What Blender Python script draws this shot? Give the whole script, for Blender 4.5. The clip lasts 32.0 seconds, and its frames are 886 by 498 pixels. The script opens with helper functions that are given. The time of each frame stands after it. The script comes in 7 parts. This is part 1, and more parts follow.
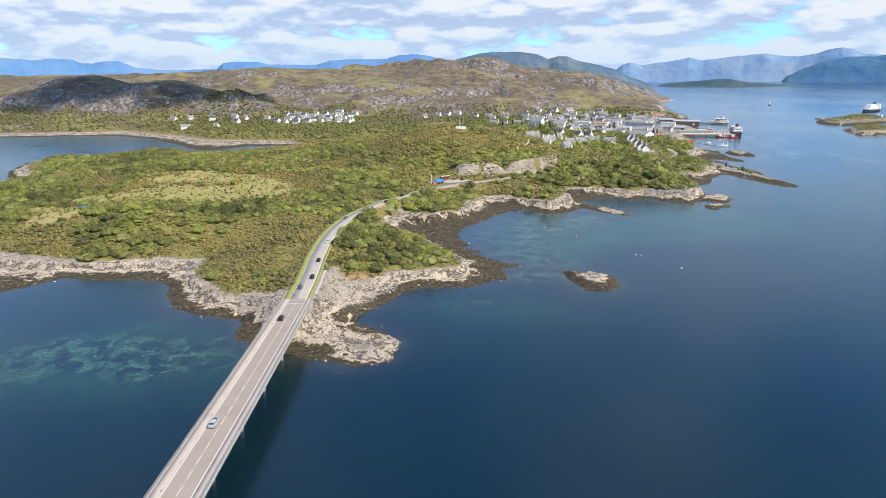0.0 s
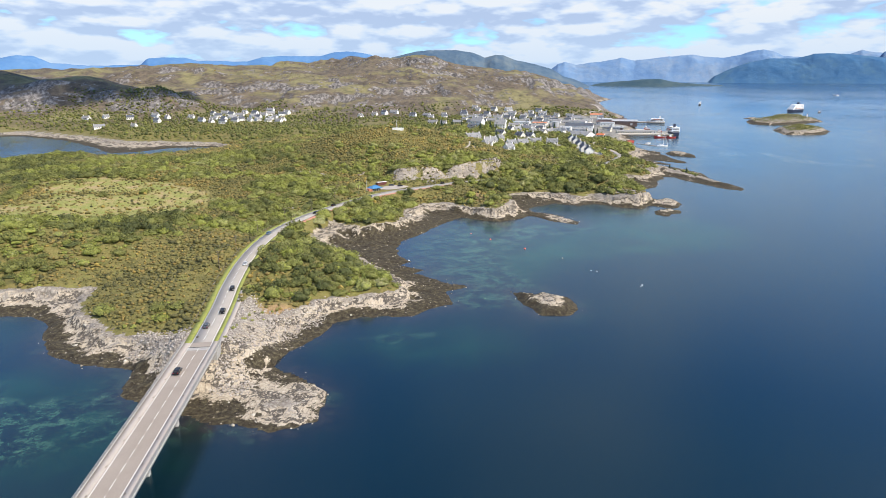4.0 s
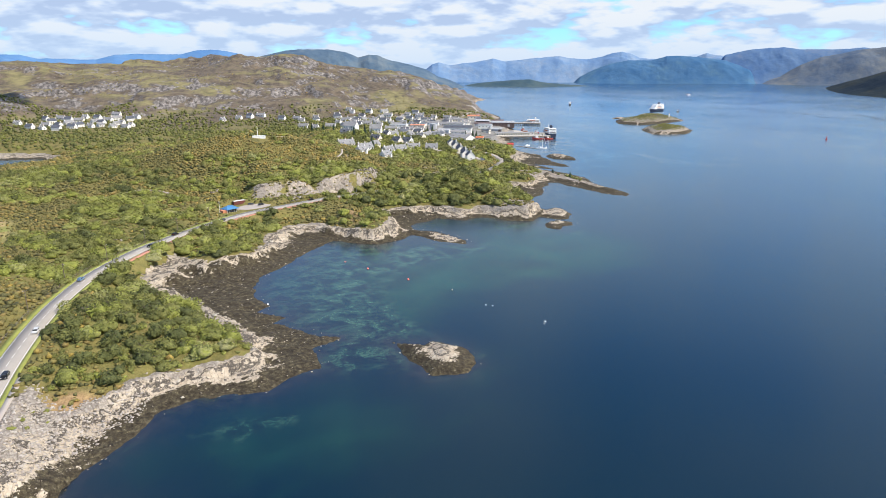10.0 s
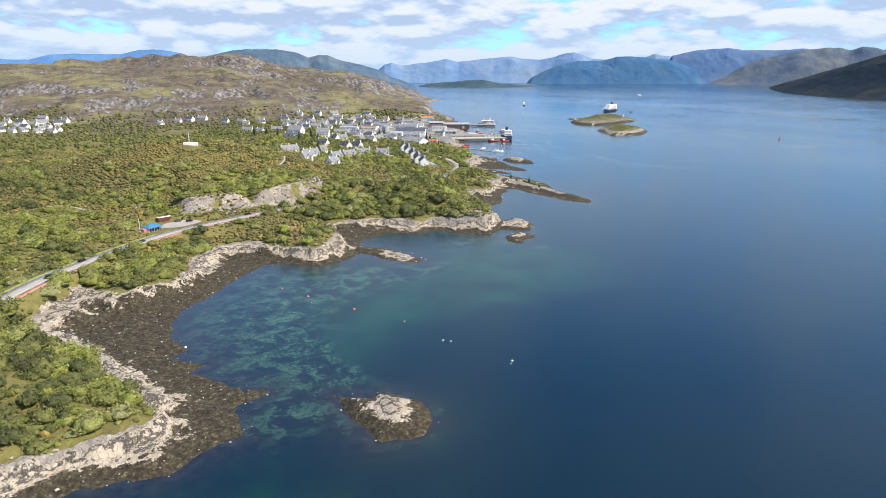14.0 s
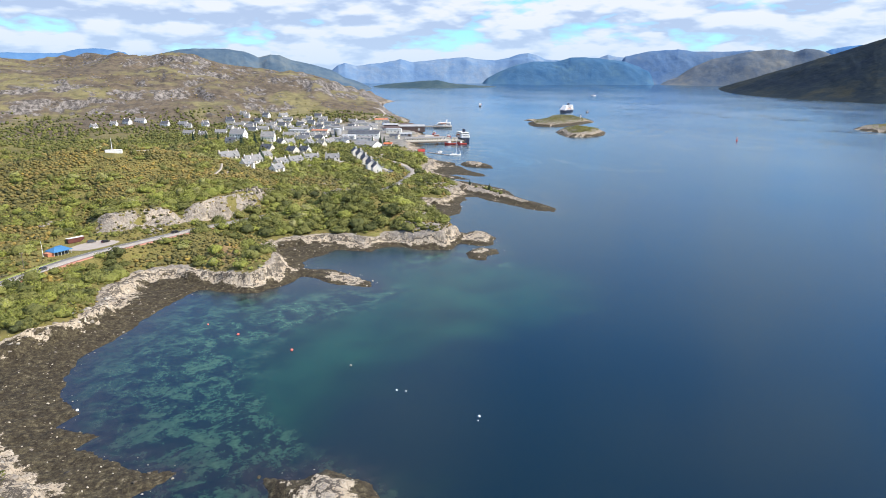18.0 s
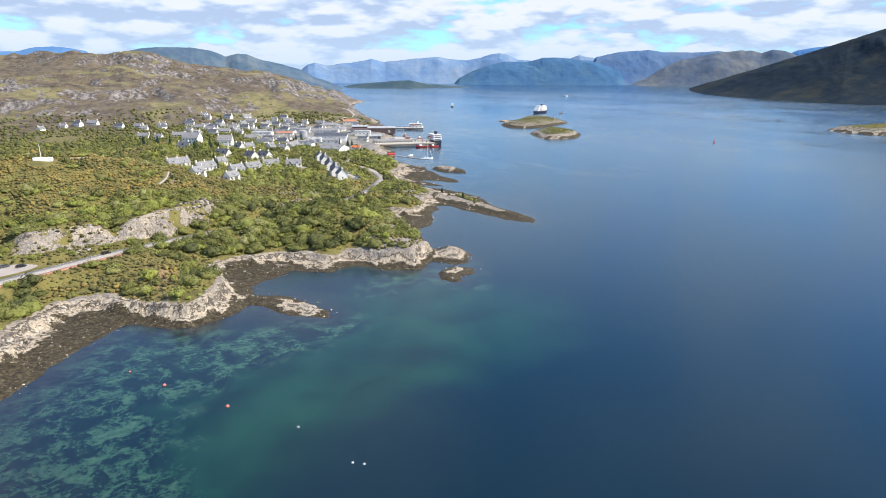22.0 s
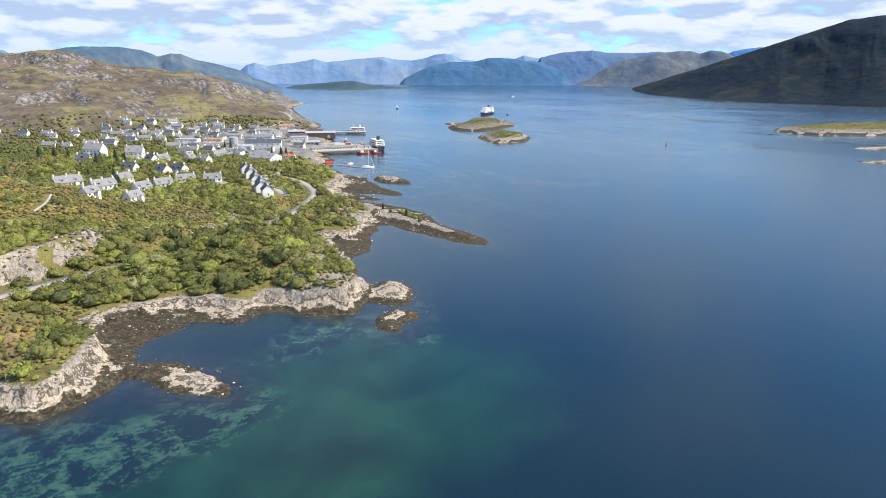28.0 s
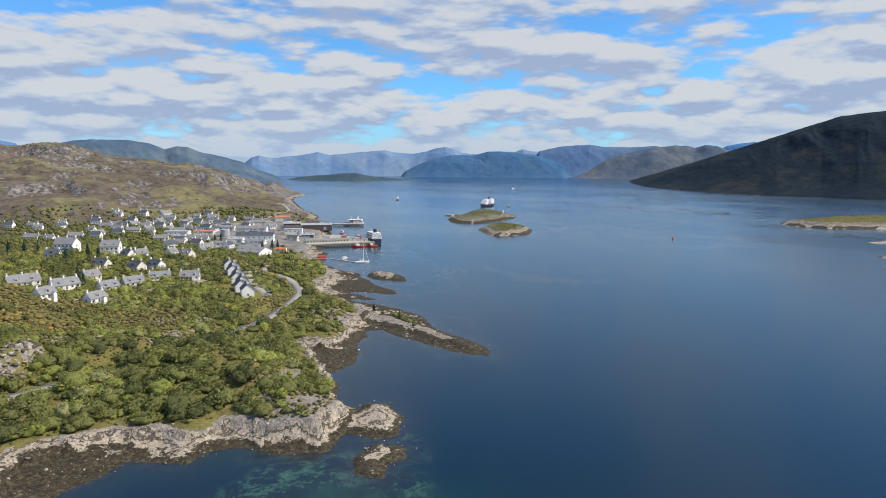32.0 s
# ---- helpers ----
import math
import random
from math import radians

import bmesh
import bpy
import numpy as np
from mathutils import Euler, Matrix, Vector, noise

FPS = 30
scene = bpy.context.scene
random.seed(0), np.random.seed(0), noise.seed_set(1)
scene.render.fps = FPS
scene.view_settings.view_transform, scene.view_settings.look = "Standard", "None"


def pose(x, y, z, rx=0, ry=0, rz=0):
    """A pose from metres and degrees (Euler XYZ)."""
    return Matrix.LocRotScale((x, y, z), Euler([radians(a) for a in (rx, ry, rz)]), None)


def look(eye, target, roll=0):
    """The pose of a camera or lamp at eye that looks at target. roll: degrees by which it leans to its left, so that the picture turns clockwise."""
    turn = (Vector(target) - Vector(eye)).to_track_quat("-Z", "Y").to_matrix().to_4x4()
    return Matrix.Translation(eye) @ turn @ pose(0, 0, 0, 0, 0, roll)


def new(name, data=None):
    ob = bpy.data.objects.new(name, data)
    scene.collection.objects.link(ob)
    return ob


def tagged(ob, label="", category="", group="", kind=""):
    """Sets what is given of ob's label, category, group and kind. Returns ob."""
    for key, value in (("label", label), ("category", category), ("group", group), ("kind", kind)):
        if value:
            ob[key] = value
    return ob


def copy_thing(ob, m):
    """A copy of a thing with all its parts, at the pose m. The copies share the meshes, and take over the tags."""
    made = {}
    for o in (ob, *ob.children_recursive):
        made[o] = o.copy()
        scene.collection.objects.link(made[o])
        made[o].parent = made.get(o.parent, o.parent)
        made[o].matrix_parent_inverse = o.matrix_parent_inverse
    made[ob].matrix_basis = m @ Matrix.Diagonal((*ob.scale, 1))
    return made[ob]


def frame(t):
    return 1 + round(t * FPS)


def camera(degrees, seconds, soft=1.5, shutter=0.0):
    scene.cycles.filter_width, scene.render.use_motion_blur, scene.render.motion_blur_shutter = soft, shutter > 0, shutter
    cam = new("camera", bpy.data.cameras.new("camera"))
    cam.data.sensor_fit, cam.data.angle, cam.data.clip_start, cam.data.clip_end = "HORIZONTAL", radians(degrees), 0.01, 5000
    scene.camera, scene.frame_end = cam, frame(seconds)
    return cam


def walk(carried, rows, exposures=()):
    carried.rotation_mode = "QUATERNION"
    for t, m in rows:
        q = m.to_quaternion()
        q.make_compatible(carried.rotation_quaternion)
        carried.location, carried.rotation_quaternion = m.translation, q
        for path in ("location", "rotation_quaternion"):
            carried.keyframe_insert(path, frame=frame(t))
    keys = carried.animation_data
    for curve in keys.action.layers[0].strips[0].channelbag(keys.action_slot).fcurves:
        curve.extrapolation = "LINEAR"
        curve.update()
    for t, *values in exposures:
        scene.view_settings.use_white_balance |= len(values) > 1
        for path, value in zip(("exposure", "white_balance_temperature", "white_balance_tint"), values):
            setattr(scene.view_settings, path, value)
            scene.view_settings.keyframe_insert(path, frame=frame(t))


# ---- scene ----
# ---- camera and its flight ----
cam = camera(70.4, 32.0, 0.9)
# seconds, eye, pitch, roll, yaw (degrees)
PATH = [
    (0, (0.00, -0.00, 99.41), -15.27, -0.61, 0.05),
    (1, (0.10, 10.18, 99.25), -15.26, -0.62, -0.67),
    (2, (0.48, 20.45, 99.26), -15.34, -0.46, -1.65),
    (3, (1.15, 30.64, 99.15), -15.39, -0.37, -2.75),
    (3.5, (1.65, 35.67, 99.17), -15.43, -0.25, -4.16),
    (5.5, (4.62, 54.49, 99.77), -15.45, -0.25, -8.93),
    (6, (5.66, 59.27, 99.86), -15.45, -0.25, -9.78),
    (6.5, (6.75, 64.04, 99.91), -15.48, -0.14, -10.64),
    (7, (7.84, 68.79, 99.95), -15.46, -0.17, -11.43),
    (7.5, (8.90, 73.49, 100.02), -15.45, -0.17, -12.27),
    (8, (10.01, 78.16, 100.08), -15.47, -0.08, -13.13),
    (8.5, (11.28, 82.81, 100.13), -15.49, -0.06, -13.98),
    (9, (12.68, 87.43, 100.15), -15.48, -0.07, -14.86),
    (9.5, (14.18, 92.02, 100.16), -15.48, -0.01, -15.72),
    (10, (15.74, 96.64, 100.16), -15.47, -0.02, -16.58),
    (10.5, (17.33, 101.33, 100.16), -15.47, 0.06, -17.46),
    (11, (18.96, 106.04, 100.15), -15.47, 0.02, -18.23),
    (11.5, (20.65, 110.75, 100.13), -15.48, 0.01, -18.78),
    (12, (22.40, 115.42, 100.12), -15.45, 0.01, -19.18),
    (12.5, (24.23, 120.02, 100.12), -15.42, -0.09, -19.72),
    (13, (26.11, 124.57, 100.14), -15.46, 0.06, -20.20),
    (13.5, (28.01, 129.09, 100.18), -15.45, 0.00, -20.53),
    (15.5, (35.87, 147.75, 99.98), -15.40, -0.15, -20.97),
    (16, (37.88, 152.30, 99.97), -15.41, -0.09, -21.81),
    (16.5, (39.86, 156.81, 99.89), -15.40, -0.01, -23.75),
    (17, (41.90, 161.32, 99.81), -15.39, 0.00, -24.55),
    (17.5, (44.09, 165.85, 99.80), -15.39, 0.04, -24.58),
    (18, (46.36, 170.40, 99.82), -15.39, 0.01, -24.62),
    (18.5, (48.62, 174.96, 99.82), -15.39, -0.01, -24.78),
    (19, (50.87, 179.47, 99.79), -15.39, 0.05, -25.01),
    (19.5, (53.14, 183.88, 99.73), -15.37, 0.00, -25.32),
    (20, (55.44, 188.23, 99.68), -15.38, 0.05, -25.64),
    (20.5, (57.79, 192.61, 99.67), -15.37, 0.01, -26.02),
    (21, (60.18, 197.00, 99.67), -15.39, 0.11, -26.38),
    (21.5, (62.59, 201.39, 99.60), -15.39, 0.15, -26.74),
    (22, (65.05, 205.73, 99.51), -15.38, 0.13, -27.12),
    (22.5, (67.55, 209.96, 99.43), -15.35, 0.07, -27.46),
    (23, (70.07, 214.05, 99.39), -15.34, 0.05, -27.84),
    (23.5, (72.57, 218.02, 99.43), -15.34, -0.04, -28.19),
    (24, (75.15, 222.00, 99.52), -15.34, -0.00, -28.61),
    (24.5, (77.90, 226.17, 99.66), -15.38, -0.03, -29.30),
    (25, (80.73, 230.44, 99.84), -15.37, 0.04, -29.79),
    (25.5, (83.56, 234.77, 100.06), -15.37, -0.06, -30.21),
    (27.5, (94.58, 251.86, 100.76), -15.43, 0.02, -31.78),
    (28, (97.67, 256.35, 100.95), -15.35, 0.05, -31.86),
    (28.5, (100.80, 260.89, 101.12), -15.32, 0.01, -31.88),
    (29, (103.93, 265.45, 101.23), -15.29, 0.04, -31.83),
    (29.5, (107.04, 269.99, 101.28), -14.78, 0.00, -31.83),
    (30, (110.16, 274.51, 101.26), -13.54, 0.09, -31.79),
    (30.5, (113.33, 279.00, 101.15), -11.97, 0.02, -31.80),
    (31, (116.52, 283.48, 101.03), -10.24, 0.09, -31.79),
    (31.5, (119.69, 287.97, 100.96), -8.49, 0.17, -31.79),
    (32, (122.86, 292.45, 100.91), -7.25, 0.21, -31.78),
]


def aim(eye, pitch, roll, yaw):
    a, b = radians(yaw), radians(pitch)
    way = Vector((-math.sin(a) * math.cos(b), math.cos(a) * math.cos(b), math.sin(b)))
    return look(eye, Vector(eye) + 100 * way, roll)


walk(cam, [(t, aim(eye, pitch, roll, yaw)) for t, eye, pitch, roll, yaw in PATH],
     [(0, 0.38), (6, 0.38), (24, 0.46), (29.0, 0.46), (30.5, 0.22), (32.0, -0.05)])

# ---- sky and sun ----
SUN_EL, SUN_AZ = 47.0, 128.0          # height; compass turn from +y towards +x
world = bpy.data.worlds.new("sky")
scene.world = world
world.use_nodes = True
wn, wl = world.node_tree.nodes, world.node_tree.links
wn.clear()


def wnode(kind):
    return wn.new(kind)


def wmath(op, a, b=None, clamp=False):
    n = wnode("ShaderNodeMath")
    n.operation, n.use_clamp = op, clamp
    for slot, v in zip(n.inputs, (a, b)):
        if v is None:
            continue
        if isinstance(v, (int, float)):
            slot.default_value = v
        else:
            wl.new(v, slot)
    return n.outputs[0]


sky = wnode("ShaderNodeTexSky")
sky.sky_type, sky.sun_disc = "NISHITA", False
sky.sun_elevation, sky.sun_rotation = radians(SUN_EL), radians(SUN_AZ)
sky.altitude, sky.air_density, sky.dust_density, sky.ozone_density = 50.0, 1.0, 0.2, 2.0
coords = wnode("ShaderNodeTexCoord")
split = wnode("ShaderNodeSeparateXYZ")
wl.new(coords.outputs["Generated"], split.inputs[0])


def cloud_sheet(lift, shift):
    """Places among the clouds, closer together towards the horizon; lift looks a little higher up."""
    up = wmath("ADD", wmath("MAXIMUM", split.outputs[2], 0.0), 0.36 + lift)
    flat = wnode("ShaderNodeCombineXYZ")
    for k in (0, 1):
        wl.new(wmath("DIVIDE", split.outputs[k], up), flat.inputs[k])
    wl.new(wmath("MULTIPLY", wmath("ADD", split.outputs[2], lift), 5.2), flat.inputs[2])
    n = wnode("ShaderNodeMapping")
    wl.new(flat.outputs[0], n.inputs["Vector"])
    n.inputs["Location"].default_value = shift
    return n


sheet, above = cloud_sheet(0.0, (3.4, 1.7, 0.0)), cloud_sheet(0.016, (3.4, 1.7, 0.0))


def wnoise(scale, detail, rough, distortion=0.0, where=sheet):
    n = wnode("ShaderNodeTexNoise")
    n.inputs["Scale"].default_value, n.inputs["Detail"].default_value = scale, detail
    n.inputs["Roughness"].default_value, n.inputs["Distortion"].default_value = rough, distortion
    wl.new(where.outputs[0], n.inputs["Vector"])
    return n.outputs["Fac"]


def wramp(fac, stops):
    n = wnode("ShaderNodeValToRGB")
    r = n.color_ramp
    while len(r.elements) < len(stops):
        r.elements.new(0.5)
    for el, (pos, col) in zip(r.elements, stops):
        el.position, el.color = pos, (*col, 1)
    wl.new(fac, n.inputs["Fac"])
    return n.outputs["Color"]


# cloud lies thick towards the horizon and opens to blue higher up


def heap(where):
    """Heaped cloud: broad noise with round billows."""
    puff = wnode("ShaderNodeTexVoronoi")
    puff.feature = "SMOOTH_F1"
    puff.inputs["Scale"].default_value, puff.inputs["Smoothness"].default_value, puff.inputs["Detail"].default_value = 5.2, 0.6, 3.0
    wl.new(where.outputs[0], puff.inputs["Vector"])
    return wmath("ADD", wmath("MULTIPLY", wnoise(2.5, 9.0, 0.55, 0.1, where), 0.74), wmath("MULTIPLY", wmath("SUBTRACT", 0.9, puff.outputs["Distance"]), 0.26))


thick = heap(sheet)
open_up = wmath("MULTIPLY", wmath("MINIMUM", wmath("MAXIMUM", wmath("SUBTRACT", split.outputs[2], 0.17), -0.16), 0.25), 0.42)
cover = wramp(wmath("SUBTRACT", thick, open_up), [(0.255, (0, 0, 0)), (0.345, (1, 1, 1))])
# bright where the cloud thins upwards, blue-grey at its foot
shade = wmath("ADD", 0.5, wmath("MULTIPLY", wmath("SUBTRACT", heap(above), thick), -4.6))
body = wramp(shade, [(0.16, (0.56, 0.69, 0.96)), (0.36, (0.68, 0.81, 1.06)), (0.53, (0.83, 0.94, 1.11)), (0.76, (1.00, 1.04, 1.10))])
low = wramp(split.outputs[2], [(0.0, (1, 1, 1)), (0.085, (0, 0, 0))])        # pale air over the horizon
clear = wnode("ShaderNodeBackground")
clear.inputs["Strength"].default_value = 0.18
blue = wnode("ShaderNodeMix")
blue.data_type, blue.blend_type = "RGBA", "MULTIPLY"
blue.inputs["Factor"].default_value, blue.inputs["B"].default_value = 1.0, (0.36, 0.70, 1.0, 1)
wl.new(sky.outputs[0], blue.inputs["A"]), wl.new(blue.outputs["Result"], clear.inputs["Color"])
cloud = wnode("ShaderNodeBackground")
cloud.inputs["Strength"].default_value = 0.66
wl.new(body, cloud.inputs["Color"])
haze = wnode("ShaderNodeBackground")
haze.inputs["Color"].default_value, haze.inputs["Strength"].default_value = (0.56, 0.76, 1.04, 1), 0.72
m1, m2, wout = wnode("ShaderNodeMixShader"), wnode("ShaderNodeMixShader"), wnode("ShaderNodeOutputWorld")
wl.new(wmath("MULTIPLY", cover, 0.96), m1.inputs[0]), wl.new(clear.outputs[0], m1.inputs[1]), wl.new(cloud.outputs[0], m1.inputs[2])
wl.new(wmath("MULTIPLY", low, 0.68), m2.inputs[0]), wl.new(m1.outputs[0], m2.inputs[1]), wl.new(haze.outputs[0], m2.inputs[2])
wl.new(m2.outputs[0], wout.inputs["Surface"])

sun = new("sun", bpy.data.lights.new("sun", "SUN"))
sun.data.energy, sun.data.angle, sun.data.color = 5.0, radians(0.55), (1.0, 0.895, 0.745)
a, b = radians(SUN_AZ), radians(SUN_EL)
sun.matrix_world = look(Vector((math.sin(a) * math.cos(b), math.cos(a) * math.cos(b), math.sin(b))) * 500, (0, 0, 0))

# ---- the plan: coast, edge of the green, heights ----
COAST_WEST = [(-1700, 900), (-1250, 1130), (-900, 1185), (-770, 1188), (-620, 1205), (-500, 1110), (-412, 1000), (-360, 925), (-330, 935), (-290, 985),
              (-235, 985), (-228, 930), (-238, 880), (-285, 832), (-320, 850), (-352, 867), (-395, 840), (-433, 815), (-470, 832), (-504, 850),
              (-530, 795), (-500, 720), (-468, 672), (-440, 636), (-430, 560), (-400, 450), (-330, 345), (-260, 300), (-217, 291), (-207, 302),
              (-200, 314), (-176, 309), (-149, 307), (-139, 300), (-133, 283), (-121, 265), (-107, 257)]
COAST_BRIDGE = [(-85, 250), (-83, 233), (-75, 226), (-62, 216), (-54, 211), (-39, 208), (-33, 205), (-25, 207), (-18, 212), (-19, 230), (-26, 239),
                (-38, 250), (-37, 258), (-30, 267), (-22, 277), (-18, 287), (-8, 293), (13, 292), (20, 299), (32, 303), (30, 312), (31, 321), (44, 329),
                (36, 333), (30, 339), (18, 351), (24, 357), (11, 366), (17, 375), (10, 388), (9, 402), (15, 420), (30, 440), (48, 467)]
COAST_HEADS = [(59, 481), (68, 474), (82, 465), (93, 470), (104, 477), (110, 482), (115, 474), (121, 460), (136, 449), (139, 458), (132, 478), (126, 488), (114, 495), (115, 506),
               (121, 512), (131, 517), (138, 524), (155, 513), (168, 520), (176, 516), (184, 503), (199, 496), (214, 509), (220, 497), (229, 495), (237, 511), (228, 527),
               (222, 537), (229, 555), (233, 578), (250, 586), (264, 609), (272, 629), (278, 631), (285, 644), (293, 642), (295, 626), (306, 579), (321, 557), (328, 576), (330, 597),
               (325, 618), (328, 637), (334, 660), (332, 690), (326, 706)]
COAST_EAST = [(316, 727), (313, 741), (325, 731), (334, 724), (331, 739), (326, 764), (338, 755), (347, 741), (357, 738), (362, 753), (360, 790), (364, 825), (372, 847),
              (362, 884), (364, 920), (356, 940), (385, 970), (400, 1000), (398, 1030), (412, 1040), (420, 1080), (470, 1150), (500, 1250), (530, 1340),
              (560, 1400), (565, 1480), (600, 1560), (616, 1621), (640, 1760), (690, 1950), (774, 2249), (850, 2450), (968, 2640), (990, 2760),
              (900, 3000), (800, 3600), (-1700, 3600)]
COAST = COAST_WEST + COAST_BRIDGE + COAST_HEADS + COAST_EAST
GREEN_WEST = [(-1700, 930), (-1250, 1160), (-900, 1215), (-770, 1215), (-620, 1235), (-480, 1140), (-380, 1040), (-240, 1010), (-205, 960), (-222, 870),
              (-285, 812), (-352, 845), (-433, 795), (-500, 800), (-485, 725), (-450, 685), (-420, 636), (-412, 560), (-385, 460), (-320, 370),
              (-262, 350), (-222, 340), (-197, 329), (-181, 331), (-165, 332), (-147, 331), (-132, 333), (-128, 311), (-121, 295), (-103, 275),
              (-82, 268), (-74, 262)]
GREEN_MID = [(-68, 258), (-60, 264), (-57, 286), (-55, 297), (-48, 287), (-42, 285), (-36, 290), (-26, 303), (-8, 308), (4, 313), (8, 317), (2, 332),
             (-6, 350), (-13, 366), (-30, 386), (-41, 404), (-40, 430), (-30, 452), (-12, 430), (6, 438), (16, 460), (17, 485), (30, 508), (46, 512),
             (55, 510), (63, 496), (72, 486), (84, 477), (94, 487), (99, 504), (99, 522), (96, 538), (104, 547), (118, 551), (132, 550), (148, 544), (163, 530), (174, 539), (181, 531), (188, 519),
             (200, 509), (214, 525), (219, 545)]
GREEN_EAST = [(226, 564), (227, 590), (228, 612), (231, 627), (240, 633), (250, 624), (260, 629), (274, 659), (286, 668), (296, 680), (299, 705), (297, 732), (288, 740), (293, 768), (311, 810), (328, 827), (344, 874), (346, 915), (345, 945),
              (362, 975), (375, 1010), (384, 1040), (402, 1080), (450, 1160), (480, 1255), (510, 1345), (540, 1400), (545, 1480), (580, 1565),
              (598, 1630), (622, 1765), (670, 1955), (752, 2255), (828, 2455), (940, 2640), (960, 2750), (880, 3000), (780, 3600), (-1700, 3600)]
GREEN = GREEN_WEST + GREEN_MID + GREEN_EAST
ISLETS = {
    "islet": [(61, 320), (72, 312), (78, 315), (86, 304), (86, 292), (80, 285), (67, 286), (64, 300)],
    "spit_ridge": [(288, 668), (298, 640), (305, 606), (313, 575), (317, 562), (324, 590), (322, 630), (316, 668), (302, 682)],
    "skerry": [(206, 485), (218, 494), (227, 486), (224, 479), (216, 477), (209, 468), (203, 475)],
    "rock_head": [(212, 512), (220, 524), (230, 533), (240, 526), (238, 507), (229, 496), (219, 502)],
    "rock": [(368, 818), (378, 800), (389, 786), (398, 806), (401, 827), (392, 842), (383, 846), (374, 835)],
    "isle_far": [(762, 1290), (800, 1253), (870, 1280), (960, 1340), (1010, 1480), (960, 1525), (880, 1430), (800, 1370)],
    "isle_low": [(884, 1440), (848, 1424), (838, 1452), (872, 1474)],
    "isle_near": [(727, 1155), (687, 1062), (720, 1048), (760, 1058), (806, 1111), (812, 1190), (770, 1185)],
    "isle_right": [(1290, 968), (1262, 915), (1258, 863), (1359, 800), (1600, 780), (1640, 900), (1500, 960), (1380, 975)],
    "reef_a": [(1082, 735), (1097, 688), (1240, 660), (1260, 700)],
    "reef_b": [(938, 650), (940, 620), (1030, 590), (1050, 612)],
}
ISLET_TOP = {"islet": 3.6, "spit_ridge": 4.2, "skerry": 1.6, "rock_head": 3.2, "rock": 4.0, "isle_far": 15.0, "isle_low": 4.0, "isle_near": 13.0, "isle_right": 15.0, "reef_a": 2.5, "reef_b": 2.5}
# centre line of the road: x, y, z
ROAD = [(-58, -150, 17), (-58.6, -60, 13.4), (-59.3, 40, 11), (-60.1, 140, 10.3), (-61, 248, 10.7), (-62.5, 279, 11), (-65, 312, 11.4), (-66, 344, 11.6), (-64.5, 375, 11.8), (-59, 408, 12),
        (-47, 443, 12), (-34, 467, 12), (-20, 489, 12), (4, 520, 12), (37, 545, 12), (68, 564, 12), (110, 588, 11), (160, 612, 10.5),
        (200, 638, 11.5), (231, 669, 10.5), (261, 714, 10), (277, 748, 9.5), (284, 785, 9), (285, 820, 9), (278, 850, 9)]


def lattice(ix, iy, seed):
    n = (ix * 374761393 + iy * 668265263 + seed * 144269504) & 0xFFFFFFFF
    n = ((n ^ (n >> 13)) * 1274126177) & 0xFFFFFFFF
    return ((n ^ (n >> 16)) & 0xFFFF) / 65535.0


def vnoise(x, y, seed=0):
    """Smooth value noise, 0 to 1."""
    x, y = np.asarray(x, float), np.asarray(y, float)
    fx, fy = np.floor(x), np.floor(y)
    ix, iy = fx.astype(np.int64), fy.astype(np.int64)
    u, v = x - fx, y - fy
    u, v = u * u * (3 - 2 * u), v * v * (3 - 2 * v)
    lo = lattice(ix, iy, seed) * (1 - u) + lattice(ix + 1, iy, seed) * u
    hi = lattice(ix, iy + 1, seed) * (1 - u) + lattice(ix + 1, iy + 1, seed) * u
    return lo * (1 - v) + hi * v


def fbm(x, y, size, octaves=4, seed=0, gain=0.5):
    """Layered noise, about -1 to 1."""
    out, amp, total = 0.0, 1.0, 0.0
    for k in range(octaves):
        out = out + amp * (2 * vnoise(x / size * 2 ** k + 17.3 * k, y / size * 2 ** k - 9.1 * k, seed + 7 * k) - 1)
        total += amp
        amp *= gain
    return out / total


def ridged(x, y, size, octaves=4, seed=0):
    out, amp, total = 0.0, 1.0, 0.0
    for k in range(octaves):
        out = out + amp * (1 - np.abs(2 * vnoise(x / size * 2 ** k + 5.7 * k, y / size * 2 ** k + 3.3 * k, seed + 11 * k) - 1))
        total += amp
        amp *= 0.5
    return out / total


def smooth(lo, hi, v):
    t = np.clip((v - lo) / (hi - lo), 0, 1)
    return t * t * (3 - 2 * t)


def inland(poly, x, y):
    """Distance to the edge of a closed outline: positive within it."""
    best, inside = np.full(x.shape, 1e12), np.zeros(x.shape, bool)
    for (ax, ay), (bx, by) in zip(poly, poly[1:] + poly[:1]):
        dx, dy = bx - ax, by - ay
        t = np.clip(((x - ax) * dx + (y - ay) * dy) / (dx * dx + dy * dy + 1e-9), 0, 1)
        best = np.minimum(best, (x - ax - t * dx) ** 2 + (y - ay - t * dy) ** 2)
        if ay != by:
            inside ^= ((ay > y) != (by > y)) & (x < (bx - ax) * (y - ay) / (by - ay) + ax)
    return np.sqrt(best) * np.where(inside, 1, -1)


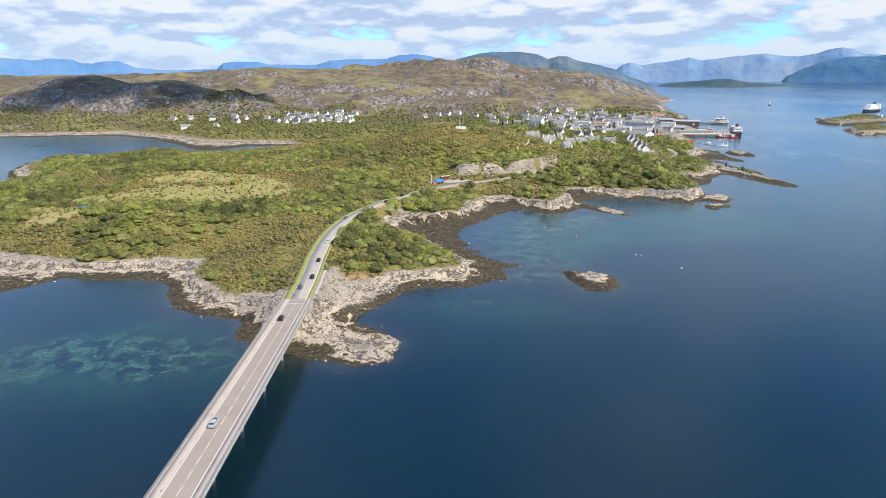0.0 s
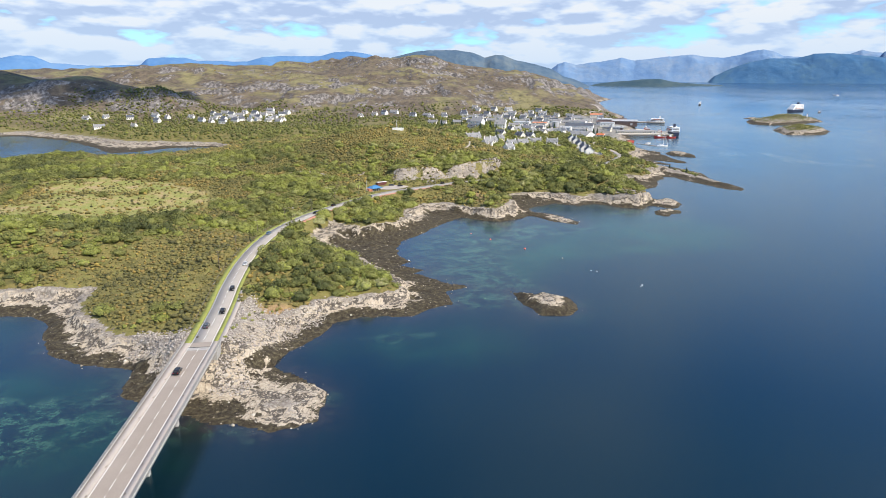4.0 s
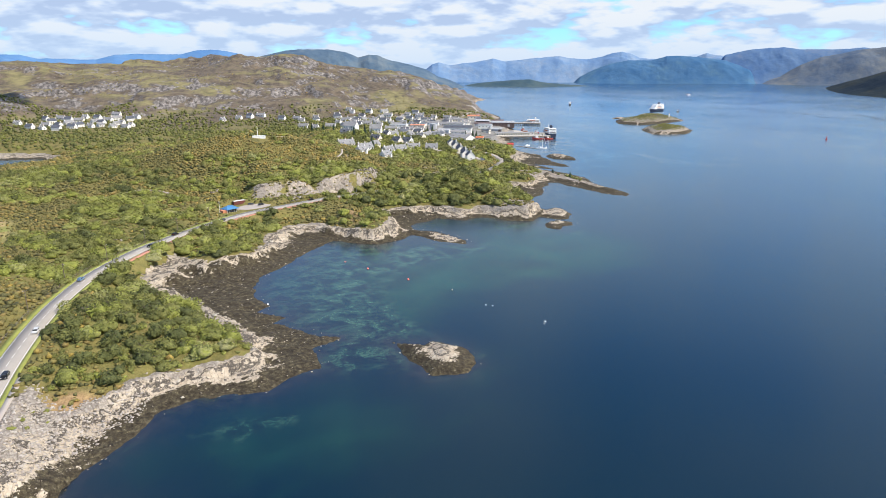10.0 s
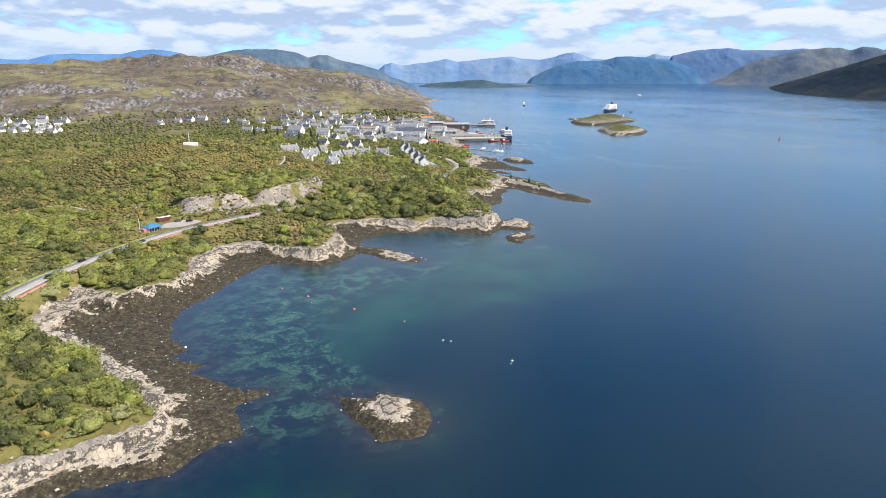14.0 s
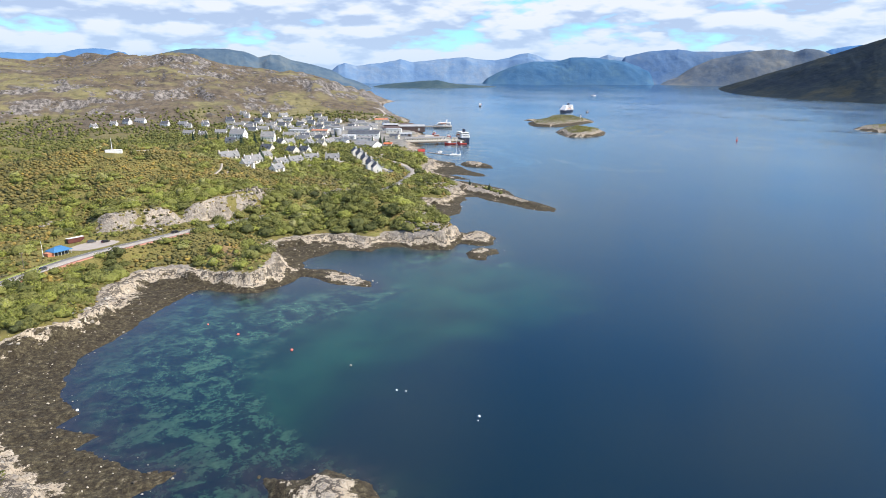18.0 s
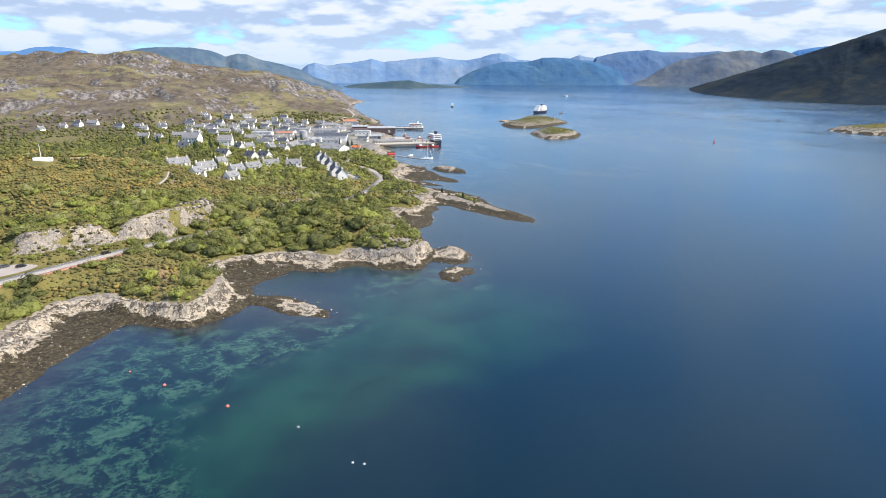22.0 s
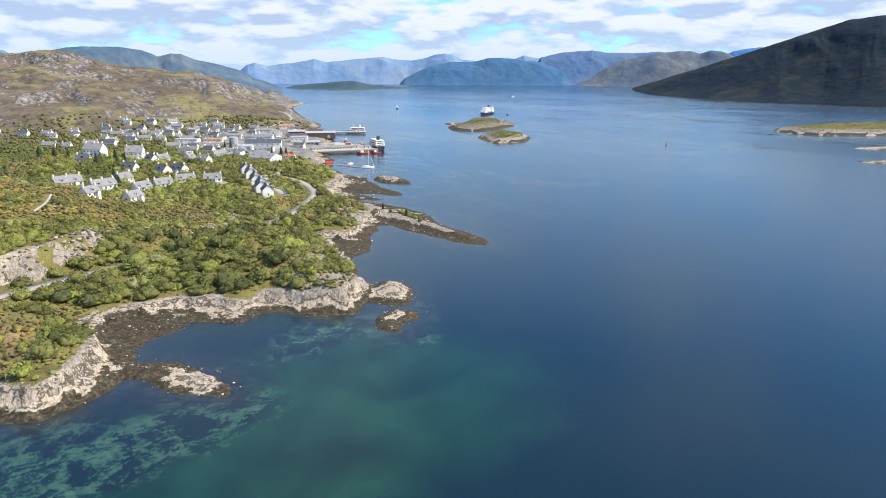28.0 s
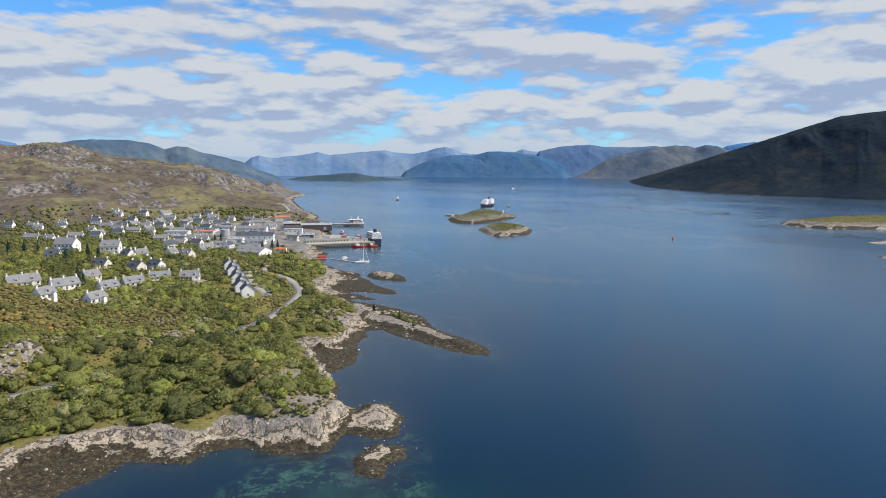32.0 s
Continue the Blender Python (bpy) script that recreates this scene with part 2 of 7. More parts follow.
def curve_points(rows, step):
    """A smooth line through the rows, cut into even steps."""
    rows = [np.array(r, float) for r in rows]
    out = []
    for k in range(len(rows) - 1):
        p0, p1, p2, p3 = rows[max(k - 1, 0)], rows[k], rows[k + 1], rows[min(k + 2, len(rows) - 1)]
        n = max(2, int(np.linalg.norm(p2 - p1) / step))
        for t in np.arange(n) / n:
            out.append(0.5 * (2 * p1 + (p2 - p0) * t + (2 * p0 - 5 * p1 + 4 * p2 - p3) * t ** 2 + (3 * p1 - p0 - 3 * p2 + p3) * t ** 3))
    out.append(rows[-1])
    return np.array(out)


ROAD_LINE = curve_points(ROAD, 6.0)


def near_line(line, x, y):
    """Distance to a line of points, and the line's height there."""
    best, height = np.full(x.shape, 1e12), np.zeros(x.shape)
    for p, q in zip(line[:-1], line[1:]):
        dx, dy = q[0] - p[0], q[1] - p[1]
        t = np.clip(((x - p[0]) * dx + (y - p[1]) * dy) / (dx * dx + dy * dy + 1e-9), 0, 1)
        d = (x - p[0] - t * dx) ** 2 + (y - p[1] - t * dy) ** 2
        height = np.where(d < best, p[2] + t * (q[2] - p[2]), height)
        best = np.minimum(best, d)
    return np.sqrt(best), height


def bump(x, y, cx, cy, rx, ry):
    return np.exp(-((x - cx) / rx) ** 2 - ((y - cy) / ry) ** 2)


def cutting(x, y):
    """Metres up the slope from the foot of the rock cuttings, and how high they stand there."""
    s = (y - np.interp(x, [-6, 8, 20, 52, 62, 85, 108, 124], [571, 569, 566, 565, 574, 586, 602, 614])) * 0.87
    return s + 7 * fbm(x, y, 22, 3, 29), 7.5 * smooth(4, 18, x) * (1 - smooth(108, 120, x)) * (1 - 0.6 * np.exp(-((x - 57) / 6) ** 2))


def relief(x, y):
    """Height of the land away from the shore."""
    h = 12.5 + 2.6 * fbm(x, y, 70, 4, 3)
    h = h + 31 * bump(x, y, 8, 705, 100, 72) + 19 * bump(x, y, 122, 880, 105, 130) - 5 * smooth(210, 300, x) + 9 * bump(x, y, 100, 520, 34, 26) + 5 * bump(x, y, 190, 545, 50, 40)
    h = h + 8 * bump(x, y, -180, 640, 130, 90) + 9 * bump(x, y, -210, 380, 60, 45) - 3 * bump(x, y, -170, 470, 90, 50)
    h = h + 6 * bump(x, y, 0, 340, 40, 30) + 8 * bump(x, y, 128, 566, 46, 18) + 6 * bump(x, y, 190, 598, 40, 30)
    # rock cuttings above the road: two short scarps
    s, amp = cutting(x, y)
    h = h + amp * (smooth(0, 11, s + 2.5 * fbm(x, y, 7, 3, 8)) * np.exp(-np.maximum(s - 11, 0) / 70) + 0.16 * (ridged(x, y, 6, 3, 18) - 0.5) * smooth(-1, 2, s) * (1 - smooth(11, 15, s)))
    # the hills behind the village
    crest = 108 + 42 * bump(x, y * 0, 100, 0, 330, 1) + 22 * bump(x, y * 0, -480, 0, 420, 1) + 10 * bump(x, y * 0, -1250, 0, 260, 1)
    crest = crest - 13 - 9 * smooth(150, 250, x) - 52 * smooth(400, 590, x)
    far = smooth(1180, 2150, y + 0.12 * np.abs(x - 100)) ** 1.25
    rough = 26 * (ridged(x, y, 330, 5, 21) - 0.55) + 10 * fbm(x, y, 60, 4, 5) + 13 * smooth(0.45, 0.8, ridged(x, y, 120, 3, 23)) * smooth(-0.1, 0.3, fbm(x, y, 260, 2, 24))
    fall = 1 - 0.65 * smooth(2250, 3300, y)
    h = h + far * fall * (crest - 12) + rough * smooth(1150, 1650, y)
    h = h + 54 * bump(x, y, -625, 1490, 110, 95) + 36 * bump(x, y, -455, 1430, 75, 65) + 30 * bump(x, y, -740, 1430, 70, 60) * ridged(x, y, 60, 3, 87) + 58 * bump(x, y, -870, 1550, 150, 120) + 24 * bump(x, y, -1000, 1420, 90, 60) + 20 * bump(x, y, 420, 1750, 120, 160)
    return h


def plan(x, y):
    """Height and ground cover at places: z, rock, weed, depth of the shore, height over the green's edge."""
    x, y = np.asarray(x, float), np.asarray(y, float)
    wx = x + 2.6 * fbm(x, y, 14, 3, 31) + 1.0 * fbm(x, y, 3.5, 2, 33)
    wy = y + 2.6 * fbm(x, y, 14, 3, 32) + 1.0 * fbm(x, y, 3.5, 2, 34)
    d, g = inland(COAST, wx, wy), inland(GREEN, wx, wy)
    g = np.minimum(g, d - 2)
    edge = 4.6 + 1.2 * fbm(x, y, 40, 2, 9)
    edge = edge + 4.5 * bump(x, y, 95, 490, 26, 20) + 4 * bump(x, y, 205, 512, 30, 22) + 4.5 * bump(x, y, -62, 270, 16, 26) + 2 * bump(x, y, 0, 440, 30, 20)
    t = np.clip(d / np.maximum(d - g, 1e-3), 0, 1)
    tj = t + 0.10 * fbm(x, y, 8, 3, 45)
    shelf = edge * (0.34 * np.minimum(t / 0.62, 1) + 0.66 * smooth(0.66, 0.84, tj))
    rocks = (0.5 + 0.5 * smooth(0.2, 0.7, t)) * (2.7 * (ridged(x * 0.8 + y * 0.3, y, 8, 4, 41) - 0.55) + 0.9 * fbm(x, y, 3.0, 2, 43)) * smooth(0, 3, d)
    z = np.where(g > 0, edge + (relief(x, y) - edge) * smooth(0, 55, g) + 0.55 * np.minimum(g, 5) * 0.5, shelf + rocks)
    z = np.where(d < 0, np.maximum(0.22 * d, -7.0) - 0.15, np.maximum(z, 0.06))
    rock = np.where(g > 0, 0.0, 1.0) * (d > -20)
    weed = np.where(d > -30, 1 - t, 0)
    for name, poly in ISLETS.items():
        e = inland(poly, wx, wy)
        top = ISLET_TOP[name]
        wide = 0.5 * min(np.ptp([p[0] for p in poly]), np.ptp([p[1] for p in poly]))
        u = smooth(0, wide, e)
        lift = 0.42 if top > 10 else 0.35
        zi = top * (lift * np.clip(e / (0.16 * wide if top > 10 else 0.25 * wide), 0, 1) + (1 - lift) * u) + ((4.2 if top > 10 else 0.9) * (ridged(x, y, 16 if top > 10 else 6, 3, 61) - 0.5) + 0.3 * fbm(x, y, 2, 2, 62)) * smooth(0, 2, e)
        if top > 10:
            zi = zi + 3.5 * fbm(x, y, 35, 3, 63) * u
            rock = np.where(e > -70, 1 - smooth(0.22, 0.34, u + 0.22 * fbm(x, y, 14, 3, 64)), rock)
            g = np.where(e > 0, (u - 0.35) * wide, g)
        else:
            rock = np.where(e > -40, 1.0, rock)
        weed = np.where(e > 0, 1 - (0.95 * smooth(0.0, 0.05, u) if top > 10 else 0.95 * smooth(0.1, 0.5, u) if name == "spit_ridge" else np.clip(zi / top, 0, 1) * (0.60 if name in ("skerry", "rock_head") else 0.78)), weed)
        z = np.where(e > 0, np.maximum(np.maximum(zi, 0.1), z), z)
        d = np.maximum(d, e)
    z = np.where((d < 0), np.maximum(0.22 * d, -7.0) - 0.15, z)
    weed = np.where(d < 0.3, np.where(x > 600, 0.5, 1.0), weed)
    # the road bed; none under the bridge
    r, rz = near_line(ROAD_LINE[ROAD_LINE[:, 1] > 246], x, y)
    bank = rz - 0.5 - 0.55 * np.maximum(r - 8.5, 0) + 0.5 * fbm(x, y, 6, 3, 47) - 3.4 * (1 - smooth(246, 251, y))
    z = np.where((d > 0) & (y > 232) & (y < 300) & (r < 30), np.maximum(z, bank), z)
    bed = np.where((y > 247) & (d > 0), 1 - smooth(7.5, 14, r), 0)
    z = z * (1 - bed) + (rz - 0.12) * bed
    rock = rock * (1 - np.where(g > 0, smooth(0.2, 0.8, bed), 0))
    # forecourt of the roadside shelter
    court = bump(x, y, 6, 545, 22, 14) > 0.45
    z = np.where(court & (r > 5), 12.0, z)
    return z, rock, weed, d, g


# ---- materials ----
class Paint:
    """A node material on world-size coordinates."""

    def __init__(self, name):
        self.m = bpy.data.materials.new(name)
        self.m.use_nodes = True
        self.n, self.l = self.m.node_tree.nodes, self.m.node_tree.links
        self.bsdf = self.n["Principled BSDF"]
        self.pos = self.n.new("ShaderNodeNewGeometry").outputs["Position"]

    def put(self, slot, v):
        if hasattr(v, "links"):
            self.l.new(v, slot)
        elif isinstance(v, tuple):
            slot.default_value = (*v, 1) if len(v) == 3 else v
        else:
            slot.default_value = v

    def stretch(self, sx, sy, sz, turn=0.0):
        n = self.n.new("ShaderNodeMapping")
        self.l.new(self.pos, n.inputs["Vector"])
        n.inputs["Scale"].default_value, n.inputs["Rotation"].default_value = (sx, sy, sz), (0, 0, turn)
        return n.outputs[0]

    def noise(self, size, detail=3.0, rough=0.55, where=None, distort=0.0):
        n = self.n.new("ShaderNodeTexNoise")
        self.put(n.inputs["Scale"], 1.0 / size), self.put(n.inputs["Detail"], detail)
        self.put(n.inputs["Roughness"], rough), self.put(n.inputs["Distortion"], distort)
        self.l.new(where or self.pos, n.inputs["Vector"])
        return n.outputs["Fac"]

    def cells(self, size, feature="F1", where=None):
        n = self.n.new("ShaderNodeTexVoronoi")
        n.feature = feature
        self.put(n.inputs["Scale"], 1.0 / size)
        self.l.new(where or self.pos, n.inputs["Vector"])
        return n.outputs["Distance"]

    def attr(self, name):
        n = self.n.new("ShaderNodeAttribute")
        n.attribute_name = name
        return n.outputs["Fac"]

    def island(self):
        return self.n.new("ShaderNodeNewGeometry").outputs["Random Per Island"]

    def each(self):
        return self.n.new("ShaderNodeObjectInfo").outputs["Random"]

    def math(self, op, a, b=0.0, clamp=False):
        n = self.n.new("ShaderNodeMath")
        n.operation, n.use_clamp = op, clamp
        self.put(n.inputs[0], a), self.put(n.inputs[1], b)
        return n.outputs[0]

    def ramp(self, fac, stops):
        n = self.n.new("ShaderNodeValToRGB")
        while len(n.color_ramp.elements) < len(stops):
            n.color_ramp.elements.new(0.5)
        for el, (at, col) in zip(n.color_ramp.elements, stops):
            el.position, el.color = at, (*col, 1) if isinstance(col, tuple) else (col, col, col, 1)
        self.l.new(fac, n.inputs["Fac"])
        return n.outputs["Color"]

    def mix(self, fac, a, b, how="MIX"):
        n = self.n.new("ShaderNodeMix")
        n.data_type, n.blend_type = "RGBA", how
        self.put(n.inputs["Factor"], fac), self.put(n.inputs["A"], a), self.put(n.inputs["B"], b)
        return n.outputs["Result"]

    def relief(self, height, depth, strength=1.0):
        n = self.n.new("ShaderNodeBump")
        self.put(n.inputs["Height"], height), self.put(n.inputs["Distance"], depth), self.put(n.inputs["Strength"], strength)
        self.l.new(n.outputs[0], self.bsdf.inputs["Normal"])

    def done(self, colour, rough=0.8, metal=0.0, spec=0.5):
        self.put(self.bsdf.inputs["Base Color"], colour), self.put(self.bsdf.inputs["Roughness"], rough)
        self.put(self.bsdf.inputs["Metallic"], metal), self.put(self.bsdf.inputs["Specular IOR Level"], spec)
        return self.m


def surface(name, dark, light, grain=0.4, rough=0.8, metal=0.0, patch=4.0, depth=0.0, vary=False, spec=0.5):
    """A plain worn surface: grain and patches between two tones."""
    p = Paint(name)
    f = p.math("MULTIPLY_ADD", p.noise(grain, 4), 0.5)
    f.node.inputs[2].default_value = 0.0
    f = p.math("ADD", f, p.math("MULTIPLY", p.noise(patch, 3), 0.5))
    if vary:
        f = p.math("ADD", f, p.math("MULTIPLY", p.math("SUBTRACT", p.each(), 0.5), 0.5))
    if depth:
        p.relief(p.noise(grain, 4), depth)
    return p.done(p.ramp(f, [(0.3, dark), (0.7, light)]), rough, metal, spec)


def ground_paint():
    p = Paint("ground")
    big, mid, small, fine = p.noise(45, 4), p.noise(9, 4, 0.6), p.noise(2.2, 4, 0.65), p.noise(0.6, 3)
    heath = p.ramp(mid, [(0.30, (0.080, 0.074, 0.026)), (0.44, (0.135, 0.122, 0.040)), (0.54, (0.195, 0.160, 0.055)), (0.62, (0.16, 0.155, 0.042)), (0.72, (0.27, 0.235, 0.085))])
    sward = p.ramp(small, [(0.3, (0.125, 0.118, 0.036)), (0.7, (0.25, 0.22, 0.070))])
    green = p.mix(p.ramp(big, [(0.42, 0.0), (0.62, 0.55)]), heath, sward)
    green = p.mix(p.attr("field"), green, p.ramp(p.noise(14, 5, 0.65), [(0.36, (0.36, 0.265, 0.14)), (0.47, (0.30, 0.265, 0.095)), (0.60, (0.22, 0.245, 0.06)), (0.72, (0.31, 0.26, 0.10))]))
    green = p.mix(p.attr("earth"), green, p.ramp(small, [(0.3, (0.24, 0.15, 0.075)), (0.7, (0.40, 0.28, 0.14))]))
    grassy = p.ramp(p.noise(26, 8, 0.72), [(0.32, (0.10, 0.09, 0.050)), (0.45, (0.165, 0.148, 0.070)), (0.56, (0.235, 0.205, 0.098)), (0.70, (0.18, 0.17, 0.068))])
    heather = p.ramp(p.noise(22, 8, 0.75), [(0.34, (0.050, 0.040, 0.032)), (0.47, (0.105, 0.085, 0.062)), (0.58, (0.16, 0.125, 0.085)), (0.70, (0.115, 0.115, 0.05))])
    moor = p.mix(p.ramp(p.math("ADD", p.noise(190, 6, 0.68, None, 0.8), p.math("MULTIPLY", p.attr("crag"), 0.22)), [(0.43, 0.0), (0.54, 1.0)]), grassy, heather)
    crag = p.ramp(p.noise(7, 6, 0.75, p.stretch(1.0, 0.5, 1.0, 0.8)), [(0.36, (0.042, 0.038, 0.036)), (0.47, (0.11, 0.10, 0.092)), (0.56, (0.22, 0.20, 0.183)), (0.68, (0.37, 0.342, 0.31))])
    broken = p.math("ADD", p.math("MULTIPLY", p.attr("crag"), 0.8), p.math("MULTIPLY", p.math("SUBTRACT", p.noise(130, 5, 0.6), 0.5), 2.2))
    broken = p.math("ADD", broken, p.math("MULTIPLY", p.math("SUBTRACT", p.noise(24, 6, 0.72, p.stretch(0.7, 1.3, 1.0, 0.5), 0.7), 0.5), 3.0))
    moor = p.mix(p.ramp(broken, [(0.50, 0.0), (0.62, 1.0)]), moor, crag)
    green = p.mix(p.attr("moor"), green, moor)
    green = p.mix(p.attr("paved"), green, p.ramp(p.noise(13, 5, 0.65), [(0.35, (0.14, 0.135, 0.125)), (0.52, (0.23, 0.22, 0.20)), (0.66, (0.32, 0.30, 0.26))]))
    # the shore from the water up: wrack, cream slabs, a black line, grey cliff
    seam = p.noise(2.6, 6, 0.72, p.stretch(1.0, 0.4, 1.0, 0.6), 0.8)
    chunk = p.noise(1.1, 4, 0.7)
    grey = p.ramp(p.mix(0.5, seam, chunk), [(0.34, (0.065, 0.054, 0.044)), (0.44, (0.205, 0.178, 0.148)), (0.55, (0.33, 0.295, 0.25)), (0.70, (0.48, 0.435, 0.37))])
    cream = p.ramp(p.mix(0.5, seam, chunk), [(0.31, (0.13, 0.10, 0.07)), (0.40, (0.37, 0.305, 0.22)), (0.55, (0.47, 0.405, 0.315)), (0.70, (0.58, 0.515, 0.415))])
    wrack = p.ramp(p.noise(1.7, 6, 0.78), [(0.36, (0.022, 0.017, 0.011)), (0.50, (0.055, 0.044, 0.027)), (0.58, (0.092, 0.078, 0.045)), (0.66, (0.17, 0.142, 0.095)), (0.74, (0.42, 0.37, 0.29))])
    black = p.ramp(chunk, [(0.35, (0.03, 0.027, 0.024)), (0.7, (0.10, 0.088, 0.078))])
    up = p.math("SUBTRACT", 1.0, p.attr("weed"))
    up = p.math("ADD", up, p.math("MULTIPLY", p.math("SUBTRACT", p.noise(17, 3, 0.6), 0.5), 0.55))
    up = p.math("ADD", up, p.math("MULTIPLY", p.math("SUBTRACT", p.noise(5, 5, 0.7), 0.5), 0.75))
    up = p.math("ADD", up, p.math("MULTIPLY", p.math("SUBTRACT", chunk, 0.5), 0.45))
    shore = p.mix(p.ramp(up, [(0.46, 0.0), (0.51, 1.0)]), wrack, cream)
    # black line: weathered rock, with the shadow under the cliff step painted in
    gap = p.math("ADD", up, p.math("MULTIPLY", p.math("SUBTRACT", p.noise(12, 3, 0.6), 0.5), 0.5))
    shore = p.mix(p.ramp(gap, [(0.64, 0.0), (0.68, 0.9), (0.75, 0.9), (0.80, 0.0)]), shore, black)
    shore = p.mix(p.ramp(up, [(0.82, 0.0), (0.88, 1.0)]), shore, grey)
    crack = p.ramp(p.cells(1.9, "DISTANCE_TO_EDGE", p.stretch(1.0, 0.6, 0.5, 0.5)), [(0.0, (0.42, 0.40, 0.38)), (0.10, (1, 1, 1))])
    shore = p.mix(p.ramp(chunk, [(0.40, 0.0), (0.55, 0.85)]), shore, p.mix(1.0, shore, crack, "MULTIPLY"))
    cut = p.math("GREATER_THAN", p.math("ADD", p.attr("rock"), p.math("MULTIPLY", p.math("SUBTRACT", small, 0.5), 0.9)), 0.5)
    colour = p.mix(cut, green, shore)
    p.relief(p.math("ADD", p.math("MULTIPLY", small, 1.0), p.math("MULTIPLY", fine, 0.35)), 0.9)
    return p.done(colour, 0.9, 0.0, 0.25)


def water_paint():
    p = Paint("sea_water")
    deep = p.ramp(p.noise(160, 3), [(0.3, (0.0007, 0.0096, 0.0165)), (0.7, (0.0011, 0.0130, 0.0195))])
    glow = p.ramp(p.noise(30, 5, 0.6), [(0.35, (0.0030, 0.019, 0.0145)), (0.65, (0.0090, 0.048, 0.029))])
    patch = p.math("ADD", p.math("MULTIPLY", p.noise(8.5, 6, 0.66, None, 0.6), 0.66), p.math("MULTIPLY", p.noise(1.7, 4, 0.7), 0.34))
    bed = p.ramp(patch, [(0.465, (0.0040, 0.010, 0.015)), (0.495, (0.010, 0.029, 0.024)), (0.54, (0.029, 0.076, 0.050)), (0.63, (0.060, 0.124, 0.074))])
    edge = p.ramp(p.noise(4, 5, 0.7), [(0.35, (0.010, 0.0095, 0.012)), (0.7, (0.042, 0.037, 0.036))])
    soft = p.math("ADD", p.attr("shallow"), p.math("MULTIPLY", p.math("SUBTRACT", p.noise(28, 5, 0.6), 0.5), 0.9))
    colour = p.mix(p.ramp(soft, [(0.22, 0.0), (0.85, 1.0)]), deep, glow)
    spot = p.math("ADD", p.attr("beds"), p.math("MULTIPLY", p.math("SUBTRACT", p.noise(24, 6, 0.65), 0.5), 1.2))
    colour = p.mix(p.ramp(spot, [(0.36, 0.0), (0.68, 0.85)]), colour, bed)
    colour = p.mix(p.attr("brink"), colour, edge)
    # slicks: long calm streaks that lie smoother than the ruffled water
    wisp = p.noise(95, 6, 0.60, p.stretch(1.0, 0.45, 1.0, 0.95), 2.6)
    wisp = p.ramp(p.math("ABSOLUTE", p.math("SUBTRACT", wisp, 0.5)), [(0.0, 1.0), (0.010, 0.5), (0.036, 0.0)])
    streak = p.math("MULTIPLY", wisp, p.ramp(p.noise(260, 4, 0.6), [(0.43, 0.0), (0.56, 1.0)]))
    place = p.n.new("ShaderNodeSeparateXYZ")
    p.l.new(p.pos, place.inputs[0])
    streak = p.math("MULTIPLY", streak, p.ramp(p.math("MULTIPLY", place.outputs[1], 0.001), [(0.52, 0.0), (0.80, 1.0)]))
    gust = p.noise(340, 4, 0.55, p.stretch(1.0, 0.5, 1.0, 0.3))
    wave = p.noise(2.4, 2, 0.5, p.stretch(0.42, 1.0, 1.0, 0.35))
    swell = p.noise(9, 3, 0.5, p.stretch(0.40, 1.0, 1.0, 0.5))
    height = p.math("ADD", p.math("MULTIPLY", wave, 0.8), p.math("MULTIPLY", swell, 0.6))
    p.relief(height, 0.042, 0.75)
    rough = p.math("SUBTRACT", p.math("ADD", 0.17, p.math("MULTIPLY", gust, 0.10)), p.math("MULTIPLY", streak, 0.15))
    # the mirror of the surface grows towards grazing sight, as on any water
    gloss, both, grow = p.n.new("ShaderNodeBsdfGlossy"), p.n.new("ShaderNodeMixShader"), p.n.new("ShaderNodeFresnel")
    gloss.distribution = "MULTI_GGX"
    # blue of the mirrored sky put into the gloss colour, paler along the slicks
    tint = p.mix(p.ramp(gust, [(0.35, 0.0), (0.65, 1.0)]), (0.70, 0.875, 1.0), (0.82, 0.94, 1.0))
    p.put(gloss.inputs["Color"], p.mix(streak, tint, (0.98, 1.0, 1.0))), p.put(gloss.inputs["Roughness"], rough), p.put(grow.inputs["IOR"], 1.52)
    p.l.new(p.bsdf.inputs["Normal"].links[0].from_socket, gloss.inputs["Normal"])
    p.l.new(grow.outputs[0], both.inputs[0]), p.l.new(p.bsdf.outputs[0], both.inputs[1]), p.l.new(gloss.outputs[0], both.inputs[2])
    p.l.new(both.outputs[0], p.n["Material Output"].inputs["Surface"])
    return p.done(colour, 0.6, 0.0, 0.0)


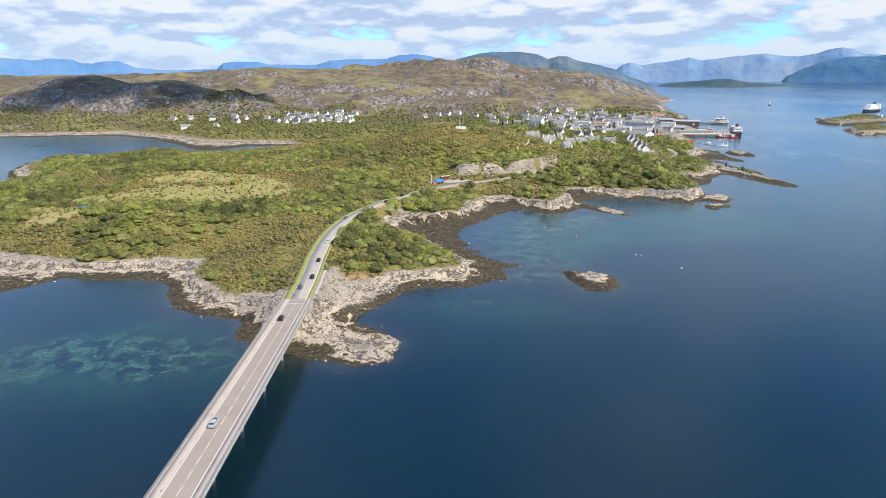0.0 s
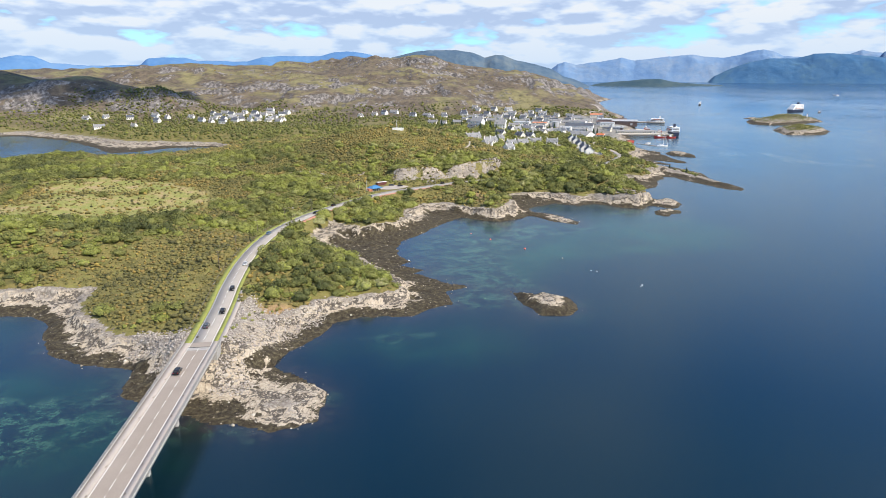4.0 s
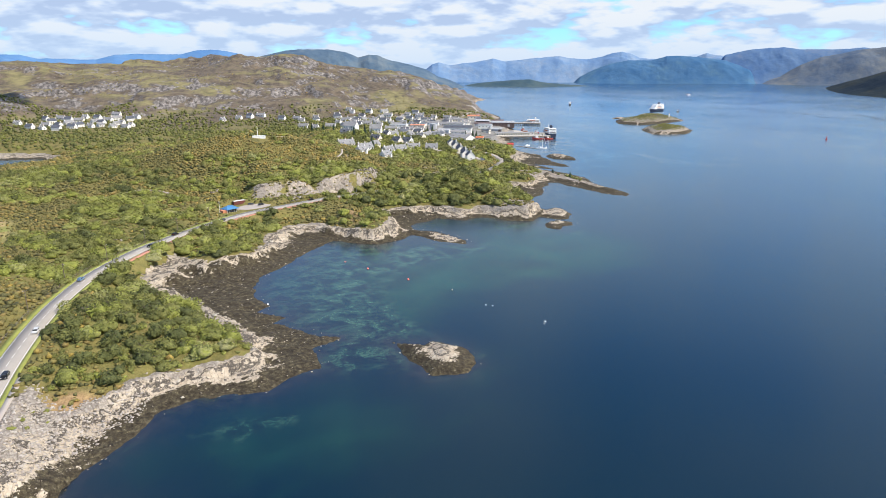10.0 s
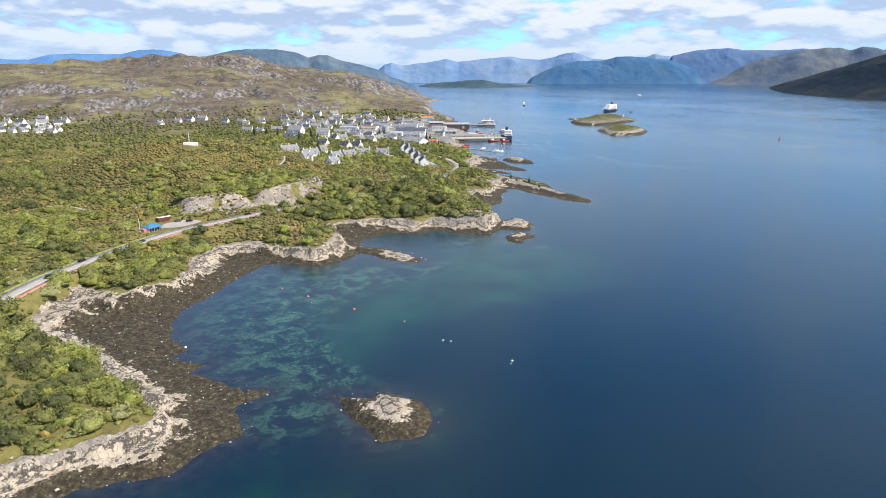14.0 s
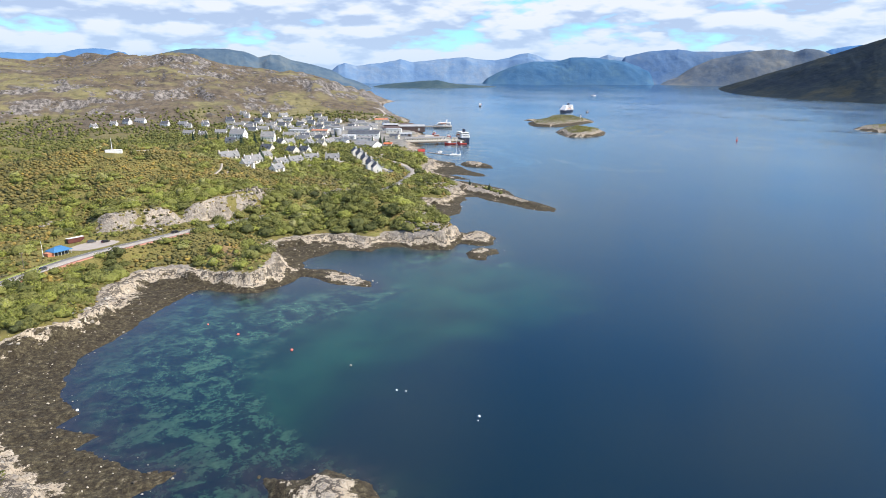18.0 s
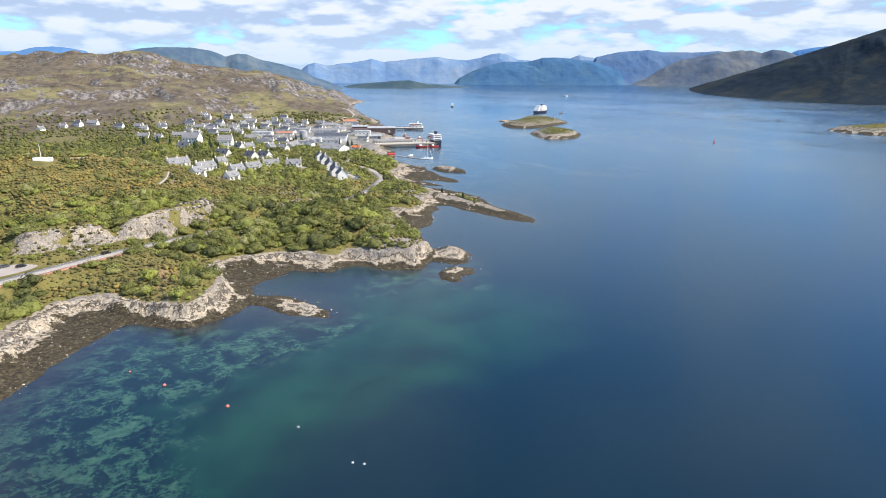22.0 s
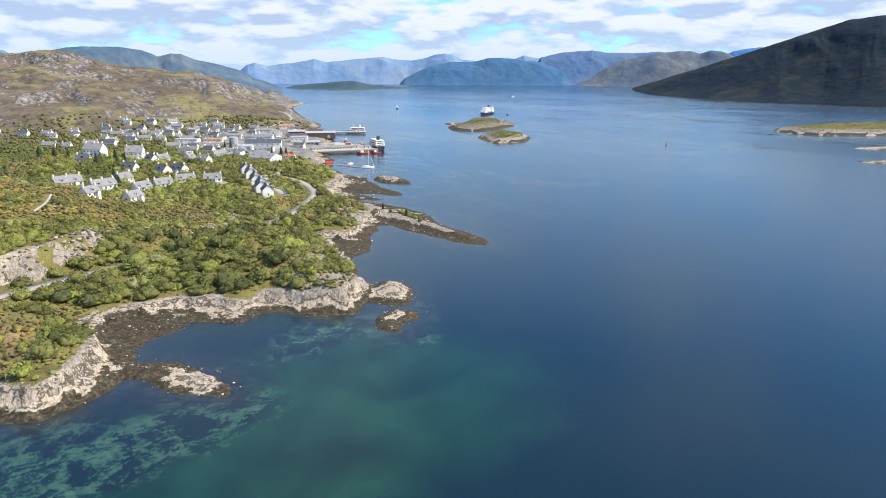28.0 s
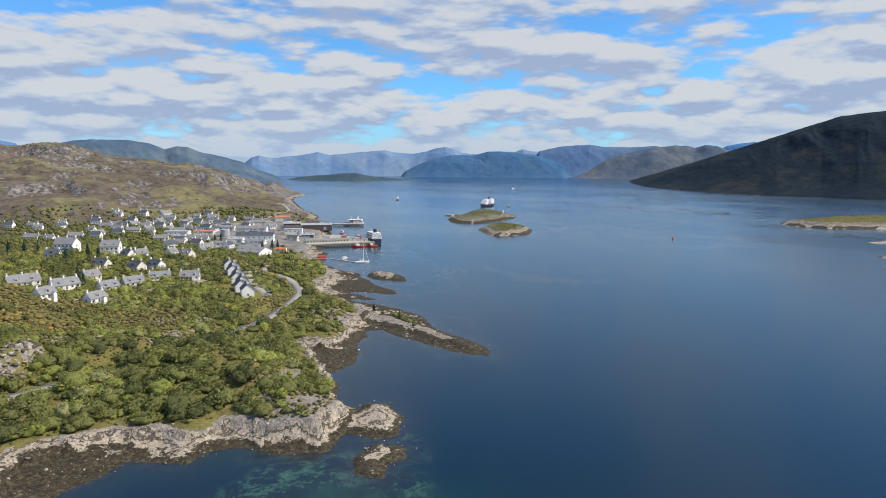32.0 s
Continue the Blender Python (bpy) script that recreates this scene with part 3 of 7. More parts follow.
def leaf_paint(name, tones, by_island, warm=0.98):
    p = Paint(name)
    pick = p.attr("tone") if by_island else p.math("POWER", p.each(), 1.8)
    f = p.math("ADD", p.math("MULTIPLY", pick, 0.70), p.math("MULTIPLY", p.noise(1.3, 4, 0.7), 0.44))
    if by_island:
        f = p.math("ADD", f, p.math("MULTIPLY", p.math("SUBTRACT", p.island(), 0.5), 0.16))
    n = len(tones)
    tones = [(warm * r, g, b + 0.012) for r, g, b in tones]
    base = p.ramp(f, [(0.12 + 0.85 * k / (n - 1), c) for k, c in enumerate(tones)])
    speck = p.ramp(p.noise(0.7, 4, 0.75), [(0.32, (0.52, 0.54, 0.48)), (0.50, (1.0, 1.0, 0.96)), (0.68, (1.42, 1.42, 1.25))])
    p.relief(p.noise(0.8, 4, 0.75), 0.4)
    colour = p.mix(1.0, base, speck, "MULTIPLY")
    # light comes through the leaves
    thin, both = p.n.new("ShaderNodeBsdfTranslucent"), p.n.new("ShaderNodeMixShader")
    p.put(thin.inputs["Color"], colour), p.put(both.inputs[0], 0.28)
    p.l.new(p.bsdf.outputs[0], both.inputs[1]), p.l.new(thin.outputs[0], both.inputs[2])
    p.l.new(both.outputs[0], p.n["Material Output"].inputs["Surface"])
    return p.done(colour, 0.75, 0.0, 0.2)


WOOD_TONES = [(0.076, 0.086, 0.028), (0.122, 0.132, 0.038), (0.172, 0.176, 0.048), (0.212, 0.212, 0.060), (0.245, 0.256, 0.060), (0.31, 0.330, 0.064), (0.33, 0.316, 0.14)]
HEATH_TONES = [(0.088, 0.092, 0.036), (0.140, 0.136, 0.048), (0.185, 0.176, 0.058), (0.225, 0.208, 0.066), (0.26, 0.222, 0.072), (0.30, 0.228, 0.078), (0.40, 0.31, 0.075)]
M_GROUND, M_WATER = ground_paint(), water_paint()
M_WOOD, M_HEATH = leaf_paint("woodland_leaves", WOOD_TONES, True), leaf_paint("heath_leaves", HEATH_TONES, True, 1.04)
M_CROWN = leaf_paint("tree_leaves", WOOD_TONES, False)
M_BARK = surface("bark", (0.06, 0.045, 0.03), (0.16, 0.13, 0.10), 0.3)
M_ASPHALT = surface("asphalt", (0.29, 0.266, 0.238), (0.37, 0.342, 0.308), 0.25, 0.95, 0, 9, spec=0.12)
M_DECK = surface("deck_asphalt", (0.26, 0.22, 0.185), (0.33, 0.285, 0.245), 0.25, 0.95, 0, 9, spec=0.12)
M_WALKWAY = surface("walkway_concrete", (0.32, 0.28, 0.245), (0.42, 0.375, 0.33), 0.3, 0.9, 0, 6)
M_CONCRETE = surface("concrete", (0.25, 0.24, 0.22), (0.42, 0.40, 0.37), 0.5, 0.9, 0, 5, 0.01)
M_LINE = surface("road_marking", (0.62, 0.60, 0.55), (0.80, 0.78, 0.73), 0.2, 0.7)
M_VERGE = surface("verge_grass", (0.16, 0.19, 0.035), (0.31, 0.31, 0.075), 0.5, 0.9, 0, 3)
M_REDWAY = surface("red_cycle_path", (0.36, 0.15, 0.10), (0.50, 0.25, 0.18), 0.3, 0.9, 0, 5)
M_METAL = surface("galvanised_steel", (0.22, 0.21, 0.20), (0.33, 0.315, 0.30), 0.2, 0.7, 0.2)
M_ROCK = surface("boulder_stone", (0.26, 0.228, 0.20), (0.45, 0.405, 0.355), 0.5, 0.9, 0, 1.6, 0.05, True)


# ---- building blocks ----
def mesh_of(name, verts, faces, material=None, flat=True):
    """A mesh from arrays: verts (n, 3), faces (m, 3 or 4)."""
    verts, faces = np.asarray(verts, np.float32), np.asarray(faces, np.int32)
    m = bpy.data.meshes.new(name)
    m.vertices.add(len(verts)), m.loops.add(faces.size), m.polygons.add(len(faces))
    m.vertices.foreach_set("co", verts.ravel())
    m.loops.foreach_set("vertex_index", faces.ravel())
    m.polygons.foreach_set("loop_start", np.arange(0, faces.size, faces.shape[1], dtype=np.int32))
    if not flat:
        m.polygons.foreach_set("use_smooth", np.ones(len(faces), bool))
    m.update(calc_edges=True)
    if material:
        m.materials.append(material)
    return m


def give(m, name, values):
    a = m.attributes.new(name, "FLOAT", "POINT")
    a.data.foreach_set("value", np.asarray(values, np.float32).ravel())


def grid_faces(nx, ny):
    i = np.arange(nx * ny).reshape(ny, nx)
    return np.stack([i[:-1, :-1], i[:-1, 1:], i[1:, 1:], i[1:, :-1]], -1).reshape(-1, 4)


def graded(*stops):
    """Places along an axis: (from, step), ..., end. Steps widen evenly from stop to stop."""
    out = []
    for (a, sa), nxt in zip(stops[:-1], stops[1:]):
        b, sb = nxt if isinstance(nxt, tuple) else (nxt, sa)
        n = max(1, int(round((b - a) / ((sa + sb) / 2))))
        u = np.arange(n) / n
        out.extend(a + (b - a) * (u * sa + u * u * (sb - sa) / 2) / ((sa + sb) / 2))
    last = stops[-1]
    return np.array(out + [last[0] if isinstance(last, tuple) else last])


def bm_box(bm, size, at=(0, 0, 0), turn=0.0, taper=1.0):
    """A box with its foot at z; taper narrows the top."""
    sx, sy, sz = size
    c, s = math.cos(turn), math.sin(turn)
    vs = []
    for z, k in ((0, 1.0), (sz, taper)):
        for ux, uy in ((-1, -1), (1, -1), (1, 1), (-1, 1)):
            x, y = ux * sx / 2 * k, uy * sy / 2 * k
            vs.append(bm.verts.new((at[0] + c * x - s * y, at[1] + s * x + c * y, at[2] + z)))
    for f in ((3, 2, 1, 0), (4, 5, 6, 7), (0, 1, 5, 4), (1, 2, 6, 5), (2, 3, 7, 6), (3, 0, 4, 7)):
        bm.faces.new([vs[k] for k in f])
    return vs


def bm_tube(bm, a, b, r0, r1=None, n=8):
    r1 = r0 if r1 is None else r1
    a, b = Vector(a), Vector(b)
    q = (b - a).to_track_quat("Z", "Y")
    rings = []
    for p, r in ((a, r0), (b, r1)):
        rings.append([bm.verts.new(p + q @ Vector((r * math.cos(2 * math.pi * k / n), r * math.sin(2 * math.pi * k / n), 0))) for k in range(n)])
    for k in range(n):
        bm.faces.new([rings[0][k], rings[0][(k + 1) % n], rings[1][(k + 1) % n], rings[1][k]])
    bm.faces.new(rings[0][::-1]), bm.faces.new(rings[1])


def part(name, bm, material, parent=None, label="", at=None):
    """Links a bmesh as one mesh object under a thing or a part."""
    m = bpy.data.meshes.new(name)
    bm.normal_update()
    bm.to_mesh(m)
    bm.free()
    m.materials.append(material)
    ob = new(name, m)
    if parent is not None:
        ob.parent = parent
    if at is not None:
        ob.matrix_basis = at
    if label:
        ob["label"] = label
    return ob


def box_part(name, size, at, material, parent, turn=0.0, taper=1.0, label=""):
    bm = bmesh.new()
    bm_box(bm, size, at, turn, taper)
    return part(name, bm, material, parent, label)


def thing(name, m, label, category, group=""):
    ob = new(name)
    ob.matrix_basis = m
    ob.empty_display_size = 0.5
    return tagged(ob, label, category, group)


def ribbon(line, left, right, lift, drop=0.0):
    """A strip along a line of points, between two offsets to its side."""
    line = np.asarray(line)
    way = np.gradient(line[:, :2], axis=0)
    way /= np.linalg.norm(way, axis=1)[:, None]
    side = np.stack([way[:, 1], -way[:, 0]], 1)
    rows = []
    for off, dz in ((left, -drop), (left, 0), (right, 0), (right, -drop)) if drop else ((left, 0), (right, 0)):
        rows.append(np.column_stack([line[:, :2] + side * off, line[:, 2] + lift + dz]))
    v = np.stack(rows, 1)
    n, k = v.shape[:2]
    return v.reshape(-1, 3), grid_faces(k, n)[:, ::-1]


# ---- the ground: one sheet ----
gx = graded((-1700, 60), (-420, 6), (-240, 2.2), (-100, 1.5), (240, 1.5), (340, 2.6), (420, 4), (620, 8), (1015, 9), (1060, 25), (1225, 25), (1250, 11), (1650, 12), (1700, 30))
gy = graded((-400, 80), (195, 1.5), (560, 1.6), (760, 3.2), (1100, 5), (1700, 14), (2400, 18), (3600, 60))
GX, GY = np.meshgrid(gx, gy)
GZ, g_rock, g_weed, g_shore, g_green = plan(GX, GY)
ground_mesh = mesh_of("ground", np.stack([GX, GY, GZ], -1).reshape(-1, 3), grid_faces(len(gx), len(gy)), M_GROUND, False)
FIELD = [(-262, 380), (-285, 478), (-251, 508), (-272, 570), (-232, 592), (-175, 566), (-128, 522), (-116, 475), (-152, 448), (-200, 446), (-222, 438), (-232, 382)]
g_field = smooth(-4, 4, inland(FIELD, GX + 11 * fbm(GX, GY, 30, 4, 71), GY + 11 * fbm(GX, GY, 30, 4, 72))) * smooth(-0.6, -0.3, fbm(GX, GY, 22, 3, 76))
g_moor = smooth(1120, 1340, GY + 60 * fbm(GX, GY, 120, 3, 75))
slope = np.hypot(np.gradient(GZ, gx, axis=1), np.gradient(GZ, gy, axis=0))
g_crag = smooth(0.22, 0.55, slope + 0.2 * fbm(GX, GY, 40, 4, 73))
cut_s, cut_h = cutting(GX, GY)
g_cut = smooth(-2, 1, cut_s) * (1 - smooth(8, 20, cut_s + 8 * fbm(GX, GY, 14, 4, 19))) * smooth(1.5, 4.5, cut_h + 3 * fbm(GX, GY, 11, 4, 20))
g_rock = np.clip(g_rock + g_cut * (0.80 + 0.9 * fbm(GX, GY, 9, 4, 26)), 0, 1)
g_earth = np.clip(1.6 * bump(GX, GY, -42, 289, 7, 5) + 0.5 * bump(GX, GY, 193, 552, 8, 12) + 0.45 * bump(GX, GY, 208, 568, 8, 7) + 0.9 * bump(GX, GY, 260, 656, 12, 14) + 0.9 * bump(GX, GY, 76, 512, 7, 18) + 1.3 * bump(GX, GY, 205, 530, 12, 9), 0, 1)
g_weed = np.clip(g_weed + 0.60 * bump(GX, GY, -6, 405, 30, 50) + 0.42 * bump(GX, GY, 34, 322, 22, 22) + 0.3 * bump(GX, GY, 30, 450, 18, 16) + 0.36 * bump(GX, GY, 46, 490, 22, 14) + 0.62 * bump(GX, GY, 110, 526, 13, 20) + 0.4 * bump(GX, GY, 124, 536, 14, 8) + 0.6 * bump(GX, GY, 240, 603, 10, 16) + 0.22 * bump(GX, GY, 330, 770, 34, 90) + 0.2 * bump(GX, GY, 262, 618, 26, 26)
                 - 0.5 * bump(GX, GY, 130, 466, 10, 16) - 0.30 * bump(GX, GY, 222, 512, 12, 10) - 0.30 * bump(GX, GY, -50, 248, 40, 26) - 0.55 * bump(GX, GY, -27, 220, 16, 15), 0, 1)
strike = np.where(g_green < 0, ridged(GX * 0.8 + GY * 0.3, GY, 8, 4, 41), 0)
g_weed = np.clip(g_weed + 0.10 * g_cut - (0.22 + 0.22 * smooth(225, 290, GX)) * smooth(0.68, 0.84, strike) * (g_shore > 1.5) * smooth(0.15, 0.5, 0.5 + fbm(GX, GY, 30, 2, 77)), 0, 1)
APRON = [(300, 985), (345, 985), (368, 975), (412, 1022), (396, 1045), (410, 1080), (455, 1160), (500, 1240), (505, 1300), (440, 1345), (360, 1330), (330, 1250), (300, 1225), (245, 1220), (260, 1120), (272, 1020)]
g_paved = smooth(-4, 6, inland(APRON, GX + 9 * fbm(GX, GY, 25, 3, 78), GY + 9 * fbm(GX, GY, 25, 3, 79))) * smooth(-0.55, -0.25, fbm(GX, GY, 32, 3, 80))
give(ground_mesh, "paved", g_paved)
for key, values in (("rock", g_rock), ("weed", g_weed), ("field", g_field), ("moor", g_moor), ("crag", g_crag * g_moor), ("earth", g_earth)):
    give(ground_mesh, key, values)
tagged(new("ground", ground_mesh), "rocky coastal land of heath, woods and bare hills", "ground", kind="structure")


def height_at(x, y):
    """The height of the ground sheet at places."""
    x, y = np.asarray(x, float), np.asarray(y, float)
    i, j = np.clip(np.searchsorted(gx, x) - 1, 0, len(gx) - 2), np.clip(np.searchsorted(gy, y) - 1, 0, len(gy) - 2)
    u, v = (x - gx[i]) / (gx[i + 1] - gx[i]), (y - gy[j]) / (gy[j + 1] - gy[j])
    return (GZ[j, i] * (1 - u) + GZ[j, i + 1] * u) * (1 - v) + (GZ[j + 1, i] * (1 - u) + GZ[j + 1, i + 1] * u) * v


def sample(field, x, y):
    i, j = np.clip(np.searchsorted(gx, x) - 1, 0, len(gx) - 2), np.clip(np.searchsorted(gy, y) - 1, 0, len(gy) - 2)
    return field[j, i]


# ---- the sea ----
sx_ = graded((-5200, 260), (-420, 12), (-260, 4), (300, 4), (460, 8), (1100, 30), (5200, 260))
sy_ = graded((-3500, 260), (120, 5), (620, 5), (1000, 14), (5400, 200))
SX, SY = np.meshgrid(sx_, sy_)
s_d = inland(COAST, SX, SY)
for poly in ISLETS.values():
    s_d = np.maximum(s_d, inland(poly, SX, SY))
s_out = -s_d + 7 * fbm(SX, SY, 28, 3, 81)
s_shallow = 0.55 * np.exp(-np.maximum(s_out, 0) / 22) * (0.35 + 0.65 * smooth(-0.25, 0.35, fbm(SX, SY, 45, 3, 82)))
s_shallow = np.maximum(s_shallow, np.clip(0.75 * bump(SX, SY, 40, 345, 42, 42) + 0.8 * bump(SX, SY, 70, 400, 55, 50) + 0.95 * bump(SX, SY, -130, 215, 70, 40) + 0.9 * bump(SX, SY, 180, 450, 55, 36) + 1.1 * bump(SX, SY, 150, 408, 80, 34) + 0.6 * bump(SX, SY, 20, 262, 50, 24), 0, 1))
s_beds = np.clip(0.95 * bump(SX, SY, 50, 326, 22, 26) + 0.78 * bump(SX, SY, 42, 380, 38, 46) + 0.7 * bump(SX, SY, 62, 432, 48, 28) + 0.62 * bump(SX, SY, 112, 436, 44, 20) + 0.8 * bump(SX, SY, 190, 486, 34, 12) + 0.5 * bump(SX, SY, 216, 460, 16, 12)
                 + 0.5 * bump(SX, SY, 160, 470, 30, 12) + 0.9 * bump(SX, SY, -128, 216, 60, 24) + 0.6 * bump(SX, SY, 8, 270, 18, 9) + 0.4 * bump(SX, SY, 292, 566, 20, 22) + 0.5 * np.exp(-np.maximum(s_out, 0) / 10), 0, 0.9)
s_brink = np.exp(-np.maximum(-s_d, 0) / (5.0 + 13 * bump(SX, SY, 20, 390, 40, 70) + 8 * bump(SX, SY, 110, 470, 40, 30))) * 0.88
s_rise = np.hypot(SX, SY)
sea_mesh = mesh_of("sea", np.stack([SX, SY, 62 * smooth(2500, 5200, s_rise) ** 1.3], -1).reshape(-1, 3), grid_faces(len(sx_), len(sy_)), M_WATER, False)
give(sea_mesh, "shallow", np.clip(s_shallow, 0, 1)), give(sea_mesh, "beds", s_beds), give(sea_mesh, "brink", s_brink)
tagged(new("sea", sea_mesh), "deep blue sea loch with teal shallows along the rocks", "water", kind="structure")


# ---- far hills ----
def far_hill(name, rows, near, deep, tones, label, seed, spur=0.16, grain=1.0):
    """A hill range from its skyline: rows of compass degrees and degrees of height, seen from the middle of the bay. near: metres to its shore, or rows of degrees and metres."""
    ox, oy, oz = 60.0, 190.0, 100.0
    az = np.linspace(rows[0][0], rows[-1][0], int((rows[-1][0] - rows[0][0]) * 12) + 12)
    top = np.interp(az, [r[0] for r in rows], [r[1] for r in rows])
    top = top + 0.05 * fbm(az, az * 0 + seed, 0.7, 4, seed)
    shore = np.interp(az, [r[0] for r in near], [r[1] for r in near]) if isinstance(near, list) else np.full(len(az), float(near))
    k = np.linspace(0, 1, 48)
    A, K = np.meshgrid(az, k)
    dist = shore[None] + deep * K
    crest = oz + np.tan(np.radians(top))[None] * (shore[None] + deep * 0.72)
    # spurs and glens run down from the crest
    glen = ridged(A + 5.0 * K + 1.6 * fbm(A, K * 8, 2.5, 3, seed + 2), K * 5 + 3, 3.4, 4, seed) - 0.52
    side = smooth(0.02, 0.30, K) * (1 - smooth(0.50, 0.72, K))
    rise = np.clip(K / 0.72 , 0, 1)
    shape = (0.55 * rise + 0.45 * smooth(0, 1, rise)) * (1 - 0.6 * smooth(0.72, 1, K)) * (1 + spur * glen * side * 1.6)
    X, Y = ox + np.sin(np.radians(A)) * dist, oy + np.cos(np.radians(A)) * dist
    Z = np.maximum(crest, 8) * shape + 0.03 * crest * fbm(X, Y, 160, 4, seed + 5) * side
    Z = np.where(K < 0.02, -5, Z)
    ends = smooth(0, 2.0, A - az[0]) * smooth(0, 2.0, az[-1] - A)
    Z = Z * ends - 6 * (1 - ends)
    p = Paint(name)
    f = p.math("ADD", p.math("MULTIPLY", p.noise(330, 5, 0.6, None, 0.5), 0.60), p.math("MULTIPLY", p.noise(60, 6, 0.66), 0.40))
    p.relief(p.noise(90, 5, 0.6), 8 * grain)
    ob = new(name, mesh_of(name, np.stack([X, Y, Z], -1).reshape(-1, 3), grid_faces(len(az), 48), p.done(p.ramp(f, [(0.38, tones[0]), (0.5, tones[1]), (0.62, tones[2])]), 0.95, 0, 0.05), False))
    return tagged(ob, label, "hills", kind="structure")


# the tones carry the blue haze of distance in each range's base colour
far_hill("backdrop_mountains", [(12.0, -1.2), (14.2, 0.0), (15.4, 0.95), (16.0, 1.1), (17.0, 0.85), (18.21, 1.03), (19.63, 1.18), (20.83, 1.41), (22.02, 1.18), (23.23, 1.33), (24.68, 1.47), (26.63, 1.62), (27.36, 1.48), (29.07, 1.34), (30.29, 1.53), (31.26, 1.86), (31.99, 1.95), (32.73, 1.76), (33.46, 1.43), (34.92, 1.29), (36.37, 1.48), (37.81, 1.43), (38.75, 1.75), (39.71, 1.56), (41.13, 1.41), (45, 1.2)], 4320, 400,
         ((0.115, 0.205, 0.355), (0.150, 0.240, 0.375), (0.205, 0.275, 0.370)), "range of distant mountains coloured haze-blue across the loch", 3)
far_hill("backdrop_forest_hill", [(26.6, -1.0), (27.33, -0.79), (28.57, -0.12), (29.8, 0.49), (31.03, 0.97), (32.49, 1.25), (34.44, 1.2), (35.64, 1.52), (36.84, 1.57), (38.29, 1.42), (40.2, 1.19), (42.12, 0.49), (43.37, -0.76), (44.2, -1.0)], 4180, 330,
         ((0.045, 0.120, 0.235), (0.065, 0.145, 0.255), (0.090, 0.175, 0.245)), "dark wooded hill coloured haze-blue beyond the loch", 5)
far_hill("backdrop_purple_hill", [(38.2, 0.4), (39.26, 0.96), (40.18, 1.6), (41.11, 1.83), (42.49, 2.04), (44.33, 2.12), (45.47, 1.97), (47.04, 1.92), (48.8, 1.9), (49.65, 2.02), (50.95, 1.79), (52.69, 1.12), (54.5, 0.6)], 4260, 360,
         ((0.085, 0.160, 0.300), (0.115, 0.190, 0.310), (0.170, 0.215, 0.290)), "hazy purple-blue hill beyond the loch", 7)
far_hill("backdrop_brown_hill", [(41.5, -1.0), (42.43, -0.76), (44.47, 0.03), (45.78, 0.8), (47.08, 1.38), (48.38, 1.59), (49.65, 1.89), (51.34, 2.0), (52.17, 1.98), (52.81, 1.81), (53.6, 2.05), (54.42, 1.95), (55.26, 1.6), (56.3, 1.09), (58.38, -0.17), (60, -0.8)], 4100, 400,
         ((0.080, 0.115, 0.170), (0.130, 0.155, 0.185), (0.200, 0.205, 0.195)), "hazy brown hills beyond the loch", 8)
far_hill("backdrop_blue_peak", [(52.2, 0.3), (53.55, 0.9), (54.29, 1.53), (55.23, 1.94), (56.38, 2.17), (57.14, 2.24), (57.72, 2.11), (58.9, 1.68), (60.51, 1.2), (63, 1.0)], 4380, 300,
         ((0.080, 0.205, 0.420), (0.095, 0.225, 0.440), (0.115, 0.245, 0.445)), "far peak coloured clear haze-blue behind the brown hills", 10)
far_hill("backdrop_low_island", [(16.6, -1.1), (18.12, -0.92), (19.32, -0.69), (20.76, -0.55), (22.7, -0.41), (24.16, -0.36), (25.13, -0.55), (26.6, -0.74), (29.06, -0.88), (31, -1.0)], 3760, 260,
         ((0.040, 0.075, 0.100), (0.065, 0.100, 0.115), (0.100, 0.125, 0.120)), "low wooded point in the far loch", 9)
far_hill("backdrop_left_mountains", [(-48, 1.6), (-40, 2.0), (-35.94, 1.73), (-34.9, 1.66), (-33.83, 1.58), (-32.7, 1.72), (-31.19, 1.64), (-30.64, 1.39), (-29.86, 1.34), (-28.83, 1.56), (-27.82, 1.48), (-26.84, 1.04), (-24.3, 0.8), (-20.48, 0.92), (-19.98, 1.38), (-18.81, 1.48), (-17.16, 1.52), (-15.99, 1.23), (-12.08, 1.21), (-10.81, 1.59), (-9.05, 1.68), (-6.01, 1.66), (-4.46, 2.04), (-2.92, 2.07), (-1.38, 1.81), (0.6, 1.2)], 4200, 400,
         ((0.075, 0.170, 0.340), (0.095, 0.200, 0.370), (0.125, 0.225, 0.380)), "mountains coloured haze-blue behind the moor", 12)
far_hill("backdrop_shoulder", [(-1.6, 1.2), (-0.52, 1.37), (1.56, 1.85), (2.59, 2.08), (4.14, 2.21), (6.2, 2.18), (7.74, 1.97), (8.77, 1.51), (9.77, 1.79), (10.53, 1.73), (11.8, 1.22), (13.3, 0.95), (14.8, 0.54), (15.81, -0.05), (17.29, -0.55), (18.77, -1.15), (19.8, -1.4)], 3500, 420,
         ((0.055, 0.095, 0.150), (0.085, 0.130, 0.180), (0.140, 0.170, 0.185)), "shoulder of hill coloured haze blue-grey behind the headland", 14)
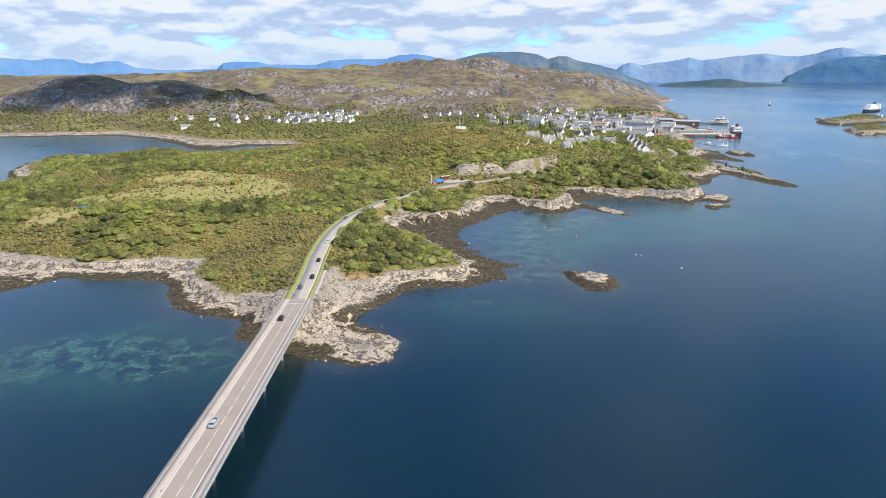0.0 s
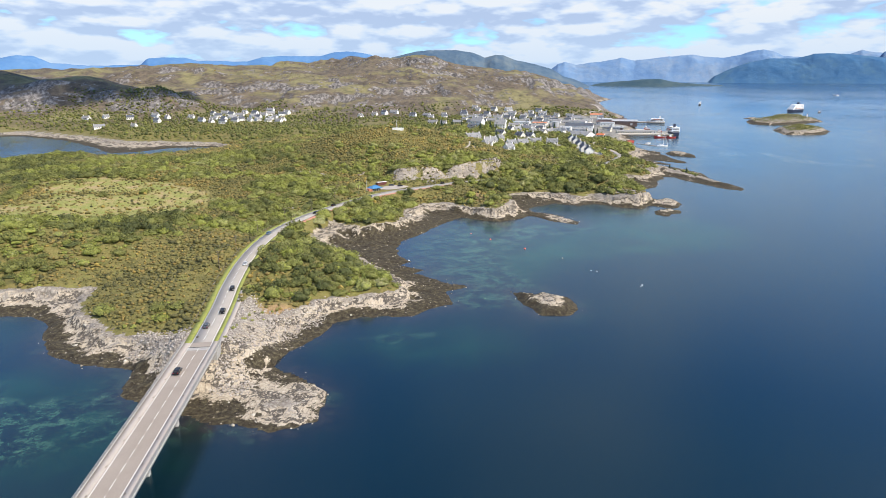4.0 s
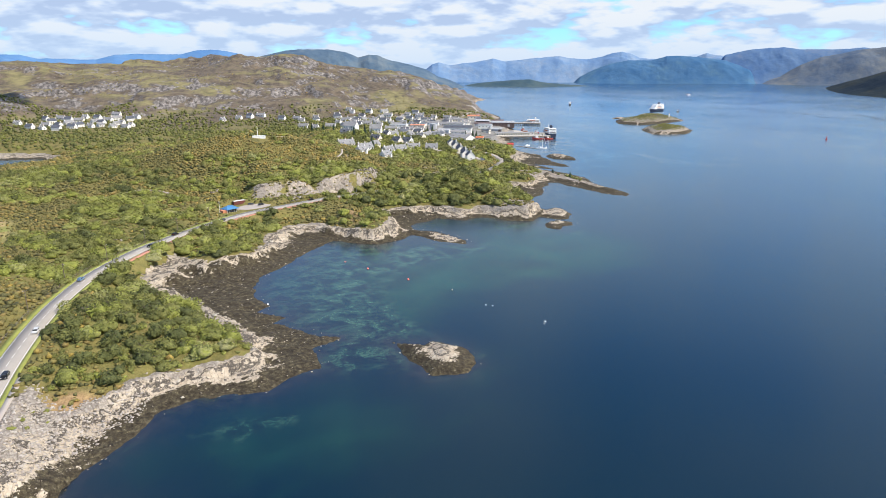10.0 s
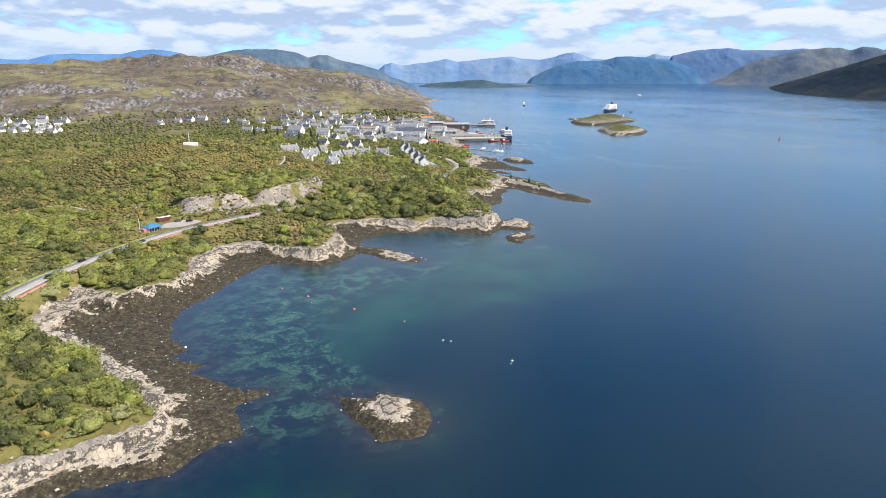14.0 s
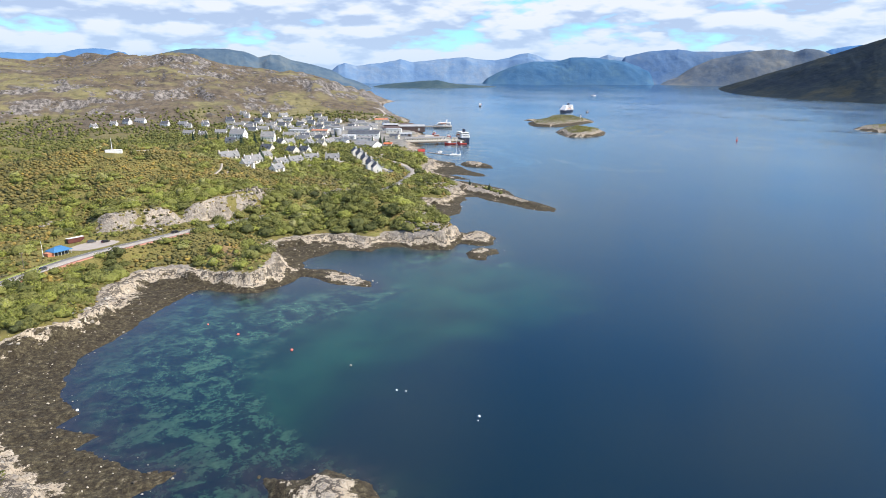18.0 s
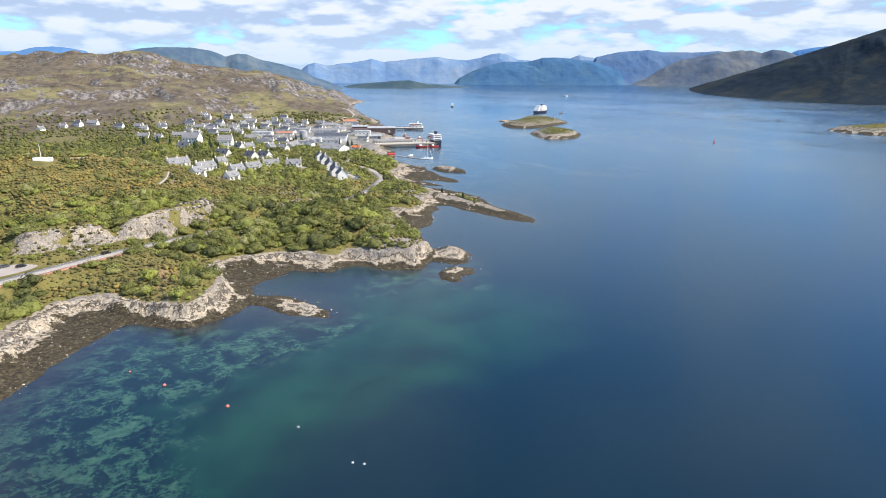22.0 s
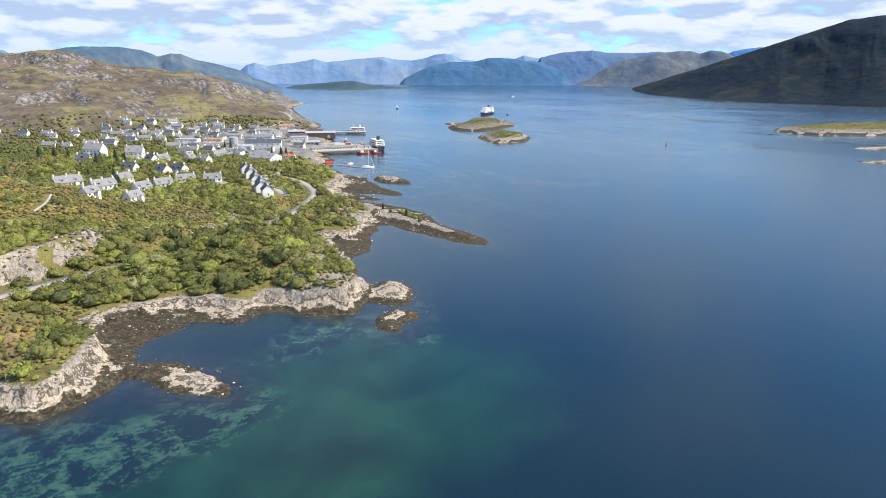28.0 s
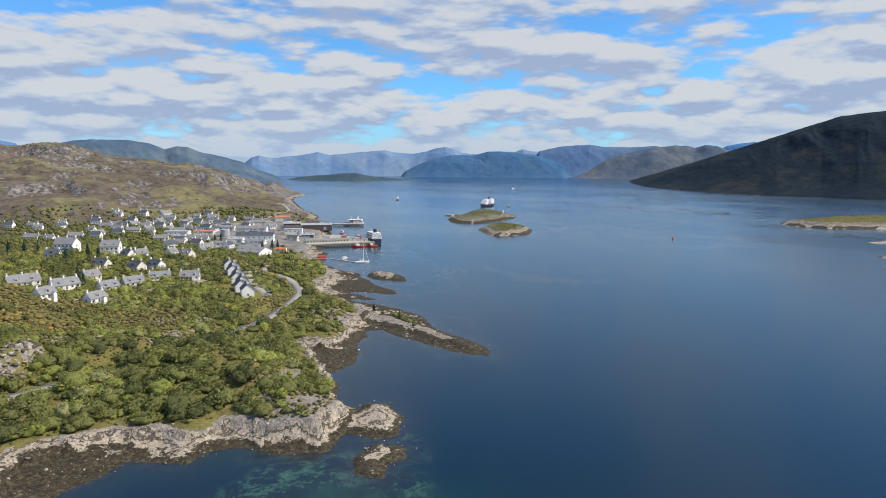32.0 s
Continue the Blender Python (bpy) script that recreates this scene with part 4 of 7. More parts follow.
# its near-black tones paint in the shade of cloud over this mountain
far_hill("backdrop_shaded_mountain", [(43.2, -1.75), (47.3, -1.05), (53.4, 0.9), (57.8, 2.4), (60.8, 3.4), (62.6, 4.0), (66, 4.35), (72, 4.6), (82, 4.0), (95, 2.5), (112, 0.8)],
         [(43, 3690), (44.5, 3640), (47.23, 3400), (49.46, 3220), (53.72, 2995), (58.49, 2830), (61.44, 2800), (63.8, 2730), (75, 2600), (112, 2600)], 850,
         ((0.015, 0.025, 0.040), (0.022, 0.033, 0.042), (0.046, 0.050, 0.042)), "heathery mountain across the strait, coloured dark for cloud shade", 17, 0.12, 1.4)

# the cumulus that shades the western hills
def cumulus(name, at, size, seed):
    g = np.random.default_rng(seed)
    bm = bmesh.new()
    for k in range(26):
        u = g.uniform(-1, 1)
        s = g.uniform(0.16, 0.34) * (1.15 - 0.6 * abs(u))
        m = Matrix.LocRotScale((u * size[0], g.uniform(-0.5, 0.5) * size[1] * (1 - u * u * 0.5), g.uniform(0, 0.5) * size[2]), None, (s * size[0] * 0.7, s * size[1] * 1.6, s * size[2] * 2.0))
        bmesh.ops.create_icosphere(bm, subdivisions=2, radius=1.0, matrix=m)
    vapour = surface("cloud_white", (0.78, 0.79, 0.80), (0.85, 0.85, 0.86), 40, 1.0, 0, 90)
    vapour.node_tree.nodes["Principled BSDF"].inputs["Alpha"].default_value = 0.5
    return tagged(part(name, bm, vapour, at=Matrix.Translation(at)), "white cumulus cloud high over the bay", "cloud", kind="structure")


cumulus("backdrop_cloud", (60, 850, 1150), (360, 170, 70), 4)

# ---- the bridge ----
X0 = -61.0


def deck_z(y):
    return float(np.interp(y, ROAD_LINE[:, 1], ROAD_LINE[:, 2])) if y < 250 else 10.7


def deck_x(y):
    return float(np.interp(y, ROAD_LINE[:, 1], ROAD_LINE[:, 0])) if y < 250 else -61.0


bridge = thing("road_bridge", pose(0, 0, 0), "long grey concrete road bridge over the sea inlet", "bridge")
ys = np.arange(-150, 249, 6.0)
ys = np.append(ys, 249.0)
spine = np.array([(deck_x(y), y, deck_z(y)) for y in ys])


def strip_part(name, line, left, right, lift, drop, material, parent, label=""):
    v, f = ribbon(line, left, right, lift, drop)
    ob = new(name, mesh_of(name, v, f, material))
    ob.parent = parent
    if label:
        ob["label"] = label
    return ob


def girder(line):
    prof = [(-6.3, -0.02), (-6.3, -0.5), (-3.4, -0.9), (-2.9, -2.6), (2.9, -2.6), (3.4, -0.9), (6.3, -0.5), (6.3, -0.02)]
    v = np.array([[(x0 + px, y, z + pz) for px, pz in prof] for x0, y, z in line])
    n, k = v.shape[:2]
    return v.reshape(-1, 3), grid_faces(k, n)


v, f = girder(spine)
g_ob = new("girder", mesh_of("girder", v, f, M_CONCRETE))
g_ob.parent = bridge
strip_part("carriageway", spine, -3.75, 3.75, 0.02, 0.0, M_DECK, bridge, "brown-grey asphalt carriageway")
strip_part("walkway", spine, -6.1, -3.75, 0.10, 0.14, M_WALKWAY, bridge, "pale concrete walkway")
strip_part("walkway", spine, 3.75, 6.1, 0.10, 0.14, M_WALKWAY, bridge, "pale concrete walkway")
for off in (-6.2, 6.2):
    strip_part("parapet_plinth", spine, off - 0.14, off + 0.14, 0.28, 0.4, M_CONCRETE, bridge)
    for lift in (0.62, 0.92, 1.2):
        strip_part("rail", spine, off - 0.05, off + 0.05, lift, 0.08, M_METAL, bridge)
bm = bmesh.new()
bm_box(bm, (0.09, 0.14, 1.05), (0, 0, 0.18), 0, 0.8)
post_mesh = bpy.data.meshes.new("post")
bm.to_mesh(post_mesh), bm.free(), post_mesh.materials.append(M_METAL)
for off in (-6.2, 6.2):
    for y in np.arange(96, 249, 3.0):
        o = new("post", post_mesh)
        o.parent, o.location = bridge, (deck_x(y) + off, y, deck_z(y))
for y in (-140, -92, -44, 4, 40, 68, 92, 116, 140, 164, 188, 212):
    z = deck_z(y) - 2.6
    bm = bmesh.new()
    bm_box(bm, (3.4, 1.5, z + 8), (X0, y, -8), 0, 0.92)
    bm_box(bm, (6.2, 1.9, 0.9), (X0, y, z - 0.9))
    bmesh.ops.bevel(bm, geom=bm.edges[:], offset=0.12, segments=1, affect="EDGES")
    part("pier", bm, M_CONCRETE, bridge)
bm = bmesh.new()
bm_box(bm, (12.6, 9, 10.4), (X0, 246, 0.3), 0, 1.0)
part("abutment", bm, M_CONCRETE, bridge)
for off in (-3.5, 3.5):
    strip_part("edge_line", spine, off - 0.09, off + 0.09, 0.028, 0, M_LINE, bridge, "white edge line")
bm = bmesh.new()
bm_box(bm, (0.13, 3.9, 0.012))
dash_mesh = bpy.data.meshes.new("lane_dash")
bm.to_mesh(dash_mesh), bm.free(), dash_mesh.materials.append(M_LINE)
for y in np.arange(-58, 246, 6.0):
    o = new("lane_dash", dash_mesh)
    o.parent, o.location = bridge, (deck_x(y), y, deck_z(y) + 0.024)
    o.rotation_euler = (math.atan2(deck_z(y + 2) - deck_z(y - 2), 4), 0, 0)
M_JOINT = surface("expansion_joint", (0.04, 0.04, 0.04), (0.09, 0.085, 0.08), 0.2)
box_part("expansion_joint", (12.2, 0.45, 0.02), (X0, 244, deck_z(244) + 0.035), M_JOINT, bridge, label="dark rubber expansion joint")
M_GULLY = surface("gully_grate", (0.10, 0.08, 0.06), (0.2, 0.16, 0.13), 0.2)
for y in np.arange(100, 240, 11.0):
    for off in (-4.1, 4.1):
        box_part("gully", (0.42, 0.7, 0.02), (deck_x(y) + off, y, deck_z(y) + 0.11), M_GULLY, bridge)

# ---- the road on land ----
land_line = curve_points([r for r in ROAD if r[1] > 245], 3.0)
road = tagged(new("road", mesh_of("road", *ribbon(land_line, -3.7, 3.7, 0.05, 0.3), M_ASPHALT)), "grey two-lane asphalt coast road with white lines", "road", kind="structure")
west_line = land_line[land_line[:, 1] < 566]
strip_part("edge_line", west_line, -3.42, -3.26, 0.062, 0, M_LINE, road)
strip_part("edge_line", west_line, 3.26, 3.42, 0.062, 0, M_LINE, road)
strip_part("verge", west_line[west_line[:, 1] < 520], -6.0, -3.7, 0.10, 0.3, M_VERGE, road, "yellow-green mown grass verge")
strip_part("verge", west_line[west_line[:, 1] < 440], 3.7, 5.2, 0.10, 0.3, M_VERGE, road, "yellow-green mown grass verge")
strip_part("footpath", west_line[west_line[:, 1] < 300], 5.2, 7.0, 0.09, 0.3, M_WALKWAY, road, "grey concrete footpath ending at the bushes")
strip_part("cycle_path", west_line[west_line[:, 1] > 425], 4.3, 7.0, 0.10, 0.3, M_REDWAY, road, "faded red cycle path beside the road")
strip_part("kerb", west_line[west_line[:, 1] > 425], 3.7, 4.3, 0.16, 0.3, M_WALKWAY, road, "pale kerb")
k = 0.0
for p, q in zip(west_line[:-1], west_line[1:]):
    k += np.linalg.norm(q - p)
    if k >= 6.0:
        k -= 6.0
        o = new("lane_dash", dash_mesh)
        o.parent, o.location = road, (p[0], p[1], p[2] + 0.055)
        o.rotation_euler = (0, 0, math.atan2(q[1] - p[1], q[0] - p[0]) - math.pi / 2)
# village streets
for pts in ([(278, 850, 0), (290, 880, 0), (305, 936, 0), (318, 990, 0), (330, 1050, 0)], [(278, 850, 0), (262, 835, 0), (252, 800, 0), (247, 760, 0), (245, 720, 0)],
            [(216, 770, 0), (222, 800, 0), (230, 840, 0), (240, 900, 0), (252, 960, 0), (262, 1060, 0), (270, 1180, 0)],
            [(128, 716, 0), (150, 722, 0), (172, 745, 0), (216, 770, 0)], [(360, 1180, 0), (372, 1260, 0), (390, 1332, 0), (423, 1358, 0), (452, 1384, 0), (489, 1440, 0), (508, 1488, 0), (502, 1535, 0)]):
    line = curve_points(pts, 5.0)
    line[:, 2] = np.maximum(height_at(line[:, 0], line[:, 1]), 0.5)
    line[1:-1, 2] = (line[:-2, 2] + line[1:-1, 2] + line[2:, 2]) / 3
    tagged(new("street", mesh_of("street", *ribbon(line, -3.4, 3.4, 0.45, 0.8), M_ASPHALT)), "grey asphalt village street", "road", kind="structure")
TRACKS = [[(94, 692), (91, 672), (85, 656)], [(30, 690), (42, 699), (52, 712)], [(-79, 588), (-65, 597), (-50, 588), (-36, 574)]]
for pts in TRACKS:
    line = curve_points([(x, y, 0) for x, y in pts], 3.0)
    line[:, 2] = height_at(line[:, 0], line[:, 1])
    tagged(new("footpath", mesh_of("footpath", *ribbon(line, -0.8, 0.8, 0.3, 0.6), M_WALKWAY)), "narrow pale gravel path over the heath", "path", kind="structure")
bm = bmesh.new()
bmesh.ops.create_circle(bm, cap_ends=True, segments=28, radius=1.0)
for vert in bm.verts:
    vert.co.x, vert.co.y = 14 * vert.co.x * (1 + 0.08 * math.sin(5 * vert.co.y)), 8 * vert.co.y
ext = bmesh.ops.extrude_face_region(bm, geom=bm.faces[:])
bmesh.ops.translate(bm, vec=(0, 0, 0.3), verts=[e for e in ext["geom"] if isinstance(e, bmesh.types.BMVert)])
bmesh.ops.recalc_face_normals(bm, faces=bm.faces)
court = part("forecourt", bm, M_WALKWAY, None, at=pose(12, 546, 11.85, 0, 0, 36))
tagged(court, "pale gravel forecourt beside the road", "forecourt", kind="structure")

# ---- woods, heath and boulders ----
rng = np.random.default_rng(7)


def ico(level):
    bm = bmesh.new()
    bmesh.ops.create_icosphere(bm, subdivisions=level, radius=1.0)
    v = np.array([w.co[:] for w in bm.verts])
    f = np.array([[w.index for w in face.verts] for face in bm.faces])
    bm.free()
    return v, f


ICO1, ICO2 = ico(1), ico(2)


def scatter_mesh(name, templates, place, size, material, squash=None, tones_at=None, soft=False):
    """Joins copies of templates, turned at random, into one mesh."""
    vs, fs, tones, base = [], [], [], 0
    pick = rng.integers(0, len(templates), len(place))
    for k, (tv, tf) in enumerate(templates):
        sel = np.nonzero(pick == k)[0]
        if not len(sel):
            continue
        a = rng.uniform(0, 2 * np.pi, len(sel))
        c, s = np.cos(a)[:, None], np.sin(a)[:, None]
        sz = size[sel][:, None]
        x, y, z = tv[:, 0][None], tv[:, 1][None], tv[:, 2][None]
        sq = 1.0 if squash is None else squash[sel][:, None]
        v = np.stack([(c * x - s * y) * sz, (s * x + c * y) * sz, z * sz * sq], -1) + place[sel][:, None, :]
        vs.append(v.reshape(-1, 3))
        tones.append(np.repeat(rng.uniform(0, 1, len(sel)) if tones_at is None else tones_at[sel], len(tv)))
        fs.append((tf[None] + base + (np.arange(len(sel)) * len(tv))[:, None, None]).reshape(-1, 3))
        base += len(sel) * len(tv)
    m = mesh_of(name, np.concatenate(vs), np.concatenate(fs), material, not soft)
    give(m, "tone", np.concatenate(tones))
    return m


def join(pieces):
    vs, fs, base = [], [], 0
    for v, f in pieces:
        vs.append(v), fs.append(f + base)
        base += len(v)
    return np.concatenate(vs), np.concatenate(fs)


def sprays(m):
    """Loose leaf sprays round a crown."""
    d = rng.normal(size=(m, 3))
    d /= np.linalg.norm(d, axis=1)[:, None]
    d[:, 2] = np.abs(d[:, 2]) - 0.15
    c = d * rng.uniform(0.72, 1.08, (m, 1)) * (0.95, 0.95, 0.8) + (0, 0, 0.35)
    t = rng.normal(size=(m, 3, 3)) * 0.09
    return (c[:, None] + t).reshape(-1, 3), np.arange(3 * m).reshape(-1, 3)


def scatter(x0, x1, y0, y1, step):
    nx, ny = int((x1 - x0) / step), int((y1 - y0) / step)
    X, Y = np.meshgrid(x0 + (np.arange(nx) + 0.5) * step, y0 + (np.arange(ny) + 0.5) * step)
    X, Y = X.ravel() + rng.uniform(-0.48, 0.48, X.size) * step, Y.ravel() + rng.uniform(-0.48, 0.48, X.size) * step
    return X, Y


HOUSE_SPOTS = []        # x, y, radius: kept clear of bushes


def clear_of(X, Y, road_gap=6.5):
    ok = near_line(ROAD_LINE, X, Y)[0] > road_gap - 2.2 * (Y > 620)
    for hx, hy, hr in HOUSE_SPOTS:
        ok &= (X - hx) ** 2 + (Y - hy) ** 2 > hr * hr
    for pts in TRACKS:
        ok &= near_line(np.array([(x, y, 0.0) for x, y in pts]), X, Y)[0] > 2.6
    return ok & ~((X > -10) & (X < 32) & (Y > 526) & (Y < 562) & (bump(X, Y, 8, 544, 22, 13) > 0.4))


def green_at(X, Y):
    return sample(g_green, X, Y)


def woodiness(X, Y):
    """How wooded the land is: above zero are trees."""
    w = 0.27 + 1.0 * fbm(X, Y, 60, 3, 91) + 0.55 * fbm(X, Y, 17, 2, 92)
    w = w - 1.5 * sample(g_field, X, Y) - 0.9 * bump(X, Y, -112, 320, 40, 48) + 1.1 * bump(X, Y, -15, 350, 44, 48) + 0.5 * bump(X, Y, 180, 590, 70, 55)
    w = w + 0.35 * bump(X, Y, 190, 555, 60, 32) + 0.9 * bump(X, Y, 322, 875, 34, 60) + 0.4 * bump(X, Y, 165, 830, 110, 150) + 0.5 * bump(X, Y, -180, 600, 130, 50) + 0.5 * bump(X, Y, -190, 395, 70, 40) + 0.4 * bump(X, Y, 96, 516, 22, 20) - 0.2 * bump(X, Y, 60, 560, 45, 25) - 0.12 * bump(X, Y, 120, 690, 80, 40) + 0.5 * bump(X, Y, 130, 570, 60, 20) + 0.4 * bump(X, Y, 210, 620, 50, 50) + 0.4 * bump(X, Y, 130, 560, 40, 20)
    return w - 2.0 * sample(g_paved, X, Y) - 0.8 * sample(g_earth, X, Y) - 1.2 * (sample(g_cut, X, Y) > 0.25)


def build_green():
    crowns = [join([dome(3, int(rng.integers(9, 16)), rng.uniform(0.8, 1.0)), sprays(160)]) for _ in range(8)]
    small = [dome(2, int(rng.integers(4, 7)), 0.8) for _ in range(8)]
    tiny = [dome(1, 5, 0.8) for _ in range(10)]
    # near land
    X, Y = scatter(-560, 375, 255, 1010, 3.4)
    ok = (green_at(X, Y) > 1.2) & clear_of(X, Y)
    X, Y = X[ok], Y[ok]
    w = woodiness(X, Y)
    own = ((X > -58) & (X < 14) & (Y > 288) & (Y < 405)) | ((X > 66) & (X < 226) & (Y > 500) & (Y < 545))
    tree = (w > 0.10) & (rng.uniform(size=len(X)) < 0.8)
    tree &= ~((Y > 760) & (rng.uniform(size=len(X)) < 0.25))
    place = np.column_stack([X, Y, height_at(X, Y) - 0.25])
    singles = np.nonzero(tree & own & (green_at(X, Y) > 3.5))[0]
    singles = singles[rng.permutation(len(singles))[:290]]
    mass = tree.copy()
    mass[singles] = False
    size = np.where(rng.uniform(size=len(X)) < 0.30 + 0.15 * fbm(X, Y, 40, 2, 93), rng.uniform(3.0, 5.6, len(X)), rng.uniform(1.0, 2.4, len(X))) * np.clip(0.75 + 0.5 * np.clip(w, 0, 1), 0.7, 1.2)
    kind = np.clip(0.49 + 0.55 * fbm(X, Y, 26, 2, 94) + rng.normal(size=len(X)) * 0.24, 0, 1)
    big = mass & (size > 2.4)
    low = mass & (size <= 2.4)
    bushes = [bush_crown() for _ in range(10)]
    sparse = [join([dome(1, 5, 0.85), sprays(9)]) for _ in range(12)]
    close = Y < 600
    for name, label, forms, sel in (("woodland", "rounded oak, birch and willow crowns, mixed greens", [lump_crown() for _ in range(10)], big & close),
                                    ("woodland", "rounded broadleaf crowns on the slope below the village", [join([dome(2, int(rng.integers(6, 10)), rng.uniform(0.75, 1.05)), sprays(80)]) for _ in range(10)], big & ~close),
                                    ("scrub", "low birch and willow scrub, mixed greens", bushes, low & close)):
        ob = new(name, scatter_mesh(name, forms, place[sel], size[sel], M_WOOD, rng.uniform(0.6, 1.05, sel.sum()), kind[sel], True))
        tagged(ob, label, "woodland", kind="stuff")
    low = low & ~close
    ob = new("scrub", scatter_mesh("scrub", sparse, place[low], size[low], M_WOOD, rng.uniform(0.8, 1.2, low.sum()), kind[low], True))
    tagged(ob, "dense scrub woodland of birch and oak, mixed greens", "woodland", kind="stuff")
    # bushes and heather
    Xb, Yb = scatter(-330, 310, 255, 1000, 1.95)
    ok = (green_at(Xb, Yb) > 0.2) & clear_of(Xb, Yb, 6.0)
    Xb, Yb = Xb[ok], Yb[ok]
    wb = woodiness(Xb, Yb)
    keep = rng.uniform(size=len(Xb)) < np.clip(0.80 - 0.25 * np.clip(wb, -0.3, 1) - 0.68 * sample(g_field, Xb, Yb) - 0.5 * sample(g_earth, Xb, Yb), 0.02, 0.85)
    keep &= ~(sample(g_cut, Xb, Yb) > 0.25) | (rng.uniform(size=len(Xb)) < 0.24)
    keep &= (wb < 0.32) | (rng.uniform(size=len(Xb)) < 0.25)
    Xb, Yb = Xb[keep], Yb[keep]
    sb = rng.uniform(0.85, 2.2, len(Xb)) * (1 + np.clip(Yb - 560, 0, 300) / 400) * np.clip(1 + 0.5 * fbm(Xb, Yb, 20, 2, 95), 0.6, 1.5)
    ob = new("heath", scatter_mesh("heath", tiny, np.column_stack([Xb, Yb, height_at(Xb, Yb) - 0.12]), sb, M_HEATH, rng.uniform(0.7, 1.25, len(Xb)), np.clip(0.42 + 0.55 * fbm(Xb, Yb, 30, 3, 96) + rng.normal(size=len(Xb)) * 0.3, 0, 1), True))
    tagged(ob, "olive and rust heather, gorse and bracken bushes", "heath", kind="stuff")
    # farther woods round the bay, the village and the isles
    X2, Y2 = scatter(-1100, 620, 1010, 1500, 7.5)
    ok = (green_at(X2, Y2) > 6) & clear_of(X2, Y2)
    w2 = 0.34 + fbm(X2, Y2, 120, 3, 97) + 0.3 * fbm(X2, Y2, 30, 2, 98) - 0.9 * smooth(1250, 1500, Y2) - 0.4 * smooth(250, 420, X2) * (Y2 < 1300) + 0.5 * bump(X2, Y2, -300, 1180, 250, 90)
    ok &= (sample(g_paved, X2, Y2) < 0.3) & (w2 > 0) & (rng.uniform(size=len(X2)) < 0.8)
    ob = new("woodland", scatter_mesh("woodland_far", sparse, np.column_stack([X2, Y2, height_at(X2, Y2) - 0.2])[ok], rng.uniform(2.4, 5.4, ok.sum()), M_WOOD, rng.uniform(0.9, 1.4, ok.sum()), np.clip(0.25 + rng.normal(size=ok.sum()) * 0.2, 0, 1), True))
    tagged(ob, "dark green woods round the bay and village", "woodland", kind="stuff")
    X3, Y3 = scatter(-1500, 900, 1350, 2300, 14)
    w3 = fbm(X3, Y3, 160, 3, 99) + 0.4 * fbm(X3, Y3, 40, 2, 100) - 0.1
    ok = (green_at(X3, Y3) > 10) & (w3 > 0.1) & clear_of(X3, Y3)
    ob = new("moor_bushes", scatter_mesh("moor_bushes", tiny, np.column_stack([X3, Y3, height_at(X3, Y3) - 0.3])[ok], rng.uniform(1.2, 3.6, ok.sum()), M_HEATH, rng.uniform(0.5, 0.9, ok.sum())))
    tagged(ob, "low bushes dotted over the moor", "bushes", kind="stuff")
    pts = []
    for name, n in (("isle_far", 1900), ("isle_near", 1100), ("isle_right", 2400)):
        poly = np.array(ISLETS[name])
        xi, yi = rng.uniform(poly[:, 0].min(), poly[:, 0].max(), n * 3), rng.uniform(poly[:, 1].min(), poly[:, 1].max(), n * 3)
        ok = inland(ISLETS[name], xi, yi) > 11
        pts.append(np.column_stack([xi[ok], yi[ok]])[:n])
    pts.append(np.column_stack([rng.normal(318, 4, 34), rng.normal(662, 14, 34)]))
    tuft = np.column_stack([rng.normal(316, 3, 16), rng.normal(650, 10, 16)])
    ob = new("spit_bushes", scatter_mesh("spit_bushes", bushes, np.column_stack([tuft, height_at(tuft[:, 0], tuft[:, 1]) - 0.2]), rng.uniform(1.6, 3.0, 16), M_WOOD, rng.uniform(0.9, 1.3, 16), np.clip(rng.normal(0.3, 0.15, 16), 0, 1), True))
    tagged(ob, "dense green bushes on the rocky spit", "bushes", kind="stuff")
    P = np.concatenate(pts)
    ob = new("isle_scrub", scatter_mesh("isle_scrub", tiny, np.column_stack([P, height_at(P[:, 0], P[:, 1]) - 0.2]), rng.uniform(0.9, 2.3, len(P)), M_WOOD, None, np.clip(rng.normal(0.3, 0.2, len(P)), 0, 1), True))
    tagged(ob, "low green scrub on the rocky isles", "bushes", kind="stuff")
    # dark garden trees between the houses and along the foot of the hill
    for x0, x1, y0, y1, step, odds, label in ((40, 385, 770, 1340, 8.0, 0.74, "dark green garden trees between the village houses"), (-620, 520, 1300, 1450, 8.5, 0.5, "dark trees along the foot of the hill")):
        xt, yt = scatter(x0, x1, y0, y1, step)
        ok = (green_at(xt, yt) > 6) & clear_of(xt, yt) & (sample(g_paved, xt, yt) < 0.3) & (rng.uniform(size=len(xt)) < odds * (1 + fbm(xt, yt, 50, 2, 103)))
        ob = new("garden_trees", scatter_mesh("garden_trees", sparse, np.column_stack([xt, yt, height_at(xt, yt) - 0.2])[ok], rng.uniform(2.4, 5.4, ok.sum()), M_WOOD, rng.uniform(0.9, 1.4, ok.sum()), np.clip(rng.normal(0.2, 0.16, ok.sum()), 0, 1), True))
        tagged(ob, label, "trees", kind="stuff")
    # single round bushes beside the road at the bridge end
    V = np.array([(-54.2, 252), (-53.0, 260), (-52.6, 263), (-51.5, 270), (-50.8, 276), (-50.0, 281), (-55.0, 246), (-47.5, 284), (-44, 287), (-46, 279), (-49, 273)], float)
